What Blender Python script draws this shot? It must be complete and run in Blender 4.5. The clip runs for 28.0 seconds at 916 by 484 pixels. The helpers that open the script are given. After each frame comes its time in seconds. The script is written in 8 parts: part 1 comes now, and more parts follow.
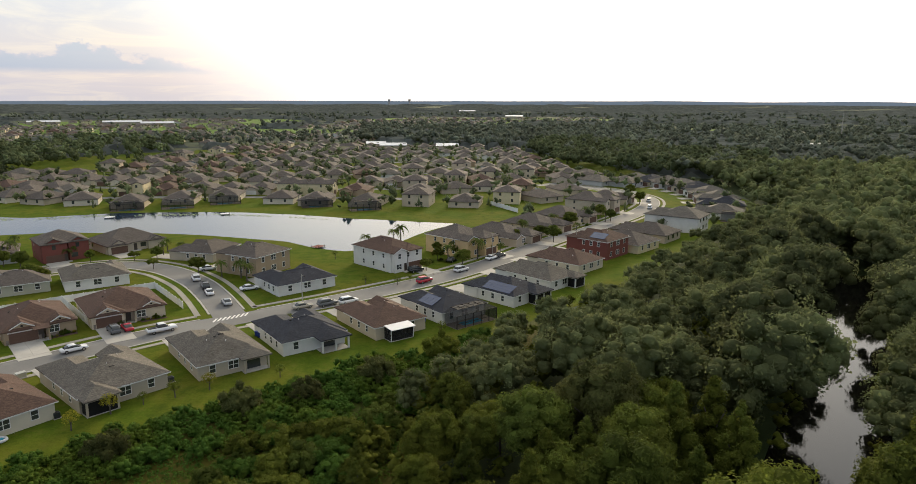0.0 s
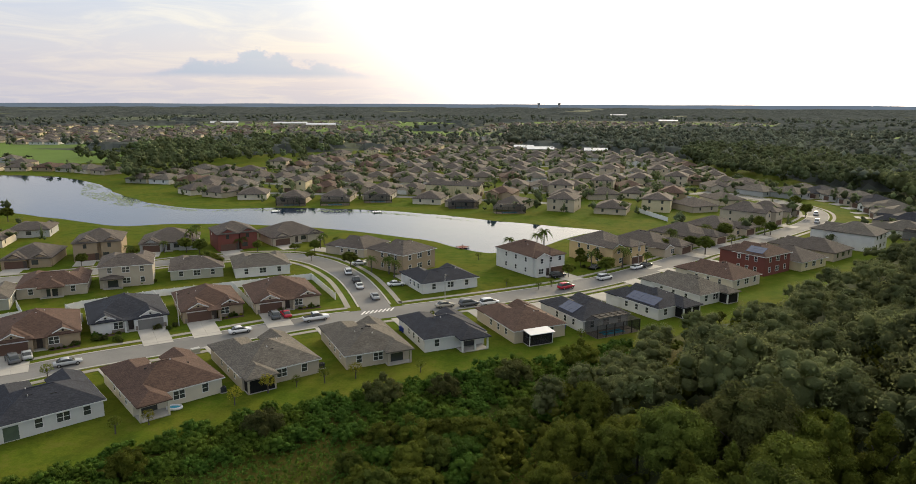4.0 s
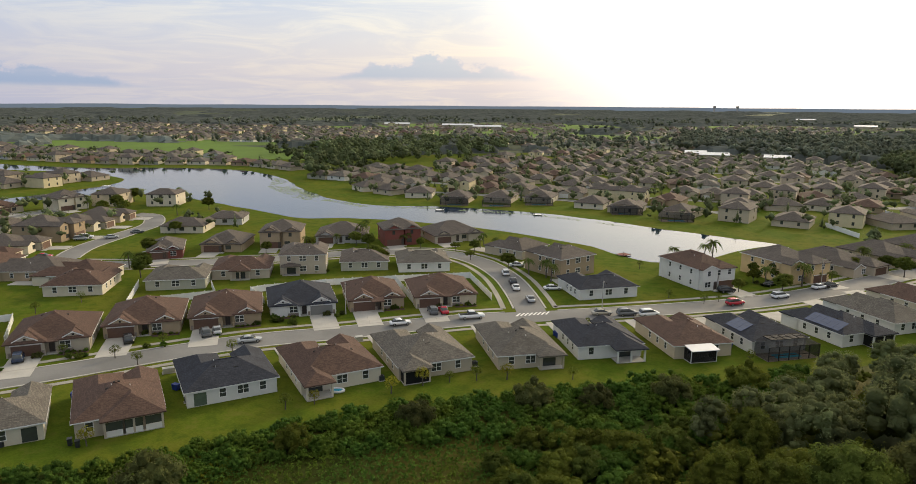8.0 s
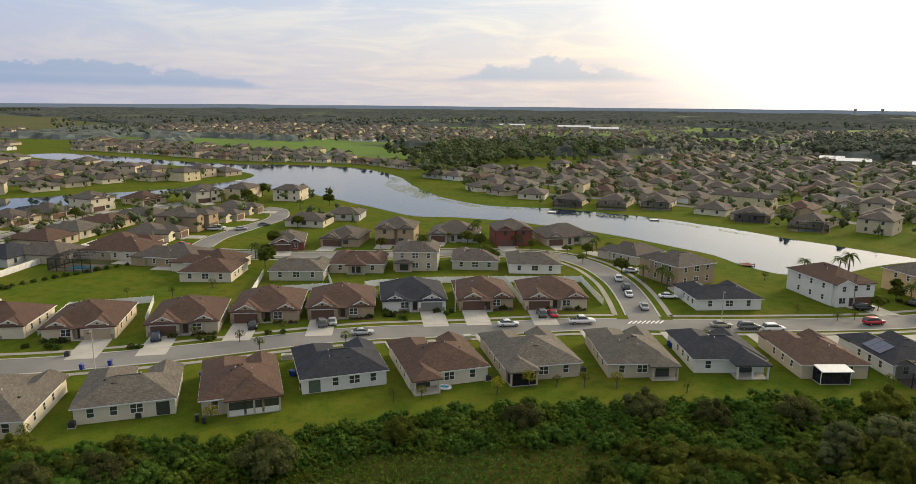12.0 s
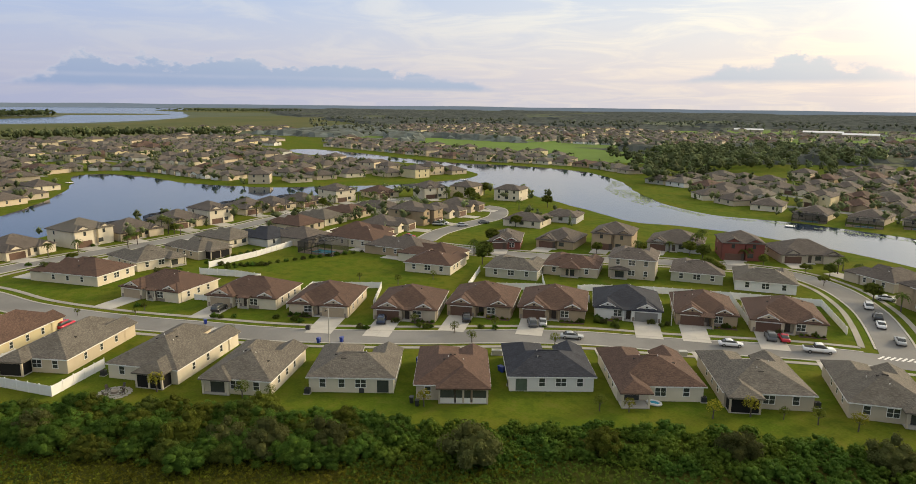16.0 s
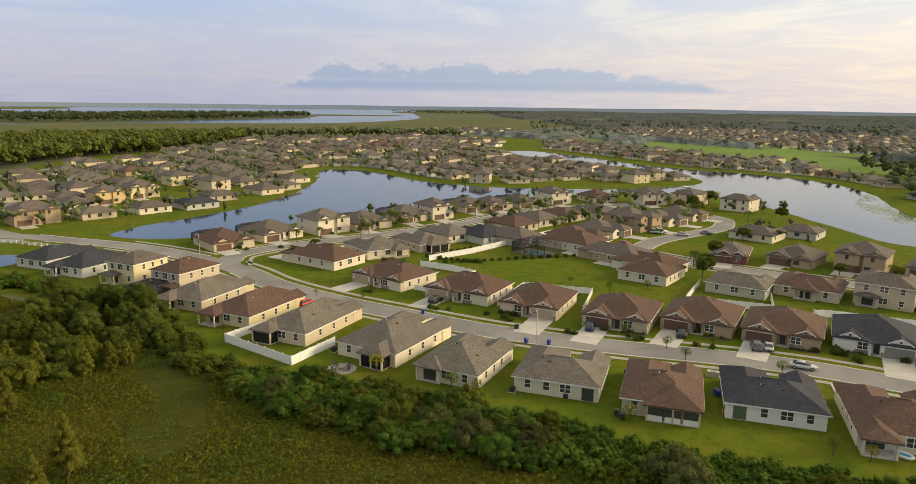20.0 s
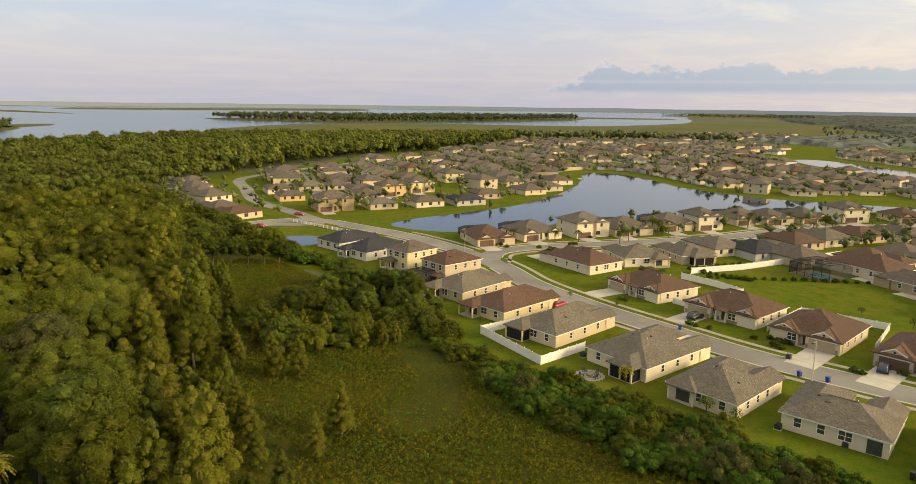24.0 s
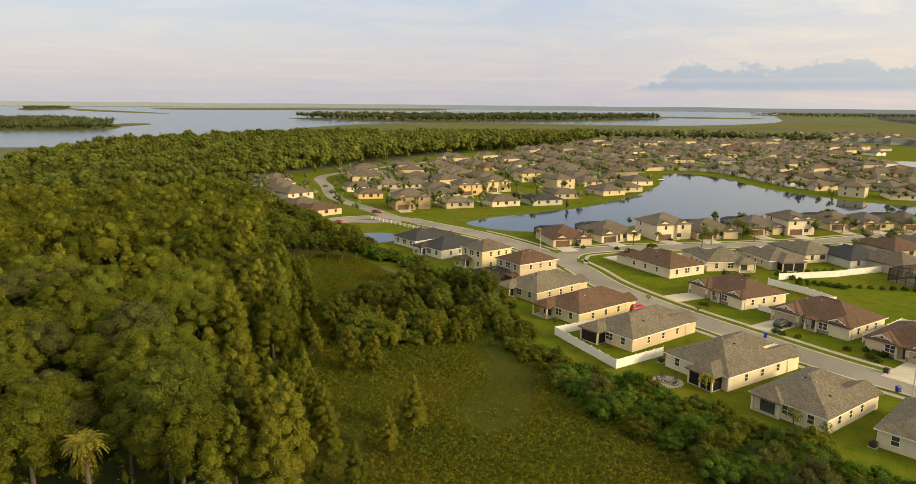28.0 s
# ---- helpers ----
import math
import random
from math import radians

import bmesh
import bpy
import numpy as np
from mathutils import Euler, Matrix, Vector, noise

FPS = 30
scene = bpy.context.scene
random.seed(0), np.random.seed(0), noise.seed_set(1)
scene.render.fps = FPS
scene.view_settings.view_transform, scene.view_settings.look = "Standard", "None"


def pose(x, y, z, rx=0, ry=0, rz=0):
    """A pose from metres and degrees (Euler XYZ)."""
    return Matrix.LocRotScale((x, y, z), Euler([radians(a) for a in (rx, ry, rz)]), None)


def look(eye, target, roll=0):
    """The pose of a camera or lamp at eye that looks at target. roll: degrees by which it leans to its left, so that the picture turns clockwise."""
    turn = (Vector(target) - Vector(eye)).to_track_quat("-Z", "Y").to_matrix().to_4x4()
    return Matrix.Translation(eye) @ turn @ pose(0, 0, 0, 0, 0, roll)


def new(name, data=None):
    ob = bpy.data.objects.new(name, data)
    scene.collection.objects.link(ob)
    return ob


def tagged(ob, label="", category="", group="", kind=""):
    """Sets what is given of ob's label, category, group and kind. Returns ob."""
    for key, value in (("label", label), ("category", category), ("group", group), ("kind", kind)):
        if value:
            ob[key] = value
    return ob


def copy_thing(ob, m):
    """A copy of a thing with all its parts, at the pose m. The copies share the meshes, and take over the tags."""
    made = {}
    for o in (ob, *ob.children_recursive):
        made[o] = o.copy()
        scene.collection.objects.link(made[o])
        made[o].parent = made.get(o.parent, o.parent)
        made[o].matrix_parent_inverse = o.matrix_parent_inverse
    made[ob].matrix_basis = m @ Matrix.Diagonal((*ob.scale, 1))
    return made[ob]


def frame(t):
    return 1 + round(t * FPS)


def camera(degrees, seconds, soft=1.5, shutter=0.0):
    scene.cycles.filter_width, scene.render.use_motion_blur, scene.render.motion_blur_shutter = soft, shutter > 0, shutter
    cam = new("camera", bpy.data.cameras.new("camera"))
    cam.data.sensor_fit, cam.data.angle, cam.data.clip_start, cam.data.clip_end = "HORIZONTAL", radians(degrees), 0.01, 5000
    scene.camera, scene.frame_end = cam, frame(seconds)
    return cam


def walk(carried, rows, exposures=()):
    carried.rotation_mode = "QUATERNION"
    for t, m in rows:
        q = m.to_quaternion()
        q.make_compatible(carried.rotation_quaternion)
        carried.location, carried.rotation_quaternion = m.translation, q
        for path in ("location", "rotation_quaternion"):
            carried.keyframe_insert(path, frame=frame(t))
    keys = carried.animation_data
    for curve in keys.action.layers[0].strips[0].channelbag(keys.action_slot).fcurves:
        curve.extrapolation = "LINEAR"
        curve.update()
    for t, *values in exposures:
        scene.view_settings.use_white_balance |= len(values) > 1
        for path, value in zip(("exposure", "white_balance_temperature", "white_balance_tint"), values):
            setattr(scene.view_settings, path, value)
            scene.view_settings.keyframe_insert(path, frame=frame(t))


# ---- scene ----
cam = camera(67.88, 28.0, 0.6)
ROWS = [
    (0.0, -0.09, 0.09, 47.00, -11.98, -0.11, -0.00),
    (0.5, -0.10, 0.05, 47.04, -11.94, -0.12, 1.51),
    (1.0, -0.11, 0.01, 47.07, -11.90, -0.13, 3.44),
    (1.5, -0.12, -0.03, 47.10, -11.87, -0.15, 5.02),
    (2.0, -0.11, -0.05, 47.13, -11.83, -0.16, 6.43),
    (2.5, -0.11, -0.06, 47.15, -11.80, -0.17, 7.81),
    (3.0, -0.10, -0.04, 47.17, -11.77, -0.18, 9.32),
    (3.5, -0.09, -0.02, 47.18, -11.75, -0.20, 10.94),
    (5.5, -0.05, 0.17, 47.22, -11.67, -0.28, 16.65),
    (6.0, -0.04, 0.24, 47.22, -11.65, -0.30, 19.06),
    (6.5, -0.03, 0.31, 47.22, -11.64, -0.32, 21.74),
    (7.0, -0.03, 0.39, 47.21, -11.62, -0.34, 24.19),
    (7.5, -0.03, 0.46, 47.19, -11.61, -0.35, 25.32),
    (8.0, -0.05, 0.53, 47.17, -11.59, -0.37, 25.95),
    (8.5, -0.07, 0.60, 47.14, -11.58, -0.38, 26.38),
    (9.0, -0.11, 0.67, 47.11, -11.58, -0.40, 27.24),
    (9.5, -0.15, 0.73, 47.07, -11.57, -0.41, 28.49),
    (10.0, -0.20, 0.79, 47.04, -11.57, -0.43, 29.80),
    (10.5, -0.25, 0.84, 47.00, -11.56, -0.44, 31.16),
    (11.0, -0.31, 0.90, 46.97, -11.56, -0.46, 32.48),
    (11.5, -0.37, 0.95, 46.94, -11.55, -0.48, 33.84),
    (13.5, -0.61, 1.17, 46.85, -11.54, -0.55, 42.21),
    (14.0, -0.67, 1.22, 46.83, -11.53, -0.57, 44.92),
    (14.5, -0.73, 1.28, 46.82, -11.53, -0.58, 47.49),
    (15.0, -0.80, 1.33, 46.80, -11.53, -0.60, 49.64),
    (15.5, -0.87, 1.37, 46.79, -11.53, -0.62, 51.66),
    (16.0, -0.94, 1.41, 46.79, -11.52, -0.63, 53.85),
    (16.5, -1.01, 1.45, 46.78, -11.52, -0.64, 55.94),
    (17.0, -1.08, 1.48, 46.78, -11.52, -0.65, 58.08),
    (17.5, -1.16, 1.50, 46.79, -11.52, -0.66, 60.44),
    (18.0, -1.25, 1.51, 46.79, -11.52, -0.67, 62.74),
    (18.5, -1.34, 1.52, 46.81, -11.52, -0.68, 64.89),
    (19.0, -1.44, 1.53, 46.82, -11.52, -0.68, 66.97),
    (19.5, -1.54, 1.53, 46.84, -11.52, -0.69, 69.27),
    (20.0, -1.66, 1.53, 46.87, -11.52, -0.70, 71.97),
    (20.5, -1.78, 1.53, 46.89, -11.52, -0.71, 74.77),
    (21.0, -1.91, 1.54, 46.90, -11.53, -0.71, 77.53),
    (21.5, -2.04, 1.55, 46.92, -11.53, -0.72, 80.16),
    (23.5, -2.56, 1.60, 46.94, -11.55, -0.72, 91.07),
    (24.0, -2.69, 1.62, 46.93, -11.55, -0.73, 93.85),
    (24.5, -2.80, 1.63, 46.92, -11.56, -0.72, 96.13),
    (25.0, -2.90, 1.63, 46.90, -11.56, -0.72, 97.59),
    (25.5, -2.98, 1.63, 46.86, -11.57, -0.70, 98.33),
    (26.0, -3.05, 1.62, 46.83, -11.58, -0.68, 98.83),
    (26.5, -3.10, 1.61, 46.78, -11.59, -0.65, 99.20),
    (27.0, -3.13, 1.59, 46.74, -11.61, -0.62, 99.58),
    (27.5, -3.16, 1.57, 46.69, -11.63, -0.57, 99.94),
    (28.0, -3.18, 1.55, 46.65, -11.65, -0.53, 100.25),
]
SKY_STOPS = [(0.0, 0.04, 6050, 9), (10.0, 0.02, 6250, 9), (16.0, 0.15, 6450, 8), (20.0, 0.25, 6980, 8), (24.0, 0.39, 7950, 6), (28.0, 0.44, 8450, 5)]
walk(cam, [(t, pose(x, y, z, 90 + pitch, roll, yaw)) for t, x, y, z, pitch, roll, yaw in ROWS], SKY_STOPS)

# ---- sky and sun ----
SUN_AZ, SUN_EL = 14.0, 20.0      # degrees clockwise from +y, degrees up


def node(nt, kind, *ins, operation=""):
    """A node with its inputs set by order: values, or sockets to link."""
    n = nt.nodes.new(kind)
    if operation:
        n.operation = operation
    for i, v in enumerate(ins):
        if v is None:
            continue
        if isinstance(v, bpy.types.NodeSocket):
            nt.links.new(v, n.inputs[i])
        else:
            n.inputs[i].default_value = v
    return n


def maths(nt, op, a, b=0.0, c=0.0):
    return node(nt, "ShaderNodeMath", a, b, c, operation=op).outputs[0]


def blend(nt, fac, a, b, kind="MIX"):
    n = nt.nodes.new("ShaderNodeMix")
    n.data_type, n.blend_type = "RGBA", kind
    for i, v in ((0, fac), (6, a), (7, b)):
        if isinstance(v, bpy.types.NodeSocket):
            nt.links.new(v, n.inputs[i])
        else:
            n.inputs[i].default_value = v if i == 0 or len(v) == 4 else (*v, 1)
    return n.outputs[2]


def smooth(nt, v, lo, hi):
    n = node(nt, "ShaderNodeMapRange", v, lo, hi, 0.0, 1.0)
    n.interpolation_type = "SMOOTHSTEP"
    return n.outputs[0]


world = bpy.data.worlds.new("evening_sky")
scene.world = world
world.use_nodes = True
wt = world.node_tree
wt.nodes.clear()
view = node(wt, "ShaderNodeTexCoord").outputs["Generated"]
sep = node(wt, "ShaderNodeSeparateXYZ", view)
dx, dy, dz = sep.outputs
air = node(wt, "ShaderNodeTexSky")
air.sky_type, air.sun_disc = "NISHITA", False
air.sun_elevation, air.sun_rotation = radians(SUN_EL), radians(SUN_AZ)
air.air_density, air.dust_density, air.ozone_density = 1.6, 3.0, 1.5
sky = air.outputs[0]
up = maths(wt, "MAXIMUM", dz, 0.0)
az = maths(wt, "ARCTAN2", dx, dy)
# nearness to the veiled sun
sx, sy, sz = (math.sin(radians(SUN_AZ)) * math.cos(radians(SUN_EL)), math.cos(radians(SUN_AZ)) * math.cos(radians(SUN_EL)), math.sin(radians(SUN_EL)))
dot = node(wt, "ShaderNodeVectorMath", view, (sx, sy, sz), operation="DOT_PRODUCT").outputs["Value"]
near_sun = smooth(wt, dot, 0.74, 0.975)
wide_sun = smooth(wt, dot, -0.35, 0.95)
# veil of high cloud, drawn out along the horizon
inv = maths(wt, "DIVIDE", 1.0, maths(wt, "ADD", up, 0.09))
flat = node(wt, "ShaderNodeCombineXYZ", maths(wt, "MULTIPLY", dx, inv), maths(wt, "MULTIPLY", dy, inv), 0.0).outputs[0]
veil = node(wt, "ShaderNodeTexNoise", flat)
for key, val in (("Scale", 1.1), ("Detail", 8.0), ("Roughness", 0.6), ("Distortion", 0.9)):
    veil.inputs[key].default_value = val
veil_f = smooth(wt, veil.outputs[0], 0.40, 0.66)
grey_blue = blend(wt, wide_sun, (0.26, 0.38, 0.72), (0.58, 0.62, 0.74))
lit_veil = blend(wt, wide_sun, (0.33, 0.43, 0.71), (0.90, 0.84, 0.76))
dome = blend(wt, veil_f, grey_blue, lit_veil)
# warm, pinkish band low in the sky
low = maths(wt, "SUBTRACT", 1.0, smooth(wt, up, 0.02, 0.19))
pink = blend(wt, wide_sun, (0.53, 0.50, 0.58), (0.86, 0.74, 0.68))
dome = blend(wt, maths(wt, "MULTIPLY", low, 0.58), dome, pink)
# unseen upper sky, a warm cirrus tone added to warm the fill light
dome = blend(wt, smooth(wt, up, 0.20, 0.50), dome, (0.76, 0.71, 0.63))
# far banks of cumulus over the horizon haze: (from, to) in radians of azimuth, base and height
puff_v = node(wt, "ShaderNodeCombineXYZ", maths(wt, "MULTIPLY", az, 26.0), maths(wt, "MULTIPLY", up, 40.0), 3.0).outputs[0]
puff = node(wt, "ShaderNodeTexNoise", puff_v)
for key, val in (("Scale", 0.9), ("Detail", 6.0), ("Roughness", 0.62)):
    puff.inputs[key].default_value = val
for a0, a1, foot, high in ((-1.56, -0.84, 0.020, 0.092), (-0.66, -0.30, 0.034, 0.088), (-1.06, -0.86, 0.036, 0.030), (-1.02, -0.90, 0.057, 0.022)):
    window_a = maths(wt, "MULTIPLY", smooth(wt, az, a0, a0 + 0.16), maths(wt, "SUBTRACT", 1.0, smooth(wt, az, a1 - 0.2, a1)))
    crest = maths(wt, "MULTIPLY_ADD", maths(wt, "MULTIPLY", window_a, maths(wt, "SUBTRACT", puff.outputs[0], 0.14)), high, foot)
    inside_bank = maths(wt, "MULTIPLY", smooth(wt, maths(wt, "SUBTRACT", crest, up), 0.0, 0.007), smooth(wt, maths(wt, "MULTIPLY_ADD", puff.outputs[0], 0.006, up), foot - 0.004, foot + 0.006))
    shade = blend(wt, smooth(wt, maths(wt, "SUBTRACT", crest, up), 0.0, 0.012), (0.56, 0.57, 0.70), blend(wt, wide_sun, (0.27, 0.37, 0.60), (0.44, 0.54, 0.68)))
    dome = blend(wt, maths(wt, "MULTIPLY", inside_bank, 0.92), dome, shade)
# glare of the sun through the veil
dome = blend(wt, near_sun, dome, (1.7, 1.62, 1.5))
# the clear air behind the clouds
glow = node(wt, "ShaderNodeVectorMath", sky, (0.05, 0.05, 0.05), operation="MULTIPLY").outputs[0]
total = blend(wt, 1.0, glow, dome, "ADD")
bg = node(wt, "ShaderNodeBackground", total, 0.85)
wt.links.new(bg.outputs[0], node(wt, "ShaderNodeOutputWorld").inputs[0])

sun = bpy.data.lights.new("sun", "SUN")
sun.energy, sun.angle, sun.color = 3.0, radians(14), (1.0, 0.78, 0.48)
sun_ob = new("sun", sun)
sun_ob.matrix_world = look((sx * 50, sy * 50, sz * 50), (0, 0, 0))


# ---- materials ----
def material(name, base, rough=0.8, spots=None, scale=1.0, fine=8.0, depth=0.25, bump=0.0, metal=0.0, spec=0.5, vary=0.0, island=0.0, amount=0.5):
    """A surface with large blotches towards the colour spots, a fine grain, and a shift of shade per object or island."""
    m = bpy.data.materials.new(name)
    m.use_nodes = True
    nt = m.node_tree
    p = nt.nodes["Principled BSDF"]
    co = node(nt, "ShaderNodeTexCoord").outputs["Object"]
    big = node(nt, "ShaderNodeTexNoise", co)
    big.inputs["Scale"].default_value, big.inputs["Detail"].default_value = scale, 5.0
    small = node(nt, "ShaderNodeTexNoise", co)
    small.inputs["Scale"].default_value, small.inputs["Detail"].default_value, small.inputs["Roughness"].default_value = fine, 4.0, 0.7
    col = blend(nt, maths(nt, "MULTIPLY", smooth(nt, big.outputs[0], 0.38, 0.66), amount), base, spots or tuple(0.7 * c for c in base))
    tone = maths(nt, "ADD", maths(nt, "MULTIPLY", small.outputs[0], depth * 2), 1.0 - depth)
    if vary:
        tone = maths(nt, "MULTIPLY", tone, maths(nt, "ADD", maths(nt, "MULTIPLY", node(nt, "ShaderNodeObjectInfo").outputs["Random"], 2 * vary), 1 - vary))
    if island:
        tone = maths(nt, "MULTIPLY", tone, maths(nt, "ADD", maths(nt, "MULTIPLY", node(nt, "ShaderNodeNewGeometry").outputs["Random Per Island"], 2 * island), 1 - island))
    col = node(nt, "ShaderNodeVectorMath", col, None, None, tone, operation="SCALE")
    nt.links.new(col.outputs[0], p.inputs["Base Color"])
    p.inputs["Roughness"].default_value, p.inputs["Metallic"].default_value = rough, metal
    p.inputs["Specular IOR Level"].default_value = spec
    if bump:
        b = node(nt, "ShaderNodeBump", bump, 0.05)
        nt.links.new(small.outputs[0], b.inputs["Height"])
        nt.links.new(b.outputs[0], p.inputs["Normal"])
    return m


def shingles(name, base, spots):
    """Asphalt shingles: courses, tabs of uneven shade, streaks."""
    m = material(name, base, 0.9, spots, 0.35, 3.0, 0.22, 0.0, vary=0.08, amount=0.55, spec=0.25)
    nt = m.node_tree
    p = nt.nodes["Principled BSDF"]
    old = p.inputs["Base Color"].links[0].from_socket
    co = node(nt, "ShaderNodeTexCoord").outputs["Object"]
    z = node(nt, "ShaderNodeSeparateXYZ", co)
    lay = node(nt, "ShaderNodeCombineXYZ", maths(nt, "ADD", z.outputs[0], z.outputs[1]), maths(nt, "MULTIPLY", z.outputs[2], 2.6), 0.0).outputs[0]
    brick = node(nt, "ShaderNodeTexBrick", lay, (0.74, 0.74, 0.74, 1), (1.24, 1.24, 1.24, 1), (0.5, 0.5, 0.5, 1))
    for key, val in (("Scale", 1.0), ("Mortar Size", 0.012), ("Brick Width", 0.34), ("Row Height", 0.19), ("Bias", 0.0)):
        brick.inputs[key].default_value = val
    nt.links.new(blend(nt, 1.0, old, brick.outputs[0], "MULTIPLY"), p.inputs["Base Color"])
    b = node(nt, "ShaderNodeBump", 0.5, 0.03)
    nt.links.new(brick.outputs[0], b.inputs["Height"])
    nt.links.new(b.outputs[0], p.inputs["Normal"])
    return m


def foliage(name, base, other, fine=0.6, cell=0.0, thin=0.42):
    """Leaves: sprays of uneven shade that let some light through; cell: the spacing of crowns in a joined wood."""
    m = material(name, base, 0.85, other, 0.12, fine, 0.28, vary=0.28, island=0.32, amount=0.8, spec=0.05)
    p = m.node_tree.nodes["Principled BSDF"]
    nt = m.node_tree
    col = p.inputs["Base Color"].links[0].from_socket
    co = node(nt, "ShaderNodeTexCoord").outputs["Object"]
    if cell:
        flat = node(nt, "ShaderNodeVectorMath", co, (1 / cell, 1 / cell, 0.0), operation="MULTIPLY").outputs[0]
        each = node(nt, "ShaderNodeTexVoronoi", flat)
        each.inputs["Scale"].default_value = 1.0
        rgb = node(nt, "ShaderNodeSeparateColor", each.outputs["Color"])
        col = node(nt, "ShaderNodeVectorMath", col, None, None, maths(nt, "MULTIPLY_ADD", rgb.outputs[0], 1.0, 0.62), operation="SCALE").outputs[0]
        col = blend(nt, maths(nt, "MULTIPLY", rgb.outputs[1], 0.45), col, other, "MIX")
        nt.links.new(col, p.inputs["Base Color"])
    grain = node(nt, "ShaderNodeTexNoise", co)
    grain.inputs["Scale"].default_value, grain.inputs["Detail"].default_value = 2.6 if not cell else 1.1, 4.0
    b = node(nt, "ShaderNodeBump", 0.9, 0.35 if not cell else 0.8)
    nt.links.new(grain.outputs[0], b.inputs["Height"])
    nt.links.new(b.outputs[0], p.inputs["Normal"])
    t = node(nt, "ShaderNodeBsdfTranslucent", col)
    mix = node(nt, "ShaderNodeMixShader", thin, p.outputs[0], t.outputs[0])
    nt.links.new(mix.outputs[0], nt.nodes["Material Output"].inputs[0])
    return m


def water(name, deep, scale, strength, rough=0.05):
    m = bpy.data.materials.new(name)
    m.use_nodes = True
    nt = m.node_tree
    p = nt.nodes["Principled BSDF"]
    p.inputs["Base Color"].default_value = (*deep, 1)
    p.inputs["Roughness"].default_value, p.inputs["IOR"].default_value = rough, 1.33
    p.inputs["Specular IOR Level"].default_value = 0.5
    co = node(nt, "ShaderNodeTexCoord").outputs["Object"]
    n = node(nt, "ShaderNodeTexNoise", co)
    n.inputs["Scale"].default_value, n.inputs["Detail"].default_value = scale, 4.0
    calm = node(nt, "ShaderNodeTexNoise", co)
    calm.inputs["Scale"].default_value, calm.inputs["Detail"].default_value = 0.012, 3.0
    b = node(nt, "ShaderNodeBump", maths(nt, "MULTIPLY", smooth(nt, calm.outputs[0], 0.35, 0.65), strength), 0.08)
    nt.links.new(n.outputs[0], b.inputs["Height"])
    nt.links.new(b.outputs[0], p.inputs["Normal"])
    return m


ROOF = {
    "brown": shingles("roof_brown", (0.112, 0.069, 0.051), (0.083, 0.052, 0.040)),
    "grey": shingles("roof_grey", (0.146, 0.130, 0.108), (0.104, 0.092, 0.076)),
    "slate": shingles("roof_slate", (0.040, 0.043, 0.054), (0.026, 0.028, 0.036)),
    "taupe": shingles("roof_taupe", (0.122, 0.103, 0.088), (0.088, 0.074, 0.064)),
    "maroon": shingles("roof_maroon", (0.085, 0.040, 0.034), (0.06, 0.03, 0.026)),
}
WALL = {k: material("stucco_" + k, c, 0.9, tuple(0.86 * v for v in c), 0.5, 14.0, 0.08, 0.25, vary=0.05, spec=0.3) for k, c in {
    "cream": (0.61, 0.55, 0.43), "white": (0.66, 0.65, 0.61), "beige": (0.45, 0.39, 0.30), "tan": (0.35, 0.27, 0.175), "grey": (0.42, 0.42, 0.40),
    "sage": (0.40, 0.39, 0.31), "ochre": (0.58, 0.43, 0.23), "yellow": (0.62, 0.54, 0.34), "brick": (0.19, 0.065, 0.05), "sand": (0.53, 0.45, 0.33)}.items()}
WHITE = material("white_trim", (0.74, 0.73, 0.70), 0.6, (0.62, 0.61, 0.58), 0.6, 9.0, 0.05)
VINYL = material("white_vinyl", (0.78, 0.78, 0.77), 0.45, (0.66, 0.66, 0.63), 0.4, 6.0, 0.05)
DARKTRIM = material("bronze_metal", (0.03, 0.028, 0.026), 0.8, None, 1.0, 9.0, 0.1, spec=0.15)
STONE = material("stone_veneer", (0.25, 0.21, 0.17), 0.9, (0.13, 0.11, 0.09), 2.5, 9.0, 0.3, 0.5)
CONCRETE = material("concrete", (0.42, 0.40, 0.36), 0.9, (0.30, 0.285, 0.26), 0.25, 5.0, 0.12, 0.1, vary=0.08)
PAVING = material("footpath_concrete", (0.31, 0.29, 0.25), 0.9, (0.22, 0.205, 0.18), 0.12, 3.0, 0.15, 0.1)
ASPHALT = material("worn_asphalt", (0.205, 0.20, 0.19), 0.9, (0.14, 0.138, 0.132), 0.08, 2.5, 0.16, 0.1, amount=0.8)
GARAGE = {k: material("garage_" + k, c, 0.6, None, 0.8, 9.0, 0.06, amount=0.2) for k, c in {
    "brown": (0.115, 0.062, 0.04), "white": (0.66, 0.65, 0.61), "tan": (0.36, 0.29, 0.2), "grey": (0.2, 0.195, 0.18), "red": (0.2, 0.06, 0.04)}.items()}
DOOR = material("painted_door", (0.06, 0.045, 0.035), 0.5, None, 2.0, 9.0, 0.1)
GLASS = material("window_glass", (0.050, 0.056, 0.055), 0.06, None, 1.0, 4.0, 0.1, spec=0.7)
SCREEN = material("dark_insect_screen", (0.012, 0.012, 0.013), 0.7, None, 1.0, 20.0, 0.2, spec=0.2)
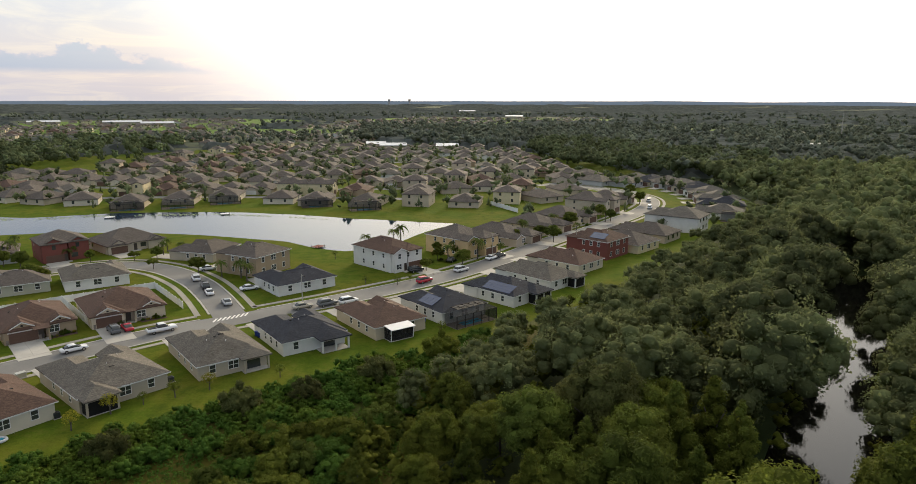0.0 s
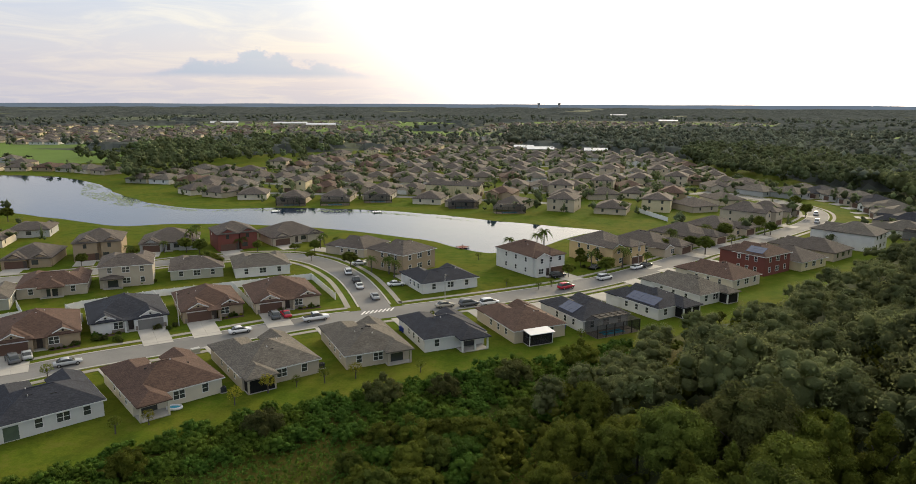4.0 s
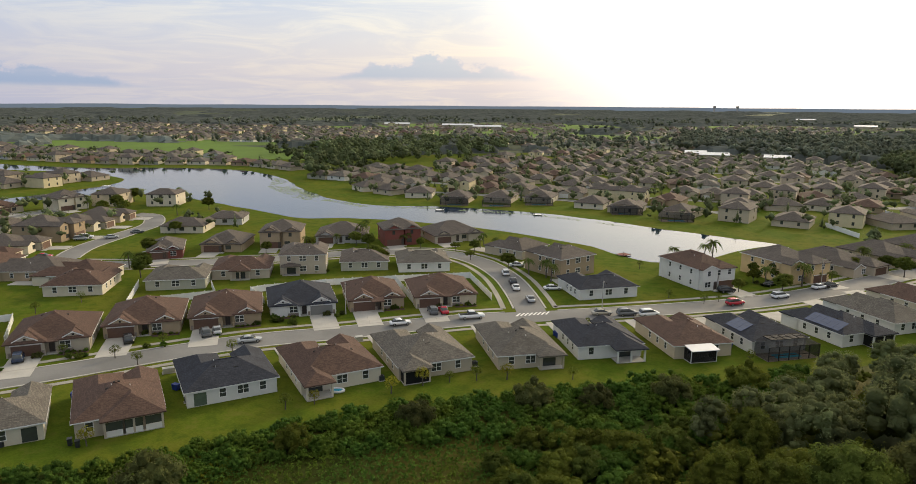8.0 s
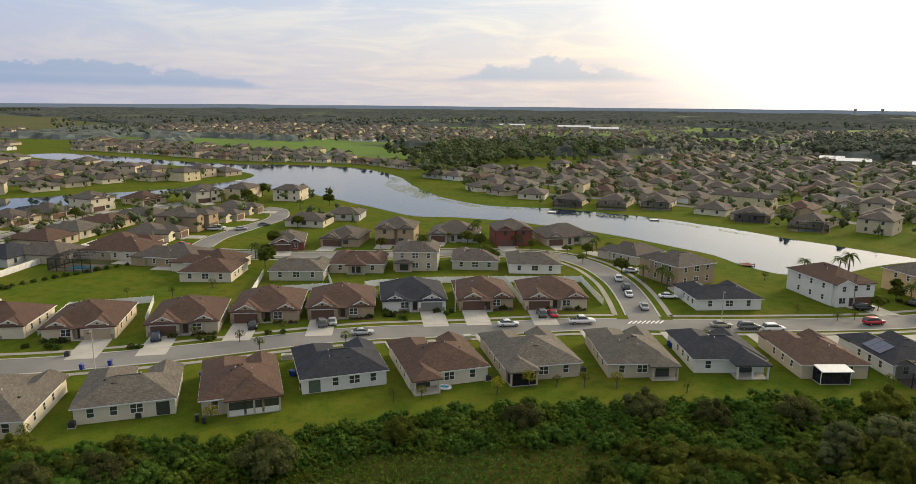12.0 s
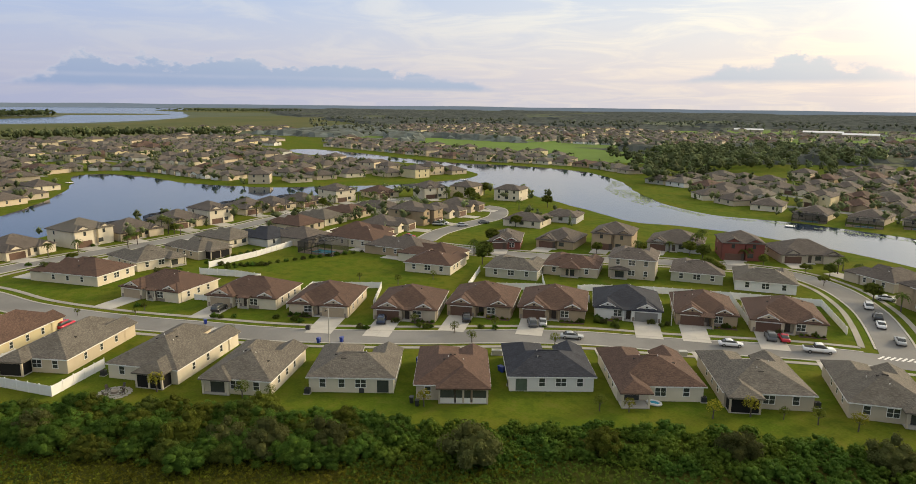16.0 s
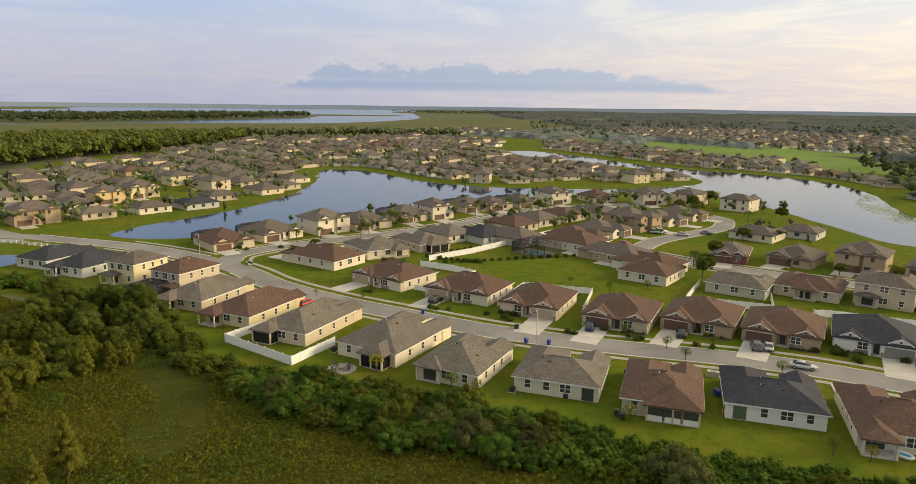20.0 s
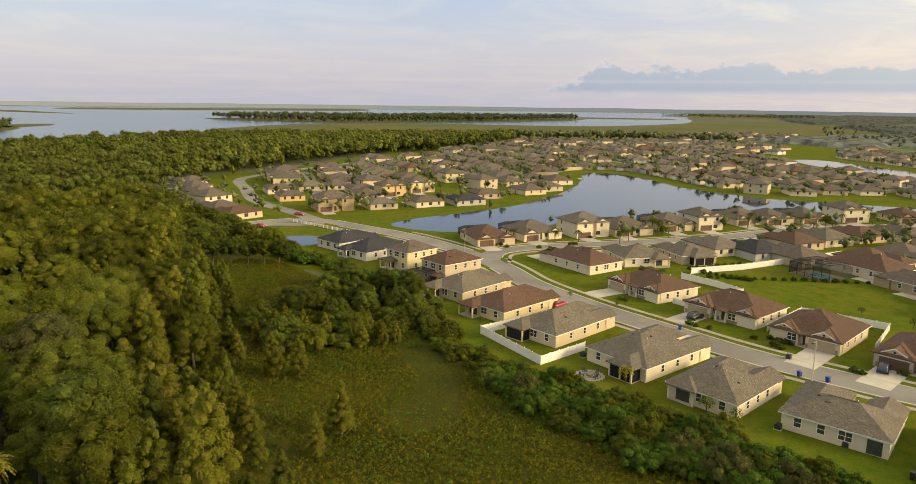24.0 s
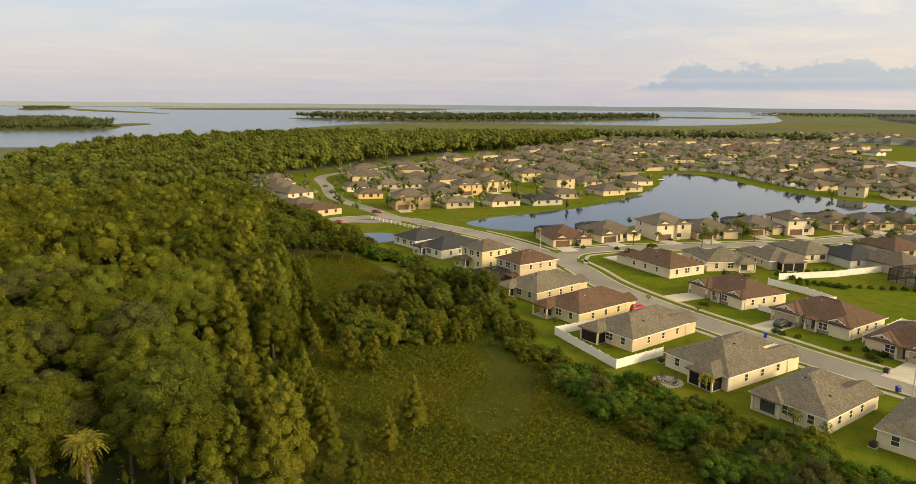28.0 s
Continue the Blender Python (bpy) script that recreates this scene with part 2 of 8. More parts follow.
GREEN_GLASS = material("sliding_door_glass", (0.10, 0.13, 0.10), 0.1, None, 1.0, 4.0, 0.1, spec=0.7)
PANEL = material("solar_cells", (0.035, 0.05, 0.11), 0.12, (0.03, 0.04, 0.08), 2.0, 10.0, 0.05, spec=0.8)
METALROOF = material("white_metal_roof", (0.7, 0.7, 0.7), 0.5, (0.6, 0.6, 0.6), 0.5, 6.0, 0.04)
BLUEBIN = material("blue_plastic", (0.012, 0.035, 0.26), 0.4, None, 2.0, 9.0, 0.05)
GREYBIN = material("dark_plastic", (0.03, 0.032, 0.036), 0.45, None, 2.0, 9.0, 0.08)
RUBBER = material("tyre_rubber", (0.015, 0.015, 0.015), 0.8, None, 4.0, 20.0, 0.1)
CHROME = material("alloy", (0.5, 0.5, 0.5), 0.3, None, 4.0, 9.0, 0.05, metal=0.9)
TAIL = material("red_lens", (0.3, 0.01, 0.01), 0.2, None, 4.0, 9.0, 0.05)
LENS = material("clear_lens", (0.6, 0.6, 0.6), 0.15, None, 4.0, 9.0, 0.05)
PAINT = {k: material("car_paint_" + k, c, 0.25, None, 0.6, 6.0, 0.03, spec=0.7, amount=0.15) for k, c in {
    "white": (0.75, 0.75, 0.75), "silver": (0.42, 0.43, 0.43), "red": (0.42, 0.012, 0.03), "black": (0.012, 0.013, 0.015), "grey": (0.11, 0.115, 0.12),
    "champagne": (0.36, 0.33, 0.26), "blue": (0.02, 0.035, 0.075)}.items()}
GRASS = material("lawn_grass", (0.076, 0.111, 0.010), 0.95, (0.113, 0.118, 0.014), 0.06, 2.6, 0.45, 0.6, spec=0.02, amount=0.8)
gt = GRASS.node_tree
turf = gt.nodes["Principled BSDF"].inputs["Base Color"].links[0].from_socket
patch = node(gt, "ShaderNodeTexNoise", node(gt, "ShaderNodeTexCoord").outputs["Object"])
patch.inputs["Scale"].default_value, patch.inputs["Detail"].default_value, patch.inputs["Roughness"].default_value = 0.32, 6.0, 0.68
turf = blend(gt, maths(gt, "MULTIPLY", smooth(gt, patch.outputs[0], 0.50, 0.68), 0.5), turf, (0.132, 0.122, 0.026))
turf = blend(gt, maths(gt, "MULTIPLY", smooth(gt, patch.outputs[0], 0.52, 0.34), 0.6), turf, (0.046, 0.074, 0.009))
gt.links.new(turf, gt.nodes["Principled BSDF"].inputs["Base Color"])
MARSH = material("marsh_growth", (0.040, 0.052, 0.007), 0.9, (0.088, 0.080, 0.013), 0.045, 1.2, 0.5, 0.5, spec=0.1, amount=0.9)
FLOOR = material("woodland_floor", (0.028, 0.042, 0.014), 0.95, (0.045, 0.05, 0.02), 0.02, 0.3, 0.4, spec=0.1)
# base colour lightened to stand in for haze over the far ground
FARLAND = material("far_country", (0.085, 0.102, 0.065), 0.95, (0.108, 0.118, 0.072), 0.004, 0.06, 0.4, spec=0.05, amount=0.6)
MEADOW = material("far_meadow", (0.13, 0.20, 0.045), 0.95, (0.10, 0.14, 0.04), 0.01, 0.2, 0.2, spec=0.05)
REEDS = material("reed_flats", (0.105, 0.105, 0.040), 0.95, (0.075, 0.09, 0.035), 0.006, 0.08, 0.25, spec=0.05, amount=0.8)
# blue-grey colour and weak emission imitate horizon haze; the trees emit nothing
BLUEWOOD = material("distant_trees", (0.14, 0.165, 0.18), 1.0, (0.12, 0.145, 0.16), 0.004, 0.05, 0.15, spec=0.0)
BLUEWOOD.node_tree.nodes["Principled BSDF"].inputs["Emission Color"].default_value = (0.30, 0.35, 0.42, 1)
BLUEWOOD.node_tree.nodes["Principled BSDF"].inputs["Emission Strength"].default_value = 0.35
LAKE = water("lake_water", (0.016, 0.030, 0.055), 0.9, 0.34)
CREEK = water("creek_water", (0.008, 0.008, 0.006), 1.3, 0.12)
BIGWATER = water("wide_lake_water", (0.05, 0.085, 0.14), 0.12, 0.5, 0.22)
LEAF = [foliage("leaves_olive", (0.108, 0.128, 0.019), (0.136, 0.144, 0.024)), foliage("leaves_green", (0.094, 0.122, 0.024), (0.116, 0.139, 0.024)),
        foliage("leaves_cypress", (0.116, 0.144, 0.025), (0.145, 0.154, 0.027)), foliage("leaves_dull", (0.089, 0.100, 0.033), (0.116, 0.117, 0.035))]
FARLEAF = foliage("woodland_leaves", (0.082, 0.102, 0.016), (0.140, 0.145, 0.021), 0.2, 7.0)
# distance haze painted into the leaves: paler and bluer than foliage
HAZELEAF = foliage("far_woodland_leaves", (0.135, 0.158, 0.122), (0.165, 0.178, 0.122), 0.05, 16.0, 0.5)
# dark green lifted towards pale blue, haze put into the leaf colour
HAZEGROVE = foliage("dark_grove_leaves", (0.118, 0.148, 0.072), (0.150, 0.168, 0.078), 0.1, 9.0, 0.45)
WESTLEAF = foliage("western_wood_leaves", (0.092, 0.120, 0.027), (0.125, 0.142, 0.032), 0.1, 8.0)
# grey-green leaves with extra blue and lightness painted in for haze
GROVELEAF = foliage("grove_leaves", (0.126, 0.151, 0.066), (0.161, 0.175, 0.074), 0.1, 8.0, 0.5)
ISLELEAF = foliage("island_leaves", (0.063, 0.093, 0.046), (0.100, 0.114, 0.048), 0.05, 20.0)
# canopy base colour raised and blued, haze painted in rather than drawn
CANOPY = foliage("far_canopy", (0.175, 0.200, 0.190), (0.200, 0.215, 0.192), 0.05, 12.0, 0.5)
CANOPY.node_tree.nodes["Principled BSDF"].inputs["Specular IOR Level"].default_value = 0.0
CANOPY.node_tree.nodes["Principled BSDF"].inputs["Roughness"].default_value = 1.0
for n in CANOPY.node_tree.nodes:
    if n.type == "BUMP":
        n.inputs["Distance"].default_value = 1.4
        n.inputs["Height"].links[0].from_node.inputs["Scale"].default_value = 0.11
SHRUB = foliage("shrub_leaves", (0.078, 0.146, 0.024), (0.112, 0.152, 0.020), 0.9)
CYPRESS = foliage("young_cypress_leaves", (0.165, 0.175, 0.028), (0.190, 0.185, 0.030))
VINE = foliage("vine_leaves", (0.126, 0.146, 0.016), (0.172, 0.156, 0.019))
RUST = foliage("rusty_weeds", (0.105, 0.086, 0.018), (0.098, 0.092, 0.014))
PALMLEAF = foliage("palm_fronds", (0.085, 0.125, 0.025), (0.11, 0.12, 0.03))
SABALLEAF = foliage("sabal_fronds", (0.165, 0.165, 0.030), (0.190, 0.175, 0.040))
YELLOWLEAF = foliage("yellowing_leaves", (0.27, 0.25, 0.03), (0.20, 0.22, 0.03))
LILY = material("lily_pads", (0.15, 0.20, 0.075), 0.7, (0.20, 0.23, 0.10), 0.2, 1.5, 0.2, island=0.2)
BARK = material("bark", (0.10, 0.085, 0.07), 0.95, (0.06, 0.05, 0.04), 1.0, 6.0, 0.3, 0.4)
MULCH = material("mulch", (0.07, 0.04, 0.025), 0.95, None, 1.0, 4.0, 0.3)


# ---- mesh helpers ----
class Geo:
    """Vertices and faces of one part."""

    def __init__(self):
        self.v, self.f = [], []

    def add(self, verts, faces):
        k = len(self.v)
        self.v += [tuple(p) for p in verts]
        self.f += [tuple(i + k for i in q) for q in faces]
        return self

    def box(self, x0, x1, y0, y1, z0, z1):
        return self.add([(x, y, z) for z in (z0, z1) for y in (y0, y1) for x in (x0, x1)],
                        [(0, 2, 3, 1), (4, 5, 7, 6), (0, 1, 5, 4), (1, 3, 7, 5), (3, 2, 6, 7), (2, 0, 4, 6)])

    def tube(self, x, y, z0, z1, r0, r1, n=8, dx=0.0, dy=0.0):
        ring = [(math.cos(2 * math.pi * i / n), math.sin(2 * math.pi * i / n)) for i in range(n)]
        vs = [(x + r0 * c, y + r0 * s, z0) for c, s in ring] + [(x + dx + r1 * c, y + dy + r1 * s, z1) for c, s in ring]
        return self.add(vs, [(i, (i + 1) % n, n + (i + 1) % n, n + i) for i in range(n)] + [tuple(range(n, 2 * n)), tuple(reversed(range(n)))])

    def profile(self, pts, y0, y1):
        """A closed outline of (x, z) drawn from y0 to y1."""
        n = len(pts)
        vs = [(x, y0, z) for x, z in pts] + [(x, y1, z) for x, z in pts]
        return self.add(vs, [(i, (i + 1) % n, n + (i + 1) % n, n + i) for i in range(n)] + [tuple(reversed(range(n))), tuple(range(n, 2 * n))])

    def mesh(self, name):
        me = bpy.data.meshes.new(name)
        me.from_pydata(self.v, [], self.f)
        me.update()
        return me


CACHE = {}


def cached(key, make):
    if key not in CACHE:
        CACHE[key] = make()
    return CACHE[key]


def part(name, shape, mat, parent=None, label="", at=None):
    """One mesh object under a thing or a part; shape is a Geo or a shared mesh."""
    me = shape.mesh(name) if isinstance(shape, Geo) else shape
    if not me.materials:
        me.materials.append(mat)
    ob = new(name, me)
    if ob.material_slots[0].material != mat:
        ob.material_slots[0].link = "OBJECT"
        ob.material_slots[0].material = mat
    ob.parent = parent
    if at is not None:
        ob.matrix_basis = at
    return tagged(ob, label)


def thing(name, at, label, category, group=""):
    return_ob = new(name)
    return_ob.empty_display_size = 0.3
    return_ob.matrix_basis = at
    return tagged(return_ob, label, category, group)


def curve_points(pts, step=4.0, closed=False):
    """A smooth line through plan points."""
    p = [Vector((*q, 0)) if len(q) == 2 else Vector(q) for q in pts]
    n = len(p)
    out = []
    for i in range(n if closed else n - 1):
        a, b, c, d = (p[(i + k) % n] if closed else p[min(max(i + k, 0), n - 1)] for k in (-1, 0, 1, 2))
        m = max(2, int((c - b).length / step))
        for j in range(m):
            t = j / m
            out.append(0.5 * (2 * b + (c - a) * t + (2 * a - 5 * b + 4 * c - d) * t * t + (3 * b - a - 3 * c + d) * t ** 3))
    return out if closed else out + [p[-1]]


def area(name, pts, z, mat, label, category, step=6.0, wobble=0.0, kind="structure"):
    """A flat sheet inside a smooth outline."""
    out = curve_points(pts, step, True)
    if wobble:
        out = [q + Vector((noise.noise(q * 0.06) * wobble, noise.noise(q * 0.06 + Vector((9, 4, 2))) * wobble, 0)) for q in out]
    bm = bmesh.new()
    vs = [bm.verts.new((q.x, q.y, z)) for q in out]
    es = [bm.edges.new((vs[i], vs[(i + 1) % len(vs)])) for i in range(len(vs))]
    bmesh.ops.triangle_fill(bm, use_beauty=True, use_dissolve=False, edges=es, normal=(0, 0, 1))
    me = bpy.data.meshes.new(name)
    bm.to_mesh(me)
    bm.free()
    me.materials.append(mat)
    return tagged(new(name, me), label, category, kind=kind), out


def ribbon(pts, half, z, off=0.0, thick=0.0):
    g = Geo()
    rows = []
    for i, q in enumerate(pts):
        t = (pts[min(i + 1, len(pts) - 1)] - pts[max(i - 1, 0)]).normalized()
        s = Vector((-t.y, t.x, 0))
        rows.append((q + s * (off + half), q + s * (off - half)))
    for i in range(len(rows) - 1):
        a, b, c, d = rows[i][0], rows[i][1], rows[i + 1][1], rows[i + 1][0]
        g.add([(p.x, p.y, z) for p in (a, b, c, d)], [(0, 1, 2, 3)])
        if thick:
            g.add([(p.x, p.y, h) for p in (a, d) for h in (z, z - thick)], [(0, 1, 3, 2)])
            g.add([(p.x, p.y, h) for p in (b, c) for h in (z, z - thick)], [(0, 2, 3, 1)])
    return g


def inside(x, y, poly):
    hit, j = False, len(poly) - 1
    for i in range(len(poly)):
        xi, yi, xj, yj = poly[i][0], poly[i][1], poly[j][0], poly[j][1]
        if (yi > y) != (yj > y) and x < (xj - xi) * (y - yi) / (yj - yi) + xi:
            hit = not hit
        j = i
    return hit


# ---- ground, water, roads ----
def ground_disc():
    g = Geo()
    rings = (0, 60, 150, 300, 600, 1000, 1600, 2400, 3400, 4900)
    n = 64
    g.v = [(0, 0, 0)] + [(r * math.cos(2 * math.pi * i / n), r * math.sin(2 * math.pi * i / n), 0) for r in rings[1:] for i in range(n)]
    g.f = [(0, 1 + i, 1 + (i + 1) % n) for i in range(n)]
    for k in range(len(rings) - 2):
        a, b = 1 + k * n, 1 + (k + 1) * n
        g.f += [(a + i, b + i, b + (i + 1) % n, a + (i + 1) % n) for i in range(n)]
    return g


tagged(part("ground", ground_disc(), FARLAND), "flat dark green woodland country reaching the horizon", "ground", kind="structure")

FOREST_R = [(-14, 60), (-12, 86), (-3, 107), (9, 127), (22, 144), (38, 159), (52, 182), (69, 203), (93, 233), (125, 285), (139, 328), (140, 400), (330, 430), (330, 180), (180, 40), (60, 20)]
FOREST_L = [(-61, -15), (-71, -25), (-83, -35), (-97, -44), (-117, -53), (-140, -61.5), (-165, -73), (-177, -89), (-205, -98), (-250, -122), (-330, -165), (-420, -215), (-560, -190), (-640, -160), (-760, -70),
            (-880, -40), (-800, -330), (-560, -430), (-330, -330), (-170, -175), (-60, -70)]
area("woodland_ground", FOREST_R, 0.006, FLOOR, "dark leaf-littered floor under the trees", "ground", 12)
area("woodland_ground", FOREST_L, 0.006, FLOOR, "dark leaf-littered floor under the trees", "ground", 12)
LAWN = [(-138, -13), (-117, 4.5), (-103, 21.5), (-89, 37), (-75, 55), (-62, 70), (-53, 80), (-46, 89), (-26, 105), (-9, 116), (5, 127), (22, 146), (38, 160), (53, 184), (70, 206), (94, 236), (126, 288),
        (136, 322), (122, 420), (60, 600), (-120, 700), (-290, 560), (-330, 480), (-420, 440), (-600, 420), (-760, 420), (-960, 340), (-980, 210), (-860, 60), (-650, -100), (-480, -150), (-405, -185), (-300, -140), (-245, -112),
        (-205, -75), (-180, -45), (-155, -20)]
area("lawn", LAWN, 0.02, GRASS, "mown green lawns between the houses", "grass", 5, 1.2)
area("marsh", [(-146, -4), (-121, 12), (-107, 28), (-94, 43), (-81, 63), (-67, 83), (-52, 97), (-31, 113), (-12, 123), (2, 133), (20, 149), (12, 120), (0, 84), (-30, 40), (-54, -4), (-72, -32), (-104, -56), (-132, -71), (-172, -96),
               (-206, -84), (-196, -64), (-180, -48), (-158, -22)], 0.011, MARSH, "overgrown marsh of olive and rusty brown weeds", "marsh", 5, 1.5)

LAKE_OUT = [(-5, 256.5), (-14, 258.5), (-27, 262), (-45, 267), (-70, 275), (-100, 280), (-140, 277), (-172, 266), (-205, 276), (-245, 302), (-290, 338), (-346, 360), (-404, 346), (-444, 322), (-498, 311), (-575, 306),
            (-640, 290), (-640, 262), (-596, 256), (-545, 266), (-491, 281), (-440, 294), (-389, 291), (-362, 282), (-345, 257), (-340, 219), (-342, 196), (-354, 166), (-368, 135), (-410, 106),
            (-457, 94), (-484, 76), (-480, 58), (-441, 52), (-396, 42), (-350, 24), (-308, -2), (-280, -32), (-262, -42), (-250, -22), (-258, 6), (-276, 30), (-288, 60), (-304, 92), (-318, 130)]
LAKE_OUT2 = [(-324, 165), (-322, 205), (-304, 240), (-262, 241), (-224, 232), (-196, 224), (-180, 222), (-160, 231), (-130, 236), (-99, 234), (-62, 223), (-46, 212), (-36, 207), (-26, 212), (-19, 222), (-13, 236), (-5, 248), (-1, 254)]
lake, SHORE = area("lake_water", LAKE_OUT + LAKE_OUT2, 0.05, LAKE, "calm pale lake mirroring the evening sky", "lake", 4, 1.5)
area("pond_water", [(-229, -78), (-236, -69), (-232, -59), (-222, -60), (-217, -70)], 0.05, LAKE, "small still pond beside the lawn", "pond", 3)
CREEK_LINE = [(34, 56), (46, 77), (53, 88), (59, 98), (65, 109), (73, 123), (83, 138), (92, 153), (106, 180)]
tagged(part("creek_water", ribbon(curve_points(CREEK_LINE, 3), 7.4, 0.04), CREEK), "dark creek glinting between the trees", "creek", kind="structure")
area("creek_water", [(15, 87), (20, 86), (22, 93), (19, 97), (15, 94)], 0.04, CREEK, "dark pool in a gap of the forest", "pond", 3)

# the wide lake, its flats and islands
area("wide_lake_water", [(-560, -560), (-700, -430), (-900, -430), (-1150, -470), (-1400, -420), (-1560, -250), (-1540, 60), (-1600, 260), (-2000, 520), (-2700, 700), (-4500, 1100), (-4700, 200),
                         (-4300, -1800), (-2600, -3600), (-900, -2600), (-500, -1200)], 0.05, BIGWATER, "wide shallow lake of pale blue water", "lake", 60, 12)
area("reed_flats", [(-760, -150), (-700, -260), (-720, -395), (-960, -415), (-1250, -420), (-1430, -330), (-1500, -120), (-1480, 60), (-1560, 300), (-2000, 560), (-2100, 900), (-1250, 900), (-1090, 420), (-870, 30)],
     0.06, REEDS, "flat olive reed meadows by the wide lake", "marsh", 40, 10)
ISLANDS = [[(-1694, -753), (-1576, -557), (-1526, -346), (-1663, -162), (-1879, 52), (-2127, 230), (-2320, 223), (-2142, -119), (-1925, -438), (-1856, -690)],
           [(-842, -820), (-929, -707), (-1084, -805), (-1220, -1030), (-1158, -1126)],
           [(-3282, 733), (-2843, 813), (-2755, 973), (-2902, 1257), (-3291, 1425), (-3524, 927)],
           [(-2260, -2051), (-2577, -2114), (-2945, -2422), (-2756, -2500)]]
for pts in ISLANDS:
    area("island", pts, 0.09, REEDS, "low wooded island with a reedy shore", "island", 30, 8)
for pts in ([(-1037, -779), (-1150, -779), (-1212, -834), (-1154, -867)],
            [(-2862, -1858), (-3140, -1284), (-3583, -753), (-4346, -991), (-3698, -1860), (-3317, -2154)],
            [(-2681, -2149), (-2138, -1410), (-2041, -1366), (-2315, -1857)],
            [(-2628, 28), (-2557, 556), (-2354, 513), (-2388, 65)]):
    area("reed_bar", pts, 0.09, REEDS, "low reedy bar in the shallow lake", "marsh", 30, 6)
for level, pts in enumerate(([(-682, 708), (-372, 782), (-270, 921), (-346, 1178), (-668, 1099), (-853, 886)], [(-126, 1275), (274, 1265), (338, 1565), (-158, 1600)], [(-628, 998), (-367, 1179), (-480, 1538), (-790, 1255)], [(-798, 409), (-535, 572), (-379, 703), (-422, 780), (-627, 672), (-903, 463)], [(-408, 753), (-330, 760), (-431, 1015), (-542, 1003)], [(-420, 1150), (-250, 1260), (-380, 1500), (-620, 1450), (-640, 1230)], [(-250, 900), (-140, 960), (-200, 1060), (-330, 1000)], [(300, 1000), (470, 1000), (480, 1080), (310, 1080)],
            [(-620, 420), (-430, 430), (-330, 470), (-330, 520), (-560, 560), (-780, 520)], [(-780, 1010), (-560, 1000), (-600, 1090), (-800, 1120)], [(330, 640), (420, 630), (430, 690), (330, 690)])):
    area("meadow", pts, 0.10 + 0.006 * level, MEADOW, "open green field among the trees", "field", 30, 10)

MAIN = curve_points([(-252, -100), (-264, -88), (-268, -72), (-257, -55), (-239, -31), (-216, -10), (-197, 2), (-179, 10), (-160, 23), (-144, 37), (-129, 51), (-114, 70), (-103, 87), (-93, 100), (-79, 113),
                     (-61, 131), (-43, 144), (-24, 158.5), (-4, 176), (14, 198), (33, 226), (48, 243), (62, 262), (78, 286), (88, 308), (90, 329), (80, 352), (50, 380)], 3)
STREETS = {
    "second": curve_points([(-49, 141), (-59, 158), (-69, 172), (-82, 184), (-96, 189), (-110, 184), (-124, 174), (-137, 160), (-152, 147), (-170, 134), (-190, 124)], 3),
    "third": curve_points([(-182, 112), (-193, 127), (-204, 142), (-212, 162), (-220, 182), (-236, 196), (-246, 196)], 3),
    "fourth": curve_points([(-203, -2), (-217, 0), (-226, 12), (-232, 28), (-238, 46), (-245, 64), (-254, 84), (-266, 104), (-278, 130), (-284, 158), (-284, 190)], 3),
    "west": curve_points([(-268, -72), (-290, -91), (-318, -116), (-361, -137), (-402, -156), (-440, -150), (-520, -120), (-600, -80)], 4),
    "pull_off": curve_points([(-243, -97), (-252, -93), (-257, -86), (-258, -77), (-262, -68)], 2),
}
road = part("road", ribbon(MAIN, 3.7, 0.07), ASPHALT)
tagged(road, "pale worn asphalt street curving past the houses", "road", kind="structure")
for k, line in STREETS.items():
    tagged(part("road", ribbon(line, 3.5, 0.064), ASPHALT), "pale asphalt side street", "road", kind="structure")
ALL_LINES = [MAIN, *STREETS.values()]


def beside(line, off, half, z, thick, name, mat, label, clear):
    """A strip along a street, broken where another street joins."""
    run, runs = [], []
    for i, q in enumerate(line):
        t = (line[min(i + 1, len(line) - 1)] - line[max(i - 1, 0)]).normalized()
        e = q + Vector((-t.y, t.x, 0)) * off
        if any((e - s).length < clear for other in ALL_LINES if other is not line for s in other):
            if len(run) > 2:
                runs.append(run)
            run = []
        else:
            run.append(q)
    if len(run) > 2:
        runs.append(run)
    for r in runs:
        tagged(part(name, ribbon(r, half, z, off, thick), mat), label, name, kind="structure")


for line, offs in ((MAIN, (4.0, -4.0)), (STREETS["second"], (3.8, -3.8)), (STREETS["fourth"], (3.8, -3.8)), (STREETS["third"], (3.8, -3.8))):
    for off in offs:
        beside(line, off, 0.22, 0.12, 0.12, "kerb", CONCRETE, "low concrete kerb along the street", 5.6)
for line, offs in ((MAIN[24:], (6.6, -6.0)), (STREETS["second"], (6.2, -6.2)), (STREETS["fourth"], (6.2, -6.2))):
    for off in offs:
        beside(line, off, 0.62, 0.10, 0.06, "pavement", PAVING, "narrow concrete footpath beside the street", 4.6)
bars = Geo()
for i in range(8):
    a = Vector((-52.2 + i * 0.78, 139.6 + i * 0.62, 0))
    bars.box(a.x - 0.2, a.x + 0.2, a.y - 1.2, a.y + 1.2, 0.076, 0.08)
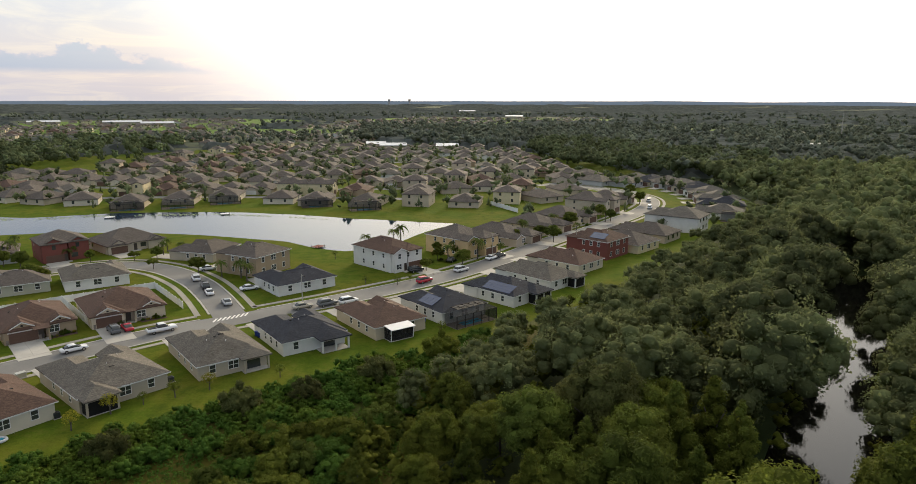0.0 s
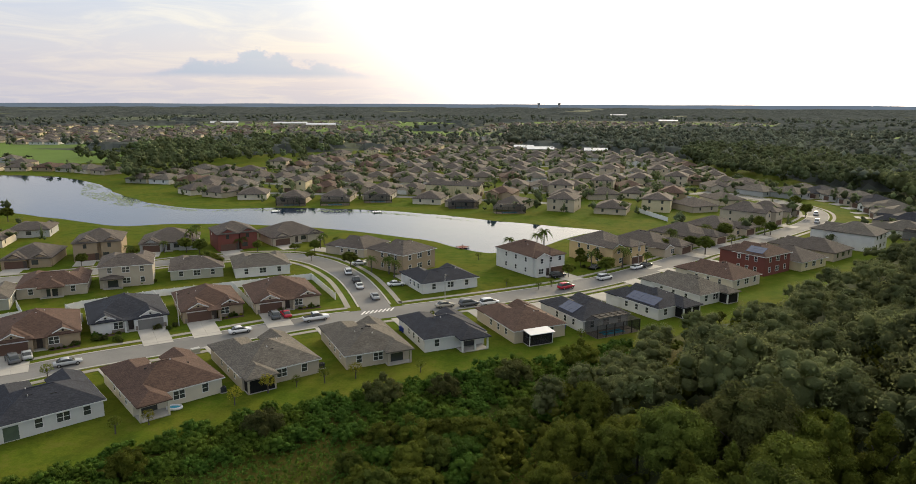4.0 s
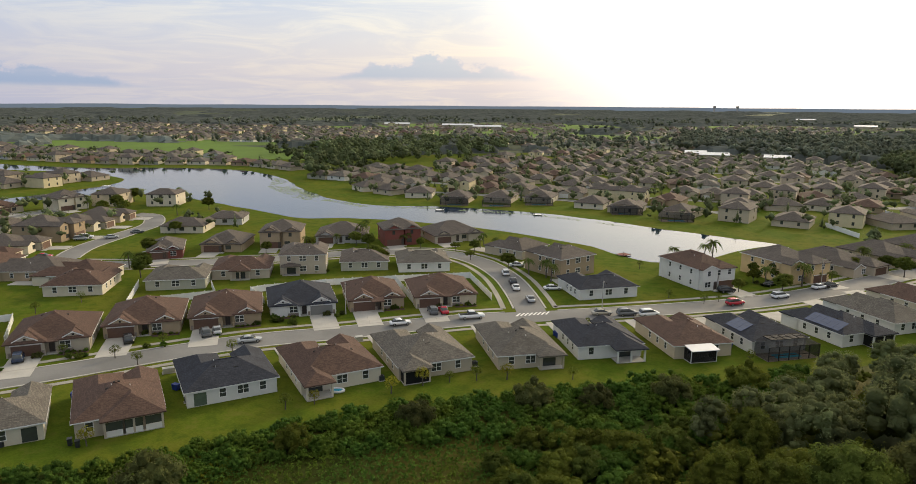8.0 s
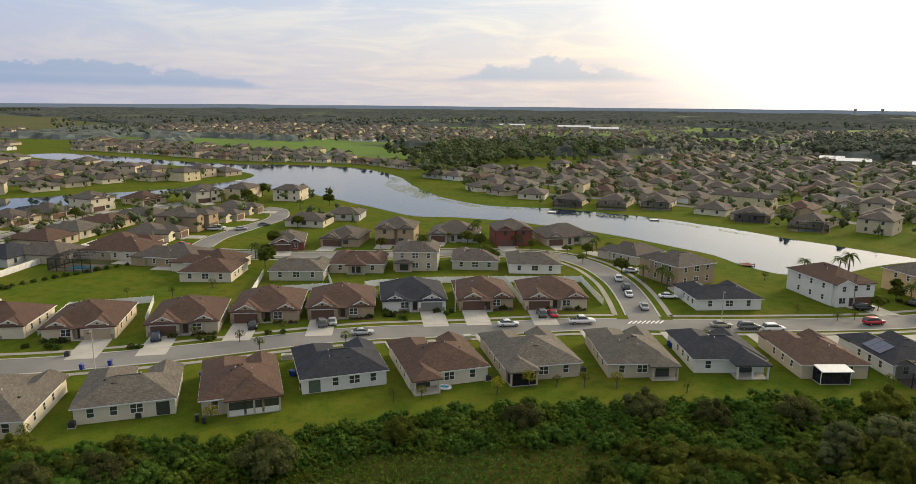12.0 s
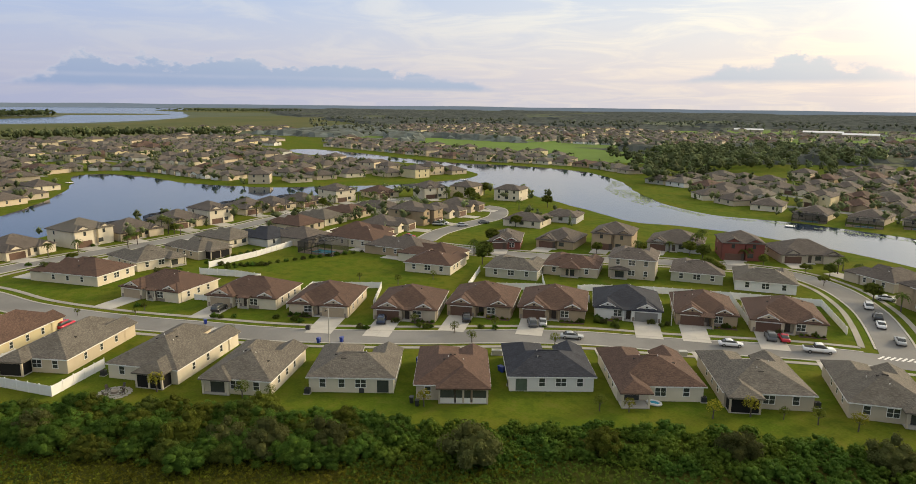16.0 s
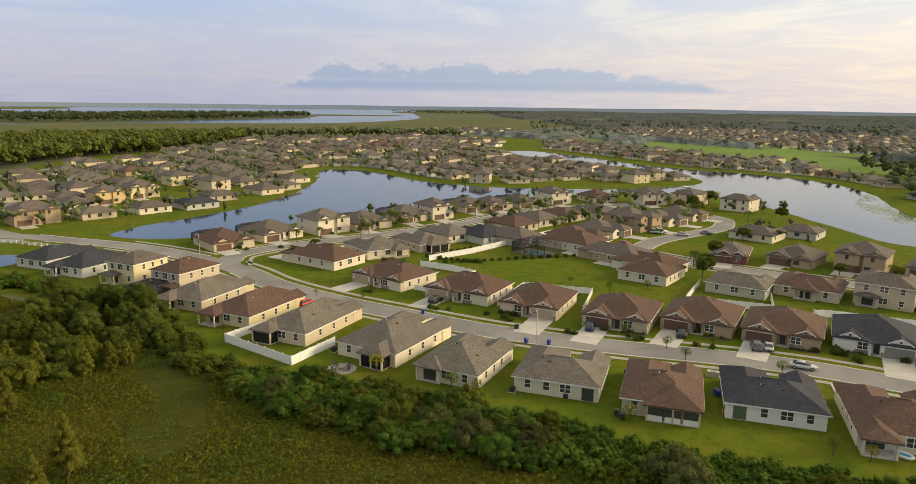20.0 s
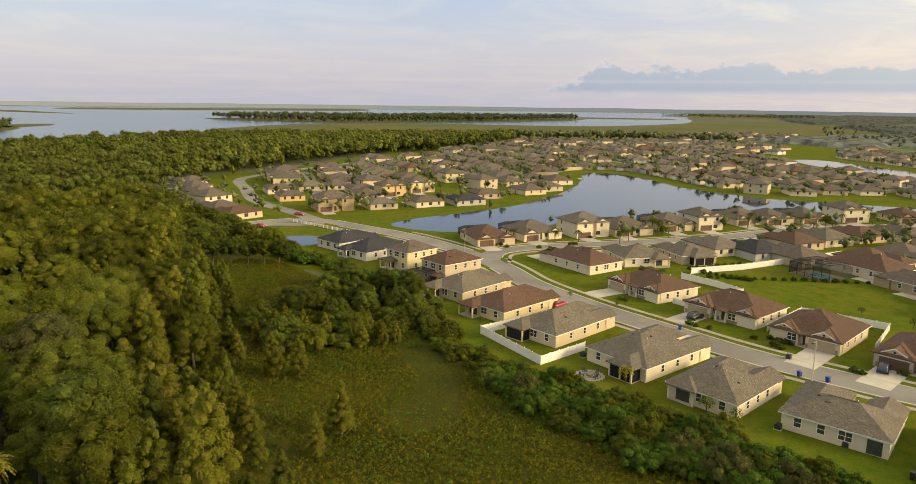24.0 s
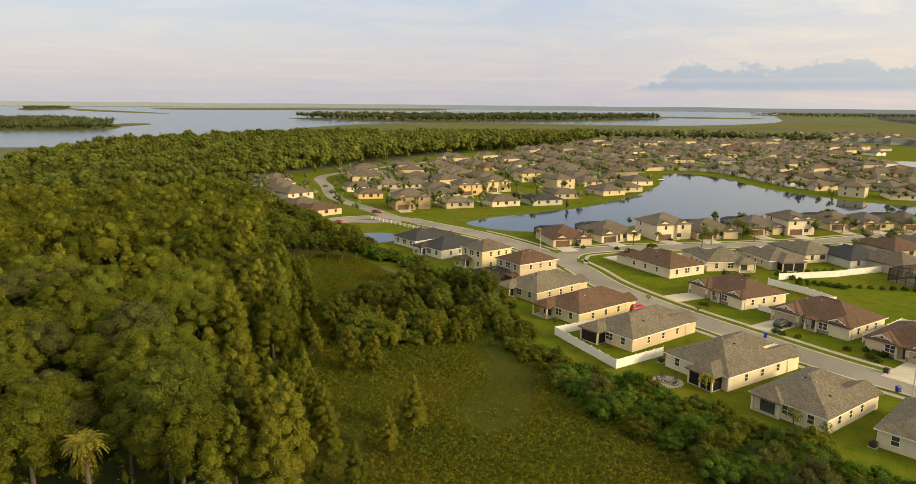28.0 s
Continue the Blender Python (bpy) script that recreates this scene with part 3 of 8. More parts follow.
tagged(part("crossing_marks", bars, WHITE), "faded white crossing bars on the asphalt", "road marking", kind="structure")

# distant woodland: one rolling canopy with clearings
CLEAR = [[(-682, 708), (-372, 782), (-270, 921), (-346, 1178), (-668, 1099), (-853, 886)], [(-126, 1275), (274, 1265), (338, 1565), (-158, 1600)], [(-628, 998), (-367, 1179), (-480, 1538), (-790, 1255)],
         [(-420, 1150), (-250, 1260), (-380, 1500), (-620, 1450), (-640, 1230)], [(-250, 900), (-140, 960), (-200, 1060), (-330, 1000)], [(300, 1000), (470, 1000), (480, 1080), (310, 1080)],
         [(-620, 420), (-430, 430), (-330, 470), (-330, 520), (-560, 560), (-780, 520)], [(-780, 1010), (-560, 1000), (-600, 1090), (-800, 1120)], [(330, 640), (420, 630), (430, 690), (330, 690)],
         [(-450, 640), (-900, 560), (-1250, 700), (-1200, 950), (-800, 1000), (-480, 900)], [(-1000, 330), (-1080, 240), (-1150, 260), (-1200, 420), (-1080, 480)], [(-250, 1000), (-60, 960), (80, 1050), (60, 1500), (-200, 1500)],
         [(-300, 700), (-240, 662), (-170, 690), (-96, 676), (-90, 800), (-120, 960), (-250, 880), (-330, 860)],
         [(-860, -40), (-1000, 200), (-1100, 480), (-1300, 700), (-2300, 900), (-4900, 1700), (-4900, -3000), (-500, -3000), (-300, -400)]]


def canopy():
    g = Geo()
    cols = [radians(a * 0.5) for a in range(-90, 150)]
    rows = [430.0]
    while rows[-1] < 4700:
        rows.append(rows[-1] * 1.022)
    idx = {}
    for i, r in enumerate(rows):
        for j, a in enumerate(cols):
            x, y = -r * math.sin(a), r * math.cos(a)
            q = Vector((x, y, 0))
            if inside(x, y, LAWN) or inside(x, y, FOREST_R) or any(inside(x, y, c) for c in CLEAR) or noise.noise(q * 0.004) + 0.4 * noise.noise(q * 0.02) < -0.30:
                continue
            z = 6.0 + 2.0 * noise.noise(q * 0.012) + 1.6 * noise.noise(q * 0.09) + 1.2 * noise.noise(q * 0.27)
            idx[i, j] = len(g.v)
            g.v.append((x, y, max(2.0, z)))
    for (i, j), k in idx.items():
        if any((i + a, j + c) not in idx for a in (-1, 0, 1) for c in (-1, 0, 1)):
            x, y, _ = g.v[k]
            g.v[k] = (x, y, 0.2)
    for (i, j) in idx:
        quad = [(i, j), (i, j + 1), (i + 1, j + 1), (i + 1, j)]
        if all(k in idx for k in quad):
            g.f.append(tuple(idx[k] for k in quad))
    return g


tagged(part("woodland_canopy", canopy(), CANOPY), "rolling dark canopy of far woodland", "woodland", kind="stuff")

# distant rim of woodland that closes the horizon, with haze put into its glow
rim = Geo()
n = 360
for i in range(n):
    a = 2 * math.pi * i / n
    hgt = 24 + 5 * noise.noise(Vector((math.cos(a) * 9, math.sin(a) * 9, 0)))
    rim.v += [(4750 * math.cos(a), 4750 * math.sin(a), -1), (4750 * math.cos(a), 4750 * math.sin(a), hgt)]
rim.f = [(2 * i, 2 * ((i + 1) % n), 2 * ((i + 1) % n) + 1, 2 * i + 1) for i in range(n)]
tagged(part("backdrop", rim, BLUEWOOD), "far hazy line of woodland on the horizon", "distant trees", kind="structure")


# ---- houses ----
def hip(g, x0, x1, y0, y1, z, p):
    w, d = x1 - x0, y1 - y0
    xm, ym = (x0 + x1) / 2, (y0 + y1) / 2
    if d >= w:
        h, r = w / 2 * p, w / 2
        ridge = [(xm, y0 + r, z + h), (xm, y1 - r, z + h)]
        fs = [(0, 1, 4), (1, 2, 5, 4), (2, 3, 5), (3, 0, 4, 5)]
    else:
        h, r = d / 2 * p, d / 2
        ridge = [(x0 + r, ym, z + h), (x1 - r, ym, z + h)]
        fs = [(0, 1, 5, 4), (1, 2, 5), (2, 3, 4, 5), (3, 0, 4)]
    lows = [(x0, y0), (x1, y0), (x1, y1), (x0, y1)]
    g.add([(*q, z) for q in lows] + ridge, fs)
    g.add([(*q, z) for q in lows] + [(*q, z - 0.2) for q in lows], [(0, 4, 5, 1), (1, 5, 6, 2), (2, 6, 7, 3), (3, 7, 4, 0), (7, 6, 5, 4)])
    return z + h, ridge


def hip_end(g, x0, x1, y_end, y_in, z, p):
    """A wing with a hipped end at y_end whose ridge runs to y_in."""
    s = 1 if y_end > y_in else -1
    xm, r = (x0 + x1) / 2, (x1 - x0) / 2
    h = r * p
    vs = [(x0, y_end, z), (x1, y_end, z), (xm, y_end - s * r, z + h), (xm, y_in, z + h), (x0, y_in, z), (x1, y_in, z), (x0, y_end, z - 0.2), (x1, y_end, z - 0.2), (x0, y_in, z - 0.2), (x1, y_in, z - 0.2)]
    g.add(vs, [(0, 1, 2), (1, 5, 3, 2), (4, 0, 2, 3), (0, 6, 7, 1), (1, 7, 9, 5), (4, 8, 6, 0), (6, 8, 9, 7)])


def gable_end(g, x0, x1, y_end, y_in, z, p):
    xm = (x0 + x1) / 2
    h = (x1 - x0) / 2 * p
    g.profile([(x0, z), (xm, z + h), (x1, z), (x1, z - 0.18), (xm, z + h - 0.2), (x0, z - 0.18)], min(y_end, y_in), max(y_end, y_in))
    return xm, z + h


def face_at(x, y, z, way):
    """A pose on a wall: local x runs along it, local -y looks out. way: 0 rear, 1 right, 2 front, 3 left."""
    return pose(x, y, z, 0, 0, (0, 90, 180, 270)[way])


def window_shape(w, h):
    t = 0.09
    xs = [-w / 2 - t, -w / 2, w / 2, w / 2 + t] if w < 1.3 else [-w / 2 - t, -w / 2, -0.05, 0.05, w / 2, w / 2 + t]
    zs = [-t, 0, h / 2 - 0.03, h / 2 + 0.03, h, h + t]
    nx, nz = len(xs), len(zs)
    g = Geo()
    g.v = [(x, y, z) for y in (-0.05, 0.02) for z in zs for x in xs]
    solid = {(i, j) for i in range(nx - 1) for j in range(nz - 1) if i % 2 == 0 or j % 2 == 0}
    at = lambda i, j, k: k * nx * nz + j * nx + i
    for i, j in sorted(solid):
        g.f.append((at(i, j, 0), at(i + 1, j, 0), at(i + 1, j + 1, 0), at(i, j + 1, 0)))
        for di, dj, a, b in ((-1, 0, (i, j + 1), (i, j)), (1, 0, (i + 1, j), (i + 1, j + 1)), (0, -1, (i, j), (i + 1, j)), (0, 1, (i + 1, j + 1), (i, j + 1))):
            if (i + di, j + dj) not in solid:
                g.f.append((at(*b, 0), at(*a, 0), at(*a, 1), at(*b, 1)))
    return g.mesh("window_frame")


def window(parent, at, w=0.95, h=1.35, near=True, glass=None):
    pane = cached(("pane", w, h), lambda: Geo().box(-w / 2, w / 2, -0.02, 0.015, 0, h).mesh("pane"))
    if not near:
        return part("window", pane, GLASS, parent, at=at)
    fr = part("window", cached(("frame", w, h), lambda: window_shape(w, h)), WHITE, parent, at=at)
    part("pane", pane, glass or GLASS, fr)
    return fr


def garage_shape(w, h):
    g = Geo()
    rows, cols = 4, 8
    g.box(-w / 2, w / 2, -0.03, 0.04, 0, h)
    for r in range(rows):
        for c in range(cols):
            x0, z0 = -w / 2 + w * c / cols, h * r / rows
            g.box(x0 + 0.07, x0 + w / cols - 0.07, -0.05, -0.03, z0 + 0.07, z0 + h / rows - 0.07)
    return g.mesh("garage_door")


def vents(parent, w, d, eave, p, n, rnd):
    """Pipes and box vents standing on the rear slopes."""
    for k in range(n):
        x = rnd.uniform(-0.28, 0.28) * w
        y = rnd.uniform(-0.22, 0.12) * d
        z = eave + min(w / 2 - abs(x), d / 2 - abs(y)) * p
        if k % 2:
            part("vent_pipe", cached("pipe", lambda: Geo().tube(0, 0, -0.2, 0.4, 0.06, 0.06, 8).mesh("vent_pipe")), WHITE, parent, at=pose(x, y, z))
        else:
            part("roof_vent", cached("rvent", lambda: Geo().box(-0.45, 0.45, -0.2, 0.2, -0.15, 0.16).mesh("roof_vent")), DARKTRIM, parent, at=pose(x, y, z))


def rear_room(parent, kind, xc, ww, deep, d, eave, wall, near, side=1):
    """A roofed terrace behind the house: open porch, screened porch or glazed lanai."""
    y0, y1 = -d / 2 - deep, -d / 2
    part("terrace_slab", Geo().box(xc - ww / 2, xc + ww / 2, y0, y1 - 0.003, 0.02, 0.14), CONCRETE, parent)
    part("beam", Geo().box(xc - ww / 2, xc + ww / 2, y0, y0 + 0.25, eave - 0.42, eave - 0.2).box(xc - ww / 2, xc - ww / 2 + 0.25, y0 + 0.25, y1 - 0.003, eave - 0.42, eave - 0.2).box(
        xc + ww / 2 - 0.25, xc + ww / 2, y0 + 0.25, y1 - 0.003, eave - 0.42, eave - 0.2), WALL[wall], parent)
    col = cached(("column", eave), lambda: Geo().box(-0.15, 0.15, -0.15, 0.15, 0.14, eave - 0.42).mesh("column"))
    for x in ((-ww / 2 + 0.15, ww / 2 - 0.15) if ww < 5 else (-ww / 2 + 0.15, 0, ww / 2 - 0.15)):
        part("column", col, WALL[wall], parent, at=pose(xc + x, y0 + 0.15, 0))
    if kind == "screen":
        part("screen", Geo().box(xc - ww / 2 + 0.3, xc + ww / 2 - 0.3, y0 + 0.12, y0 + 0.15, 0.14, eave - 0.42), SCREEN, parent, "dark insect screen")
        for s in (-1, 1):
            x = xc + s * (ww / 2 - 0.14)
            part("screen", Geo().box(x - 0.015, x + 0.015, y0 + 0.3, y1 - 0.01, 0.14, eave - 0.42), SCREEN, parent, "dark insect screen")
    else:
        part("patio_door", cached("patio", lambda: Geo().box(-1.2, 1.2, -0.03, 0.02, 0, 2.1).mesh("patio_door")), GLASS, parent, at=pose(xc, y1, 0.14))
    if kind == "lanai":
        for k in range(3):
            x = xc - ww / 2 + ww * (k + 0.5) / 3
            part("lanai_panel", Geo().box(x - ww / 6 + 0.18, x + ww / 6 - 0.18, y0 + 0.05, y0 + 0.09, 0.14, 1.0), WALL["white"], parent)
            part("lanai_glass", Geo().box(x - ww / 6 + 0.18, x + ww / 6 - 0.18, y0 + 0.06, y0 + 0.08, 1.05, eave - 0.42), GLASS, parent)


def house(x, y, rot, w, d, roof, wall, storeys=1, wings=(), rear=None, garage=None, drive=0.0, near=True, p=0.44, label="", rwin=3, swin=3, seed=0, glass=None, entry=None, stone=False, slider=None, group="houses of the estate", door_col="brown"):
    """A stucco house: local +y is its street front. wings: front projections (centre, width, reach, 'gable' or 'hip'); rear: (kind, centre, width, depth)."""
    rnd = random.Random(seed or int(abs(x * 7 + y * 13)))
    eave = 2.75 if storeys == 1 else 5.55
    near = near and math.hypot(x, y) < 230
    tint = {"brown": "brown", "grey": "grey", "slate": "dark slate", "taupe": "taupe", "maroon": "maroon"}[roof]
    words = label or f"{'single' if storeys == 1 else 'two'}-storey {wall} stucco house with a {tint} shingle roof"
    top = thing("house", pose(x, y, 0.02, 0, 0, rot), words, "house", group)
    walls = Geo().box(-w / 2, w / 2, -d / 2, d / 2, 0, eave - 0.12)
    g = Geo()
    o = 0.42
    _, ridge = hip(g, -w / 2 - o, w / 2 + o, -d / 2 - o, d / 2 + o, eave, p)
    for xc, ww, reach, kind in wings:
        y_end, y_in = d / 2 + reach, d / 2 - ww / 2 - 0.8
        walls.box(xc - ww / 2, xc + ww / 2, d / 2 - 0.5, y_end, 0, eave - 0.122)
        over = g if not near else Geo()
        if kind in ("hip", "gablet"):
            hip_end(over, xc - ww / 2 - o, xc + ww / 2 + o, y_end + o, y_in, eave + 0.02, p)
            if kind == "gablet":
                half = ww * 0.34
                foot, peak = eave + 0.30, eave + 0.30 + half * 0.52
                y_face = y_end + o - 0.62
                gable_end(over, xc - half, xc + half, y_face + 0.22, y_end + o - (peak - eave) / p - 0.5, foot + 0.05, 0.52)
                walls.profile([(xc - half + 0.15, foot - 0.15), (xc + half - 0.15, foot - 0.15), (xc, peak - 0.22)], y_face - 0.1, y_face)
                if near:
                    t = Geo().profile([(xc - half, foot), (xc, peak), (xc + half, foot), (xc + half, foot - 0.2), (xc, peak - 0.24), (xc - half, foot - 0.2)], y_face + 0.222, y_face + 0.26)
                    part("barge_board", t, WHITE, top)
                    part("gable_vent", cached("gvent", lambda: Geo().box(-0.2, 0.2, -0.04, 0.02, 0, 0.34).mesh("gable_vent")), DARKTRIM, top, at=face_at(xc, y_face, foot + 0.1, 2))
        else:
            xm, zt = gable_end(over, xc - ww / 2 - o, xc + ww / 2 + o, y_end + 0.35, y_in, eave + 0.02, p)
            walls.profile([(xc - ww / 2, eave - 0.122), (xc + ww / 2, eave - 0.122), (xm, zt - 0.34)], y_end - 0.1, y_end)
        if not near:
            continue
        part("wing_roof", over, ROOF[roof], top)
        if kind == "gable":
            t = Geo()
            t.profile([(xc - ww / 2 - o, eave - 0.06), (xm, zt - 0.06), (xc + ww / 2 + o, eave - 0.06), (xc + ww / 2 + o, eave - 0.28), (xm, zt - 0.34), (xc - ww / 2 - o, eave - 0.28)], y_end + 0.34, y_end + 0.38)
            part("barge_board", t, WHITE, top)
    if rear:
        kind, xc, ww, deep = rear
        low = min(eave, 2.75)
        over = g if not near else Geo()
        hip_end(over, xc - ww / 2 - o, xc + ww / 2 + o, -d / 2 - deep - o, -d / 2 + (ww / 2 + 0.8 if storeys == 1 else 0.05), low + 0.012, p if storeys == 1 else 0.25)
        if near:
            part("terrace_roof", over, ROOF[roof], top)
        rear_room(top, kind, xc, ww, deep, d, low, wall, near)
    part("wall", walls, WALL[wall], top)
    part("roof", g, ROOF[roof], top)
    if near:
        f = Geo()
        for s in (-1, 1):
            f.box(s * (w / 2 + o), s * (w / 2 + o) + s * 0.03, -d / 2 - o, d / 2 + o, eave - 0.2, eave - 0.03)
        f.box(-w / 2 - o, w / 2 + o, -d / 2 - o - 0.03, -d / 2 - o - 0.002, eave - 0.2, eave - 0.03)
        part("fascia", f, WHITE, top)
        cap = Geo()
        (ax, ay, az), (bx, by, bz) = ridge
        cap.box(min(ax, bx) - 0.14, max(ax, bx) + 0.14, min(ay, by) - 0.14, max(ay, by) + 0.14, az - 0.08, az + 0.03)
        part("ridge_cap", cap, ROOF[roof], top)
        vents(top, w, d, eave, p, 4, rnd)
    if slider:
        part("sliding_door", cached("slider", lambda: Geo().box(-0.95, 0.95, -0.03, 0.02, 0, 2.1).mesh("sliding_door")), slider[1], top, at=face_at(slider[0], -d / 2, 0.1, 0))
    # windows
    for s in range(storeys):
        z = 0.95 + 2.85 * s
        spots = [(-0.5 + (k + 0.5) / rwin) * w * 0.9 for k in range(rwin)]
        for k, xw in enumerate(spots):
            if rear and abs(xw - rear[1]) < rear[2] / 2 + 0.6 and s == 0:
                continue
            if slider and s == 0 and abs(xw - slider[0]) < 1.7:
                continue
            window(top, face_at(xw, -d / 2, z, 0), 1.7 if k == rwin // 2 and rwin > 2 else 0.95, 1.35, near, glass)
        for k in range(swin if near else 1):
            yw = (-0.5 + (k + 0.7) / max(swin, 1)) * d * 0.8
            window(top, face_at(w / 2, yw, z, 1), 0.8, 1.2, near)
            if near:
                window(top, face_at(-w / 2, yw, z, 3), 0.8, 1.2, near)
        if s == 1:
            for xw in (-0.3 * w, 0.0, 0.3 * w) if near else (-0.25 * w, 0.25 * w):
                yq = d / 2 + max([r for a, b, r in ((c - v / 2, c + v / 2, e) for c, v, e, _ in wings) if a <= xw <= b] or [0.0])
                window(top, face_at(xw, yq, z, 2), 0.95, 1.3, near)
    covered = [(xc - ww / 2, xc + ww / 2, reach) for xc, ww, reach, _ in wings]

    def front_y(xq):
        return d / 2 + max([r for a, b, r in covered if a <= xq <= b] or [0.0])

    if garage:
        xc, gw = garage
        part("garage_door", cached(("garage", gw), lambda: garage_shape(gw, 2.15)), GARAGE[door_col], top, at=face_at(xc, front_y(xc), 0.02, 2))
        if near:
            part("garage_trim", Geo().box(xc - gw / 2 - 0.18, xc + gw / 2 + 0.18, front_y(xc) + 0.002, front_y(xc) + 0.03, 2.2, 2.38), WHITE, top)
        if stone:
            for s in (-1, 1):
                xs = xc + s * (gw / 2 + 0.3)
                part("stone_base", Geo().box(xs - 0.24, xs + 0.24, front_y(xc) + 0.003, front_y(xc) + 0.07, 0, 1.0), STONE, top, "stone veneer base")
    if entry is not None:
        part("front_door", cached("fdoor", lambda: Geo().box(-0.5, 0.5, -0.04, 0.02, 0, 2.1).box(-0.36, -0.06, -0.06, -0.04, 0.2, 1.9).box(0.06, 0.36, -0.06, -0.04, 0.2, 1.9).mesh("front_door")), DOOR, top, at=face_at(entry, front_y(entry), 0.12, 2))
        part("porch_slab", Geo().box(entry - 1.3, entry + 1.3, front_y(entry) + 0.003, front_y(entry) + 1.6, 0, 0.12), CONCRETE, top)
        if near and stone:
            for xq in (entry - 1.15, entry + 1.15):
                yq = front_y(entry) + 1.35
                if abs(xq - garage[0]) > garage[1] / 2 + 0.5:
                    part("column", cached("pcolumn", lambda: Geo().box(-0.2, 0.2, -0.2, 0.2, 0.12, 1.0).box(-0.13, 0.13, -0.13, 0.13, 1.0, 2.5).mesh("column")), WALL[wall], top, at=pose(xq, yq, 0))
            part("porch_roof", Geo().profile([(front_y(entry) - 0.6, eave + 0.22), (front_y(entry) + 1.75, eave - 0.12), (front_y(entry) + 1.75, eave - 0.26), (front_y(entry) - 0.6, eave - 0.26)], -1.5, 1.5), ROOF[roof], top, at=pose(entry, 0, 0, 0, 0, 90) @ Matrix.Diagonal((1, -1, 1, 1)))
        for xw in (entry + 2.4, entry - 2.4):
            if abs(xw) < w / 2 - 0.6 and (not garage or abs(xw - garage[0]) > garage[1] / 2 + 0.6):
                window(top, face_at(xw, front_y(xw), 0.9, 2), 1.7, 1.35, near)
                if near and stone:
                    part("stone_base", Geo().box(xw - 1.3, xw + 1.3, front_y(xw) + 0.003, front_y(xw) + 0.06, 0, 0.75), STONE, top, "stone veneer base")
    if drive and garage:
        fy = front_y(garage[0])
        q = Matrix.Translation((x, y, 0)) @ Euler((0, 0, radians(rot))).to_matrix().to_4x4()
        g2 = Geo()
        nslab = max(2, int(drive / 3.2))
        for k in range(nslab):
            for half in (0, 1):
                gw = garage[1] + 0.6
                a = garage[0] - gw / 2 + half * gw / 2
                g2.box(a + 0.012, a + gw / 2 - 0.012, fy + drive * k / nslab + 0.012, fy + drive * (k + 1) / nslab - 0.012, 0.02, 0.115)
        ob = part("driveway", g2, CONCRETE)
        ob.matrix_basis = q
        tagged(ob, "pale concrete driveway slabs before a garage", "driveway", kind="structure")
    return top


# ---- the row that backs on to the marsh ----
def backing(x, y, rot, w, d, *rest, **more):
    """A house given by the middle of its rear wall."""
    a = radians(rot)
    d = d - 3.8 if more.get("wings") and d > 12.9 else d
    return house(x - math.sin(a) * d / 2, y + math.cos(a) * d / 2, rot, w, d, *rest, **more)


M2 = lambda w, s=1: ((-s * (w / 2 - 3.3), 6.6, 4.4, "hip"), (s * (w / 2 - 2.3), 4.6, 3.2, "gable"))
ROW = dict(drive=7.0, entry=0.9)
backing(36.9, 183.0, 47, 12.0, 17.0, "brown", "cream", wings=M2(12), garage=(-2.7, 4.9), **ROW)
backing(26.9, 166.2, 44, 11.2, 18.0, "grey", "white", wings=M2(11.2), rear=("screen", 3.4, 4.0, 2.4), garage=(-2.3, 4.9), **ROW)
solar_a = backing(16.6, 153.0, 45, 11.2, 15.3, "slate", "white", wings=M2(11.2), rear=("screen", 2.6, 5.6, 2.4), garage=(-2.3, 4.9), **ROW)
solar_b = backing(1.4, 140.7, 39, 12.0, 15.0, "slate", "white", wings=M2(12), garage=(-2.7, 4.9), **ROW)
backing(-11.5, 131.0, 37, 11.8, 16.0, "brown", "sand", wings=M2(11.8), rear=None, garage=(-2.6, 4.9), rwin=2, **ROW)
backing(-27.2, 122.6, 36, 12.6, 14.5, "slate", "white", wings=M2(12.6), rear=("porch", 3.0, 5.6, 3.0), garage=(-3.0, 4.9), **ROW)
backing(-39.0, 111.3, 38, 12.0, 17.0, "grey", "beige", wings=M2(12), rear=("porch", 3.6, 4.6, 1.6), garage=(-2.7, 4.9), **ROW)
backing(-52.5, 100.3, 48, 13.6, 17.0, "grey", "beige", wings=M2(13.6), rear=("screen", -4.2, 4.8, 2.2), garage=(-3.5, 4.9), **ROW)
backing(-64.2, 88.6, 53, 13.8, 16.0, "brown", "cream", wings=M2(13.8), rear=("porch", -4.6, 4.4, 3.0), garage=(-3.6, 4.9), **ROW)
backing(-77.0, 76.8, 54, 14.0, 14.5, "slate", "white", wings=M2(14), garage=(-3.7, 4.9), rwin=4, slider=(-5.0, GREEN_GLASS), **ROW)
backing(-83.7, 61.3, 53.5, 11.6, 16.0, "brown", "beige", wings=M2(11.6), garage=(-2.5, 4.9), rwin=4, rear=("lanai", 1.8, 7.9, 1.4), **ROW)
backing(-95.5, 49.4, 53, 13.9, 14.0, "grey", "cream", wings=M2(13.9), garage=(-3.6, 4.9), rwin=4, slider=(5.2, GLASS), **ROW)
backing(-105.5, 33.8, 45.5, 11.6, 16.5, "grey", "cream", wings=M2(11.6), rear=("porch", -3.2, 4.6, 0.8), garage=(-2.5, 4.9), **ROW)
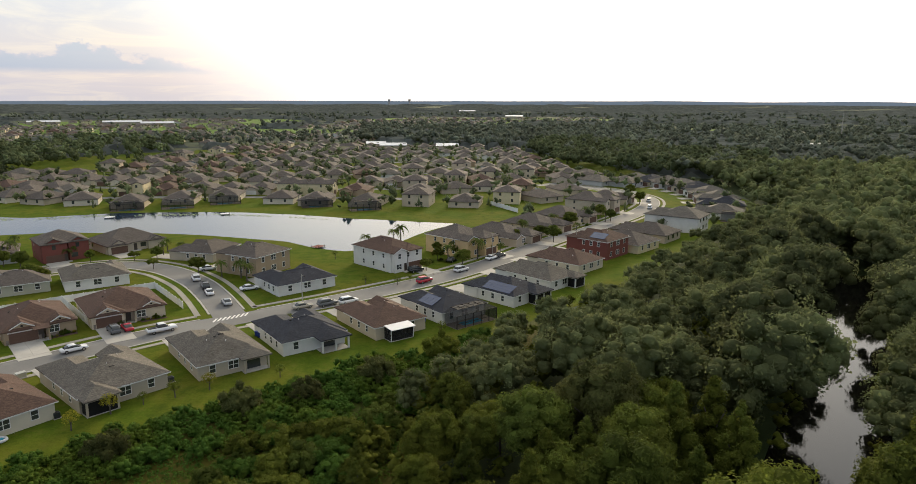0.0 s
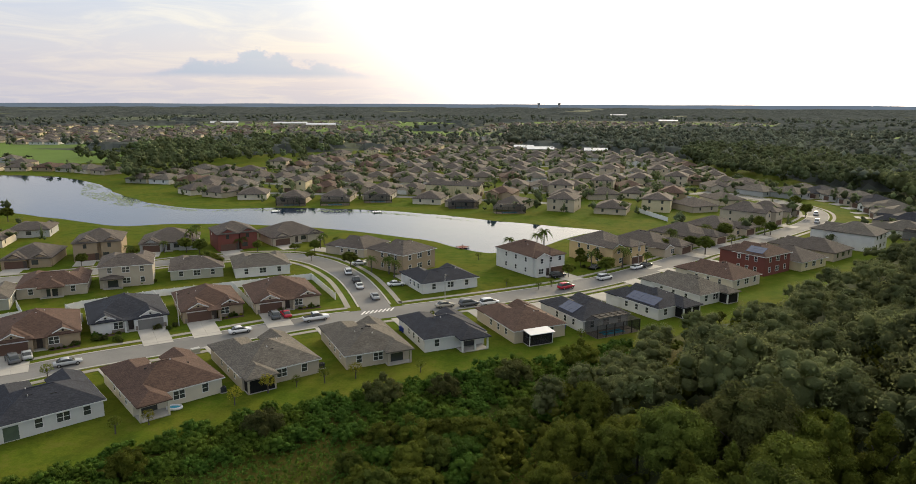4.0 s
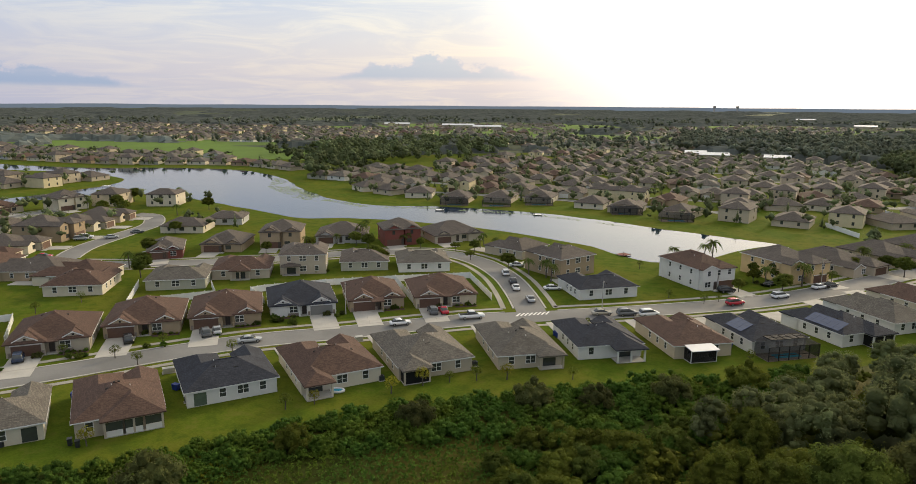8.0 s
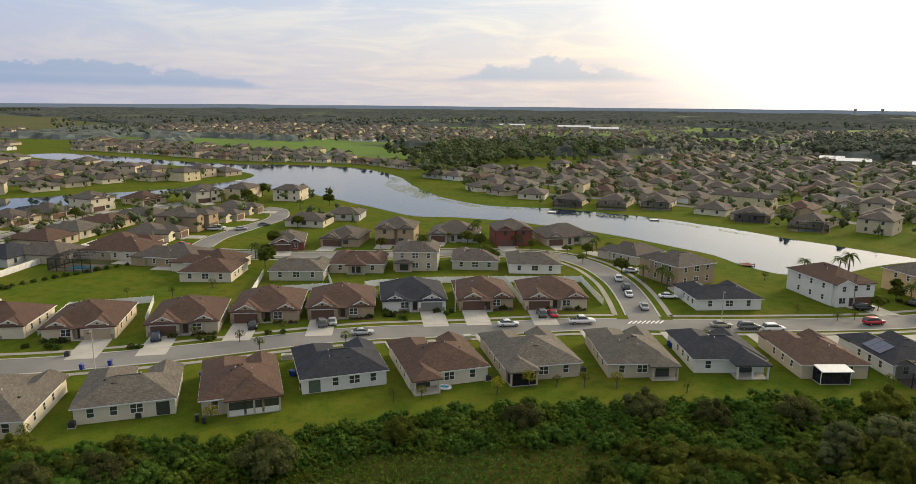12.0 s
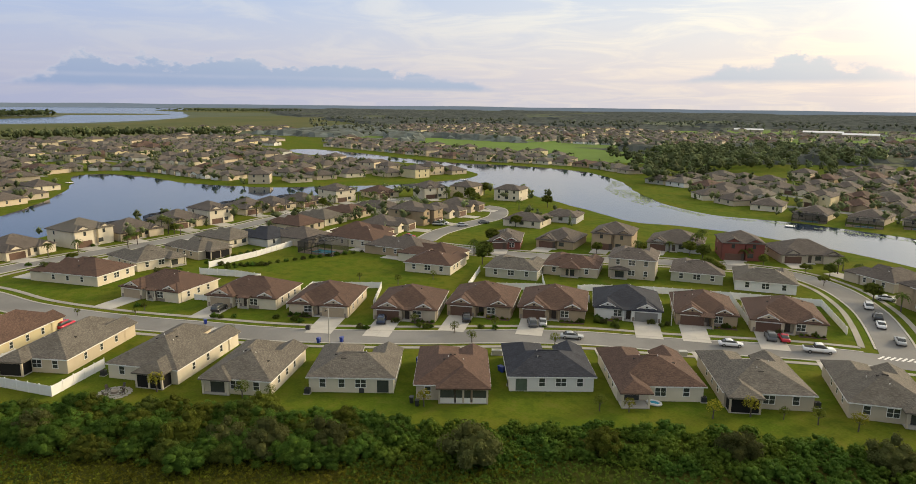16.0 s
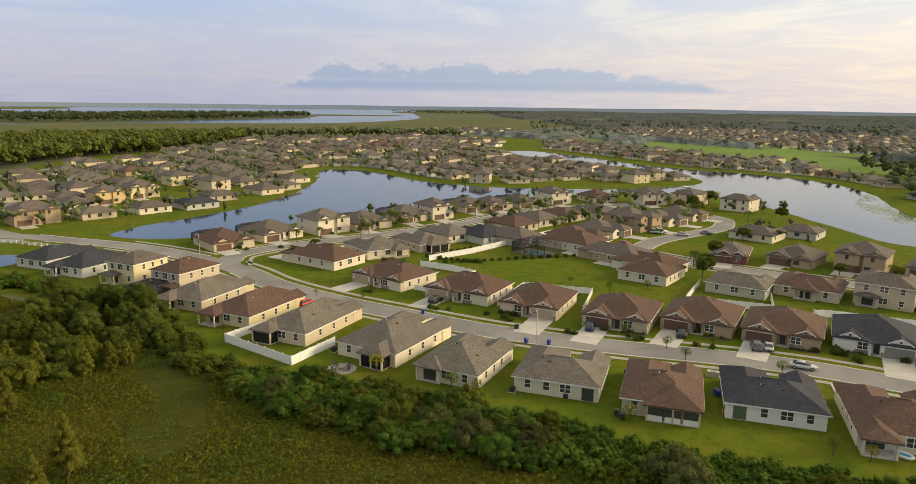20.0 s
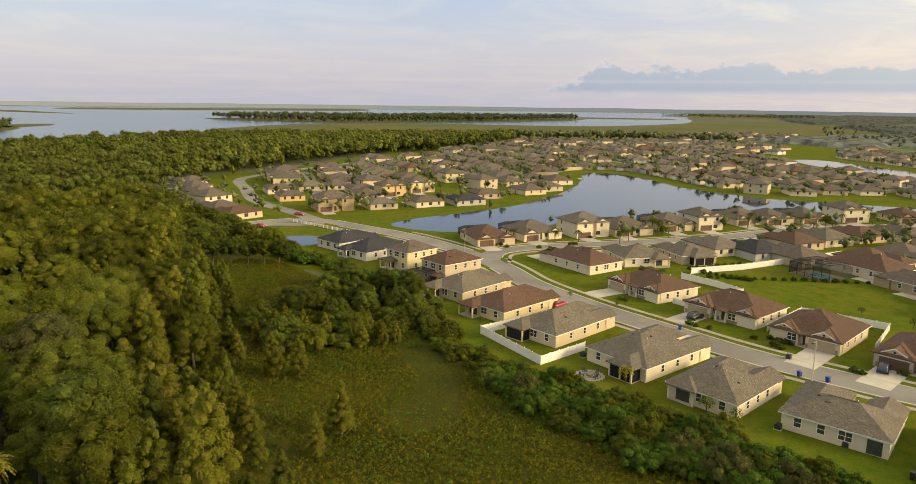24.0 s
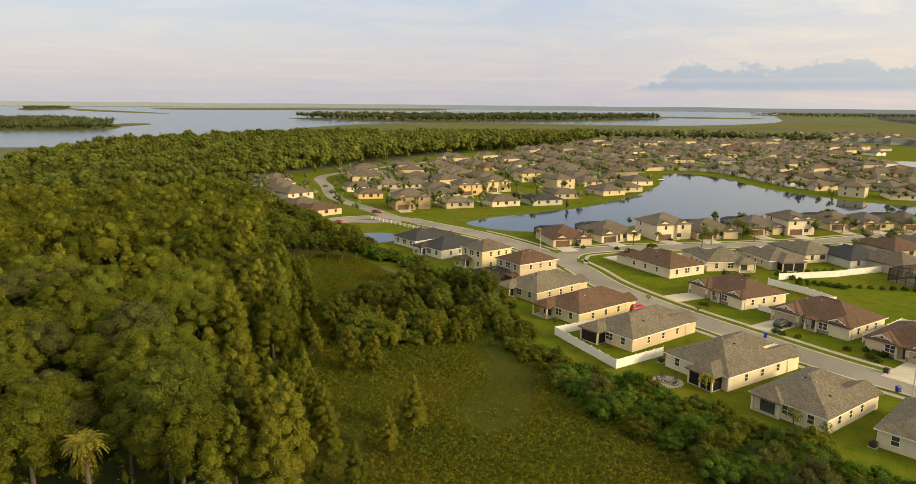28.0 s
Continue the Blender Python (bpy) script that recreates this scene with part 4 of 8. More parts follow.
house(-125.2, 28.8, 42, 13.2, 16.5, "grey", "cream", wings=M2(13.2), rear=("screen", 3.0, 5.0, 2.6), garage=(-3.3, 4.9), **ROW)
house(-140.4, 14.4, 47, 11.4, 17.0, "grey", "sand", wings=M2(11.4), rear=("screen", -3.2, 4.6, 2.4), garage=(-2.4, 4.9), **ROW)
house(-154.0, 3.5, 47, 12.0, 15.5, "brown", "yellow", wings=M2(12), rear=("porch", -3.4, 4.6, 2.6), garage=(-2.7, 4.9), **ROW)
house(-168.5, -7.0, 50, 12.0, 15.0, "grey", "sand", wings=M2(12), rear=("porch", -3.2, 4.6, 2.4), garage=(-2.7, 4.9), **ROW)
house(-182.4, -11.7, 45, 9.8, 12.8, "brown", "beige", storeys=2, rear=("porch", 3.2, 3.0, 2.4), garage=(-2.0, 4.9), **ROW)
house(-194.8, -24.3, 48, 9.4, 11.0, "taupe", "yellow", storeys=2, rear=("porch", -2.4, 5.0, 2.4), garage=(-2.0, 4.9), **ROW)
house(-208.0, -39.0, 50, 12.0, 13.0, "slate", "white", wings=M2(12), rear=("porch", -3.4, 4.4, 2.0), garage=(-2.7, 4.9), **ROW)
house(-220.0, -50.0, 50, 12.0, 13.0, "slate", "white", wings=M2(12), garage=(-2.7, 4.9), **ROW)
solar_c = backing(48.0, 200.0, 47, 12.5, 13.5, "brown", "brick", storeys=2, wings=M2(12.5), garage=(-2.9, 4.9), **ROW)
house(54.0, 214.0, 46, 13.0, 16.0, "taupe", "yellow", wings=M2(13), garage=(-3.2, 4.9), **ROW)
house(66.0, 229.0, 50, 12.5, 16.0, "taupe", "beige", wings=M2(12.5), garage=(-3.0, 4.9), **ROW)
house(82.0, 245.0, 55, 13.0, 15.0, "grey", "white", storeys=2, wings=M2(13), garage=(-3.2, 4.9), **ROW)
house(106.3, 270.2, 62, 13, 15, "grey", "white", wings=M2(13), garage=(-3.2, 4.9), drive=6, entry=0.9, near=False)
house(115.7, 290.8, 72, 13, 15, "slate", "beige", wings=M2(13), garage=(-3.2, 4.9), drive=6, entry=0.9, near=False)
house(120.7, 311.1, 85, 13, 15, "grey", "grey", wings=M2(13), garage=(-3.2, 4.9), drive=6, entry=0.9, near=False)
house(122.3, 328.1, 100, 13, 15, "grey", "white", wings=M2(13), garage=(-3.2, 4.9), drive=6, entry=0.9, near=False)
house(121.5, 344.7, 112, 13, 15, "slate", "beige", wings=M2(13), garage=(-3.2, 4.9), drive=6, entry=0.9, near=False)
house(118.7, 358.3, 120, 13, 15, "grey", "grey", wings=M2(13), garage=(-3.2, 4.9), drive=6, entry=0.9, near=False)
house(114.3, 370.4, 126, 13, 15, "grey", "white", wings=M2(13), garage=(-3.2, 4.9), drive=6, entry=0.9, near=False)
house(107.8, 378.0, 130, 13, 15, "slate", "beige", wings=M2(13), garage=(-3.2, 4.9), drive=6, entry=0.9, near=False)
house(101.0, 385.9, 134, 13, 15, "grey", "grey", wings=M2(13), garage=(-3.2, 4.9), drive=6, entry=0.9, near=False)


# ---- across the street: fronts that face the marsh ----
def fronting(x, y, rot, w, d, *rest, **more):
    """A house given by the middle of its front wall, facing back along rot."""
    a = radians(rot)
    return house(x - math.sin(a) * d / 2, y + math.cos(a) * d / 2, rot + 180, w, d, *rest, **more)


G2 = lambda w, s=1: ((s * (w / 2 - 3.3), 6.4, 1.4, "gablet"), (s * (-w / 2 + 2.8), 5.4, 0.9, "gablet"))
FRONT = dict(drive=11.0, stone=True)
fronting(-123.5, 77.2, 46, 14.0, 15.0, "brown", "beige", wings=G2(14.0, 1), garage=(3.6, 4.9), entry=-0.4, **FRONT)
fronting(-116.5, 92.4, 42, 14.5, 15.0, "brown", "tan", wings=G2(14.5, 1), garage=(3.9, 4.9), entry=-0.4, **FRONT)
fronting(-105.4, 104.2, 42, 14.5, 15.0, "brown", "tan", wings=G2(14.5, 1), garage=(3.9, 4.9), entry=-0.4, **FRONT)
fronting(-95.7, 118.0, 43, 14.5, 15.0, "slate", "white", wings=G2(14.5, -1), garage=(-3.9, 4.9), entry=-0.2, door_col="grey", **FRONT)
fronting(-83.4, 129.2, 41, 12.8, 15.0, "brown", "tan", wings=G2(12.8, 1), garage=(3.0, 4.9), entry=0.0, **FRONT)
fronting(-70.4, 139.0, 38, 14.8, 15.0, "brown", "sand", wings=G2(14.8, 1), garage=(4.0, 4.9), entry=0.0, **FRONT)
fronting(-137.0, 63.1, 47, 13.8, 15.0, "brown", "sand", wings=G2(13.8, -1), garage=(-3.5, 4.9), entry=0.0, door_col="tan", **FRONT)

# ---- houses farther in ----
backing(-155.2, 104.1, 35, 13.6, 15.0, "brown", "cream", storeys=1, wings=M2(13.6), garage=(-3.5, 4.9), entry=0.2, drive=7.0)
backing(-137.6, 119.7, 37, 14.4, 13.0, "grey", "sage", storeys=1, wings=M2(14.4), garage=(-3.9, 4.9), entry=0.2, drive=7.0)
backing(-130.5, 135.2, 36, 15.0, 14.0, "brown", "beige", storeys=1, wings=M2(15.0), garage=(-4.2, 4.9), entry=0.2, drive=7.0, rear=("porch", 0.0, 5.0, 1.6))
backing(-119.1, 147.3, 34, 12.5, 13.0, "taupe", "beige", storeys=2, rear=("porch", -3.2, 4.6, 1.8), wings=M2(12.5), garage=(-3.0, 4.9), entry=0.2, drive=7.0)
backing(-106.2, 158.5, 33, 13.3, 14.0, "taupe", "sage", storeys=1, wings=M2(13.3), garage=(-3.4, 4.9), entry=0.2, drive=7.0)
backing(-90.4, 165.1, 34, 14.5, 14.0, "grey", "white", storeys=1, wings=M2(14.5), garage=(-4.0, 4.9), entry=0.2, drive=7.0)
fronting(-148.0, 172.1, 32, 13.0, 13.0, "taupe", "tan", storeys=2, wings=G2(13.0), garage=(3.1, 4.9), entry=0.2, drive=7.0)
fronting(-134.9, 187.6, 30, 17.0, 15.0, "taupe", "grey", storeys=1, wings=G2(17.0), garage=(5.1, 4.9), entry=0.2, drive=7.0)
fronting(-115.1, 194.7, 42, 12.5, 12.0, "taupe", "brick", storeys=2, wings=G2(12.5), garage=(2.9, 4.9), entry=0.2, drive=7.0)
fronting(-100.8, 208.4, 48, 18.0, 15.0, "taupe", "beige", storeys=1, wings=G2(18.0), garage=(5.6, 4.9), entry=0.2, drive=7.0)
backing(-50.3, 180.5, 62, 13.0, 14.0, "taupe", "tan", storeys=2, wings=M2(13.0), garage=(-3.2, 4.9), entry=0.2, drive=7.0)
backing(-69.2, 198.7, 75, 14.0, 14.0, "taupe", "beige", storeys=1, wings=M2(14.0), garage=(-3.7, 4.9), entry=0.2, drive=7.0)
backing(-37.2, 162.4, 40, 15.5, 13.0, "slate", "white", storeys=1, wings=M2(15.5), garage=(-4.5, 4.9), entry=0.2, drive=7.0)
backing(-196.0, 175.0, 28, 15.3, 14.0, "taupe", "cream", storeys=1, wings=M2(15.3), garage=(-4.4, 4.9), entry=0.2, drive=7.0)
backing(-194.7, 194.7, 30, 13.0, 13.0, "taupe", "grey", storeys=1, wings=M2(13.0), garage=(-3.2, 4.9), entry=0.2, drive=7.0)
fronting(-168.5, 143.6, 45, 10.0, 15.0, "taupe", "brick", storeys=1, wings=G2(10.0), garage=(1.6, 4.9), entry=0.2, drive=7.0)
fronting(-160.3, 158.6, 28, 12.7, 15.0, "taupe", "tan", storeys=1, wings=G2(12.7), garage=(2.9, 4.9), entry=0.2, drive=7.0)
backing(-255.0, 217.1, 28, 13.3, 13.0, "taupe", "cream", storeys=2, wings=M2(13.3), garage=(-3.4, 4.9), entry=0.2, drive=7.0)
fronting(-228.0, -0.4, 114, 14.0, 15.0, "brown", "sand", storeys=1, wings=G2(14.0), garage=(3.6, 4.9), entry=0.2, drive=7.0)
fronting(-239.8, 15.8, 120, 16.0, 15.0, "taupe", "cream", storeys=1, wings=G2(16.0), garage=(4.6, 4.9), entry=0.2, drive=7.0)
fronting(-247.0, 34.1, 116, 14.0, 13.0, "grey", "cream", storeys=2, wings=G2(14.0), garage=(3.6, 4.9), entry=0.2, drive=7.0)
fronting(-252.1, 49.7, 108, 16.0, 15.0, "taupe", "sand", storeys=1, wings=G2(16.0), garage=(4.6, 4.9), entry=0.2, drive=7.0)
fronting(-264.1, 69.2, 110, 15.5, 15.0, "taupe", "sand", storeys=1, wings=G2(15.5), garage=(4.3, 4.9), entry=0.2, drive=7.0)
fronting(-267.2, 81.5, 108, 11.0, 13.0, "taupe", "cream", storeys=2, wings=G2(11.0), garage=(2.1, 4.9), entry=0.2, drive=7.0)
fronting(-281.7, 102.1, 108, 15.0, 15.0, "taupe", "sand", storeys=1, wings=G2(15.0), garage=(4.1, 4.9), entry=0.2, drive=7.0)
fronting(-283.8, 113.9, 106, 13.0, 15.0, "taupe", "sand", storeys=1, wings=G2(13.0), garage=(3.1, 4.9), entry=0.2, drive=7.0)
fronting(-288.6, 130.0, 106, 13.0, 15.0, "taupe", "sand", storeys=1, wings=G2(13.0), garage=(3.1, 4.9), entry=0.2, drive=7.0)
fronting(-294.5, 149.1, 100, 12.0, 13.0, "taupe", "cream", storeys=2, wings=G2(12.0), garage=(2.6, 4.9), entry=0.2, drive=7.0)
fronting(-295.1, 173.0, 95, 13.0, 14.0, "brown", "sand", storeys=1, wings=G2(13.0), garage=(3.1, 4.9), entry=0.2, drive=7.0)
fronting(-280.6, 192.2, 80, 13.0, 13.0, "taupe", "cream", storeys=2, wings=G2(13.0), garage=(3.1, 4.9), entry=0.2, drive=7.0)
backing(-202.7, 44.9, 106, 14.0, 16.0, "grey", "cream", storeys=1, wings=M2(14.0), garage=(-3.7, 4.9), entry=0.2, drive=7.0, rear=("porch", 3.8, 4.8, 2.4))
backing(-208.2, 61.7, 110, 12.0, 16.0, "grey", "beige", storeys=1, wings=M2(12.0), garage=(-2.7, 4.9), entry=0.2, drive=7.0, rear=("screen", 0.0, 7.0, 2.6))
backing(-220.2, 74.7, 113, 12.0, 16.0, "grey", "cream", storeys=1, wings=M2(12.0), garage=(-2.7, 4.9), entry=0.2, drive=7.0)
backing(-215.4, 86.3, 113, 14.0, 16.0, "slate", "grey", storeys=1, wings=M2(14.0), garage=(-3.7, 4.9), entry=0.2, drive=7.0)
backing(-232.4, 104.3, 114, 13.0, 16.0, "brown", "sand", storeys=1, wings=M2(13.0), garage=(-3.2, 4.9), entry=0.2, drive=7.0)
backing(-240.7, 118.1, 114, 13.0, 16.0, "grey", "cream", storeys=1, wings=M2(13.0), garage=(-3.2, 4.9), entry=0.2, drive=7.0)
backing(-248.5, 133.4, 114, 13.0, 15.0, "brown", "sand", storeys=1, wings=M2(13.0), garage=(-3.2, 4.9), entry=0.2, drive=7.0)
backing(-253.3, 150.7, 114, 13.0, 15.0, "taupe", "cream", storeys=1, wings=M2(13.0), garage=(-3.2, 4.9), entry=0.2, drive=7.0)
house(-200.5, 26.5, 128, 13.0, 17.0, "brown", "cream", storeys=1, wings=M2(13.0), garage=(-3.2, 4.9), entry=0.2, drive=7.0)
house(-174.5, 41.0, 214, 17.0, 13.0, "brown", "cream", wings=G2(17.0), garage=(5.1, 4.9), entry=-0.6, drive=9.0, stone=True, door_col="tan")
house(-157.0, 56.0, 223, 17.0, 13.0, "brown", "cream", wings=G2(17.0), garage=(5.1, 4.9), entry=-0.6, drive=9.0, stone=True, door_col="tan")
house(-200.9, 109.7, 118, 14.0, 15.0, "brown", "cream", storeys=1, wings=M2(14.0), garage=(-3.7, 4.9), entry=0.2, drive=7.0)
house(-180.8, 113.6, 118, 12.5, 15.0, "taupe", "tan", storeys=1, wings=M2(12.5), garage=(-3.0, 4.9), entry=0.2, drive=7.0)
house(-166.0, 116.0, 116, 13.0, 13.0, "brown", "cream", storeys=1, wings=M2(13.0), garage=(-3.2, 4.9), entry=0.2, drive=7.0)
house(-213.0, 113.0, -60, 12.5, 13.5, "brown", "cream", storeys=1, wings=M2(12.5), garage=(-3.0, 4.9), entry=0.2, drive=7.0)
house(-222.0, 128.0, -58, 12.5, 13.5, "taupe", "cream", storeys=1, wings=M2(12.5), garage=(-3.0, 4.9), entry=0.2, drive=7.0)
house(-230.0, 146.0, -66, 12.5, 13.5, "taupe", "tan", storeys=2, wings=M2(12.5), garage=(-3.0, 4.9), entry=0.2, drive=7.0)
house(-238.0, 164.0, -66, 12.5, 13.5, "taupe", "cream", storeys=1, wings=M2(12.5), garage=(-3.0, 4.9), entry=0.2, drive=7.0)
house(-246.0, 180.0, -60, 12.5, 13.5, "taupe", "sand", storeys=1, wings=M2(12.5), garage=(-3.0, 4.9), entry=0.2, drive=7.0)
house(-214.0, 93.0, 118, 12.5, 13.5, "taupe", "beige", storeys=1, wings=M2(12.5), garage=(-3.0, 4.9), entry=0.2, drive=7.0)
house(-20.4, 190.2, 226, 11.2, 16.4, "brown", "white", storeys=2, wings=((2.9, 4.6, 1.2, "gable"), (-2.6, 5.2, 0.9, "hip")), garage=(-2.6, 4.9), entry=1.2, drive=8.0)
house(-0.5, 208.5, 229, 13.0, 14.0, "taupe", "ochre", storeys=2, wings=M2(13.0), garage=(-3.2, 4.9), entry=0.2, drive=7.0)
house(13.0, 226.0, 234, 14.0, 18.0, "taupe", "beige", storeys=1, wings=M2(14.0), garage=(-3.7, 4.9), entry=0.2, drive=7.0)
house(27.0, 245.0, 230, 14.0, 17.0, "taupe", "sand", storeys=1, wings=M2(14.0), garage=(-3.7, 4.9), entry=0.2, drive=7.0)
house(40.0, 263.0, 230, 14.0, 16.0, "taupe", "sand", storeys=1, wings=M2(14.0), garage=(-3.7, 4.9), entry=0.2, drive=7.0)
house(55.0, 286.0, 236, 13.0, 15.0, "taupe", "beige", storeys=2, wings=M2(13.0), garage=(-3.2, 4.9), entry=0.2, drive=7.0)
house(68.0, 311.0, 245, 13.0, 15.0, "taupe", "beige", storeys=1, wings=M2(13.0), garage=(-3.2, 4.9), entry=0.2, drive=7.0)
house(-270.0, -105.0, 143, 15.0, 10.0, "brown", "sand", storeys=1, wings=M2(15.0), garage=(-4.2, 4.9), entry=0.2, drive=7.0, near=False)
house(-283.0, -118.0, 143, 13.0, 11.0, "taupe", "cream", storeys=1, wings=M2(13.0), garage=(-3.2, 4.9), entry=0.2, drive=7.0, near=False)
house(-297.0, -128.0, 143, 13.0, 12.0, "taupe", "cream", storeys=2, wings=M2(13.0), garage=(-3.2, 4.9), entry=0.2, drive=7.0, near=False)
house(-314.0, -138.0, 143, 13.0, 12.0, "taupe", "sand", storeys=1, wings=M2(13.0), garage=(-3.2, 4.9), entry=0.2, drive=7.0, near=False)
house(-331.0, -148.0, 146, 13.0, 12.0, "taupe", "grey", storeys=1, wings=M2(13.0), garage=(-3.2, 4.9), entry=0.2, drive=7.0, near=False)
house(-350.0, -160.0, 150, 13.0, 12.0, "taupe", "sand", storeys=1, wings=M2(13.0), garage=(-3.2, 4.9), entry=0.2, drive=7.0, near=False)
house(-372.0, -172.0, 150, 13.0, 12.0, "taupe", "grey", storeys=1, wings=M2(13.0), garage=(-3.2, 4.9), entry=0.2, drive=7.0, near=False)
fronting(-292.3, -70.7, 118, 16.0, 13.0, "taupe", "tan", storeys=2, wings=G2(16.0), garage=(4.6, 4.9), entry=0.2, drive=7.0, near=False)
backing(-299.7, -50.6, 120, 13.0, 13.0, "grey", "beige", storeys=1, wings=M2(13.0), garage=(-3.2, 4.9), entry=0.2, drive=7.0, near=False)
backing(-309.5, -31.0, 122, 14.0, 13.0, "taupe", "cream", storeys=1, wings=M2(14.0), garage=(-3.7, 4.9), entry=0.2, drive=7.0, near=False)
backing(-317.5, -12.6, 120, 15.0, 13.0, "slate", "grey", storeys=1, wings=M2(15.0), garage=(-4.2, 4.9), entry=0.2, drive=7.0, near=False)
backing(-341.4, -4.1, 118, 14.0, 13.0, "taupe", "beige", storeys=1, wings=M2(14.0), garage=(-3.7, 4.9), entry=0.2, drive=7.0, near=False)
fronting(-396.4, -127.2, 120, 15.0, 13.0, "taupe", "ochre", storeys=2, wings=G2(15.0), garage=(4.1, 4.9), entry=0.2, drive=7.0, near=False)
backing(-343.2, -111.8, 120, 13.0, 13.0, "taupe", "cream", storeys=1, wings=M2(13.0), garage=(-3.2, 4.9), entry=0.2, drive=7.0, near=False)
backing(-318.6, -98.0, 118, 12.0, 13.0, "taupe", "ochre", storeys=1, wings=M2(12.0), garage=(-2.7, 4.9), entry=0.2, drive=7.0, near=False)
backing(-356.3, -98.9, 118, 14.0, 13.0, "grey", "beige", storeys=1, wings=M2(14.0), garage=(-3.7, 4.9), entry=0.2, drive=7.0, near=False)
backing(-362.2, -85.7, 118, 13.0, 13.0, "taupe", "cream", storeys=1, wings=M2(13.0), garage=(-3.2, 4.9), entry=0.2, drive=7.0, near=False)
backing(-350.3, -69.8, 118, 14.0, 13.0, "taupe", "sand", storeys=1, wings=M2(14.0), garage=(-3.7, 4.9), entry=0.2, drive=7.0, near=False)
fronting(-343.6, -53.4, 118, 13.0, 13.0, "taupe", "ochre", storeys=2, wings=G2(13.0), garage=(3.1, 4.9), entry=0.2, drive=7.0, near=False)
fronting(-360.9, -41.0, 118, 14.0, 13.0, "taupe", "yellow", storeys=2, wings=G2(14.0), garage=(3.6, 4.9), entry=0.2, drive=7.0, near=False)


# ---- far streets of the estate ----
def far_models():
    made = []
    spec = [("taupe", "beige", 1, "gable"), ("grey", "cream", 1, "hip"), ("brown", "tan", 1, "gable"), ("taupe", "sand", 2, "hip"), ("grey", "white", 1, "gable"), ("taupe", "yellow", 2, "gable"),
            ("taupe", "sand", 1, "hip"), ("grey", "grey", 1, "gable"), ("taupe", "cream", 1, "hip"), ("taupe", "sage", 1, "hip")]
    for k, (roof, wall, st, kind) in enumerate(spec):
        w, d = (13.5, 15.5) if st == 1 else (12.0, 13.0)
        made.append(house(-700 - 30 * k, 700, 0, w, d, roof, wall, st, ((w / 2 - 3.4, 6.4, 1.6, kind), (-w / 2 + 2.6, 5.0, 0.8, "gable")), garage=(w / 2 - 3.4, 4.9), near=False, rwin=2, swin=1,
                          door_col=("white", "tan", "brown")[k % 3], p=0.40, group="houses of the far streets"))
    return made


FAR = far_models()
TAKEN = []
for o in scene.objects:
    if o.name.startswith("house") and o.parent is None and o not in FAR:
        TAKEN.append((o.location.x, o.location.y, 15.0))
ROADPTS = [q for line in (MAIN, *STREETS.values()) for q in line[::3]]
far_rnd = random.Random(5)
FAR_COUNT = [0]
SPOTS = []


def free(x, y, gap):
    if any((x - a) ** 2 + (y - b) ** 2 < (gap if r > 14 else min(gap, r)) ** 2 for a, b, r in TAKEN):
        return False
    if any((x - q.x) ** 2 + (y - q.y) ** 2 < 144 for q in ROADPTS):
        return False
    for dx_, dy_ in ((0, 0), (11, 0), (-11, 0), (0, 11), (0, -11)):
        if inside(x + dx_, y + dy_, SHORE):
            return False
    return True


def place_far(x, y, rot, which=None, gap=13.2):
    if not free(x, y, gap):
        return None
    k = far_rnd.choices(range(10), (6, 2, 3, 1.6 if x > -300 else 4, 1.5, 0.7 if x > -300 else 1.6, 6, 1.5, 5, 4))[0] if which is None else which
    ob = FAR[k]
    m = pose(x, y, 0.02, 0, 0, rot + far_rnd.uniform(-4, 4))
    TAKEN.append((x, y, 15.0))
    FAR_COUNT[0] += 1
    if math.hypot(x, y) > 560 or FAR_COUNT[0] > 114:
        SPOTS.append((k, m))
        return None
    if ob.location.y == 700 and ob.location.x < -690:
        ob.matrix_basis = m
        return ob
    return copy_thing(ob, m)


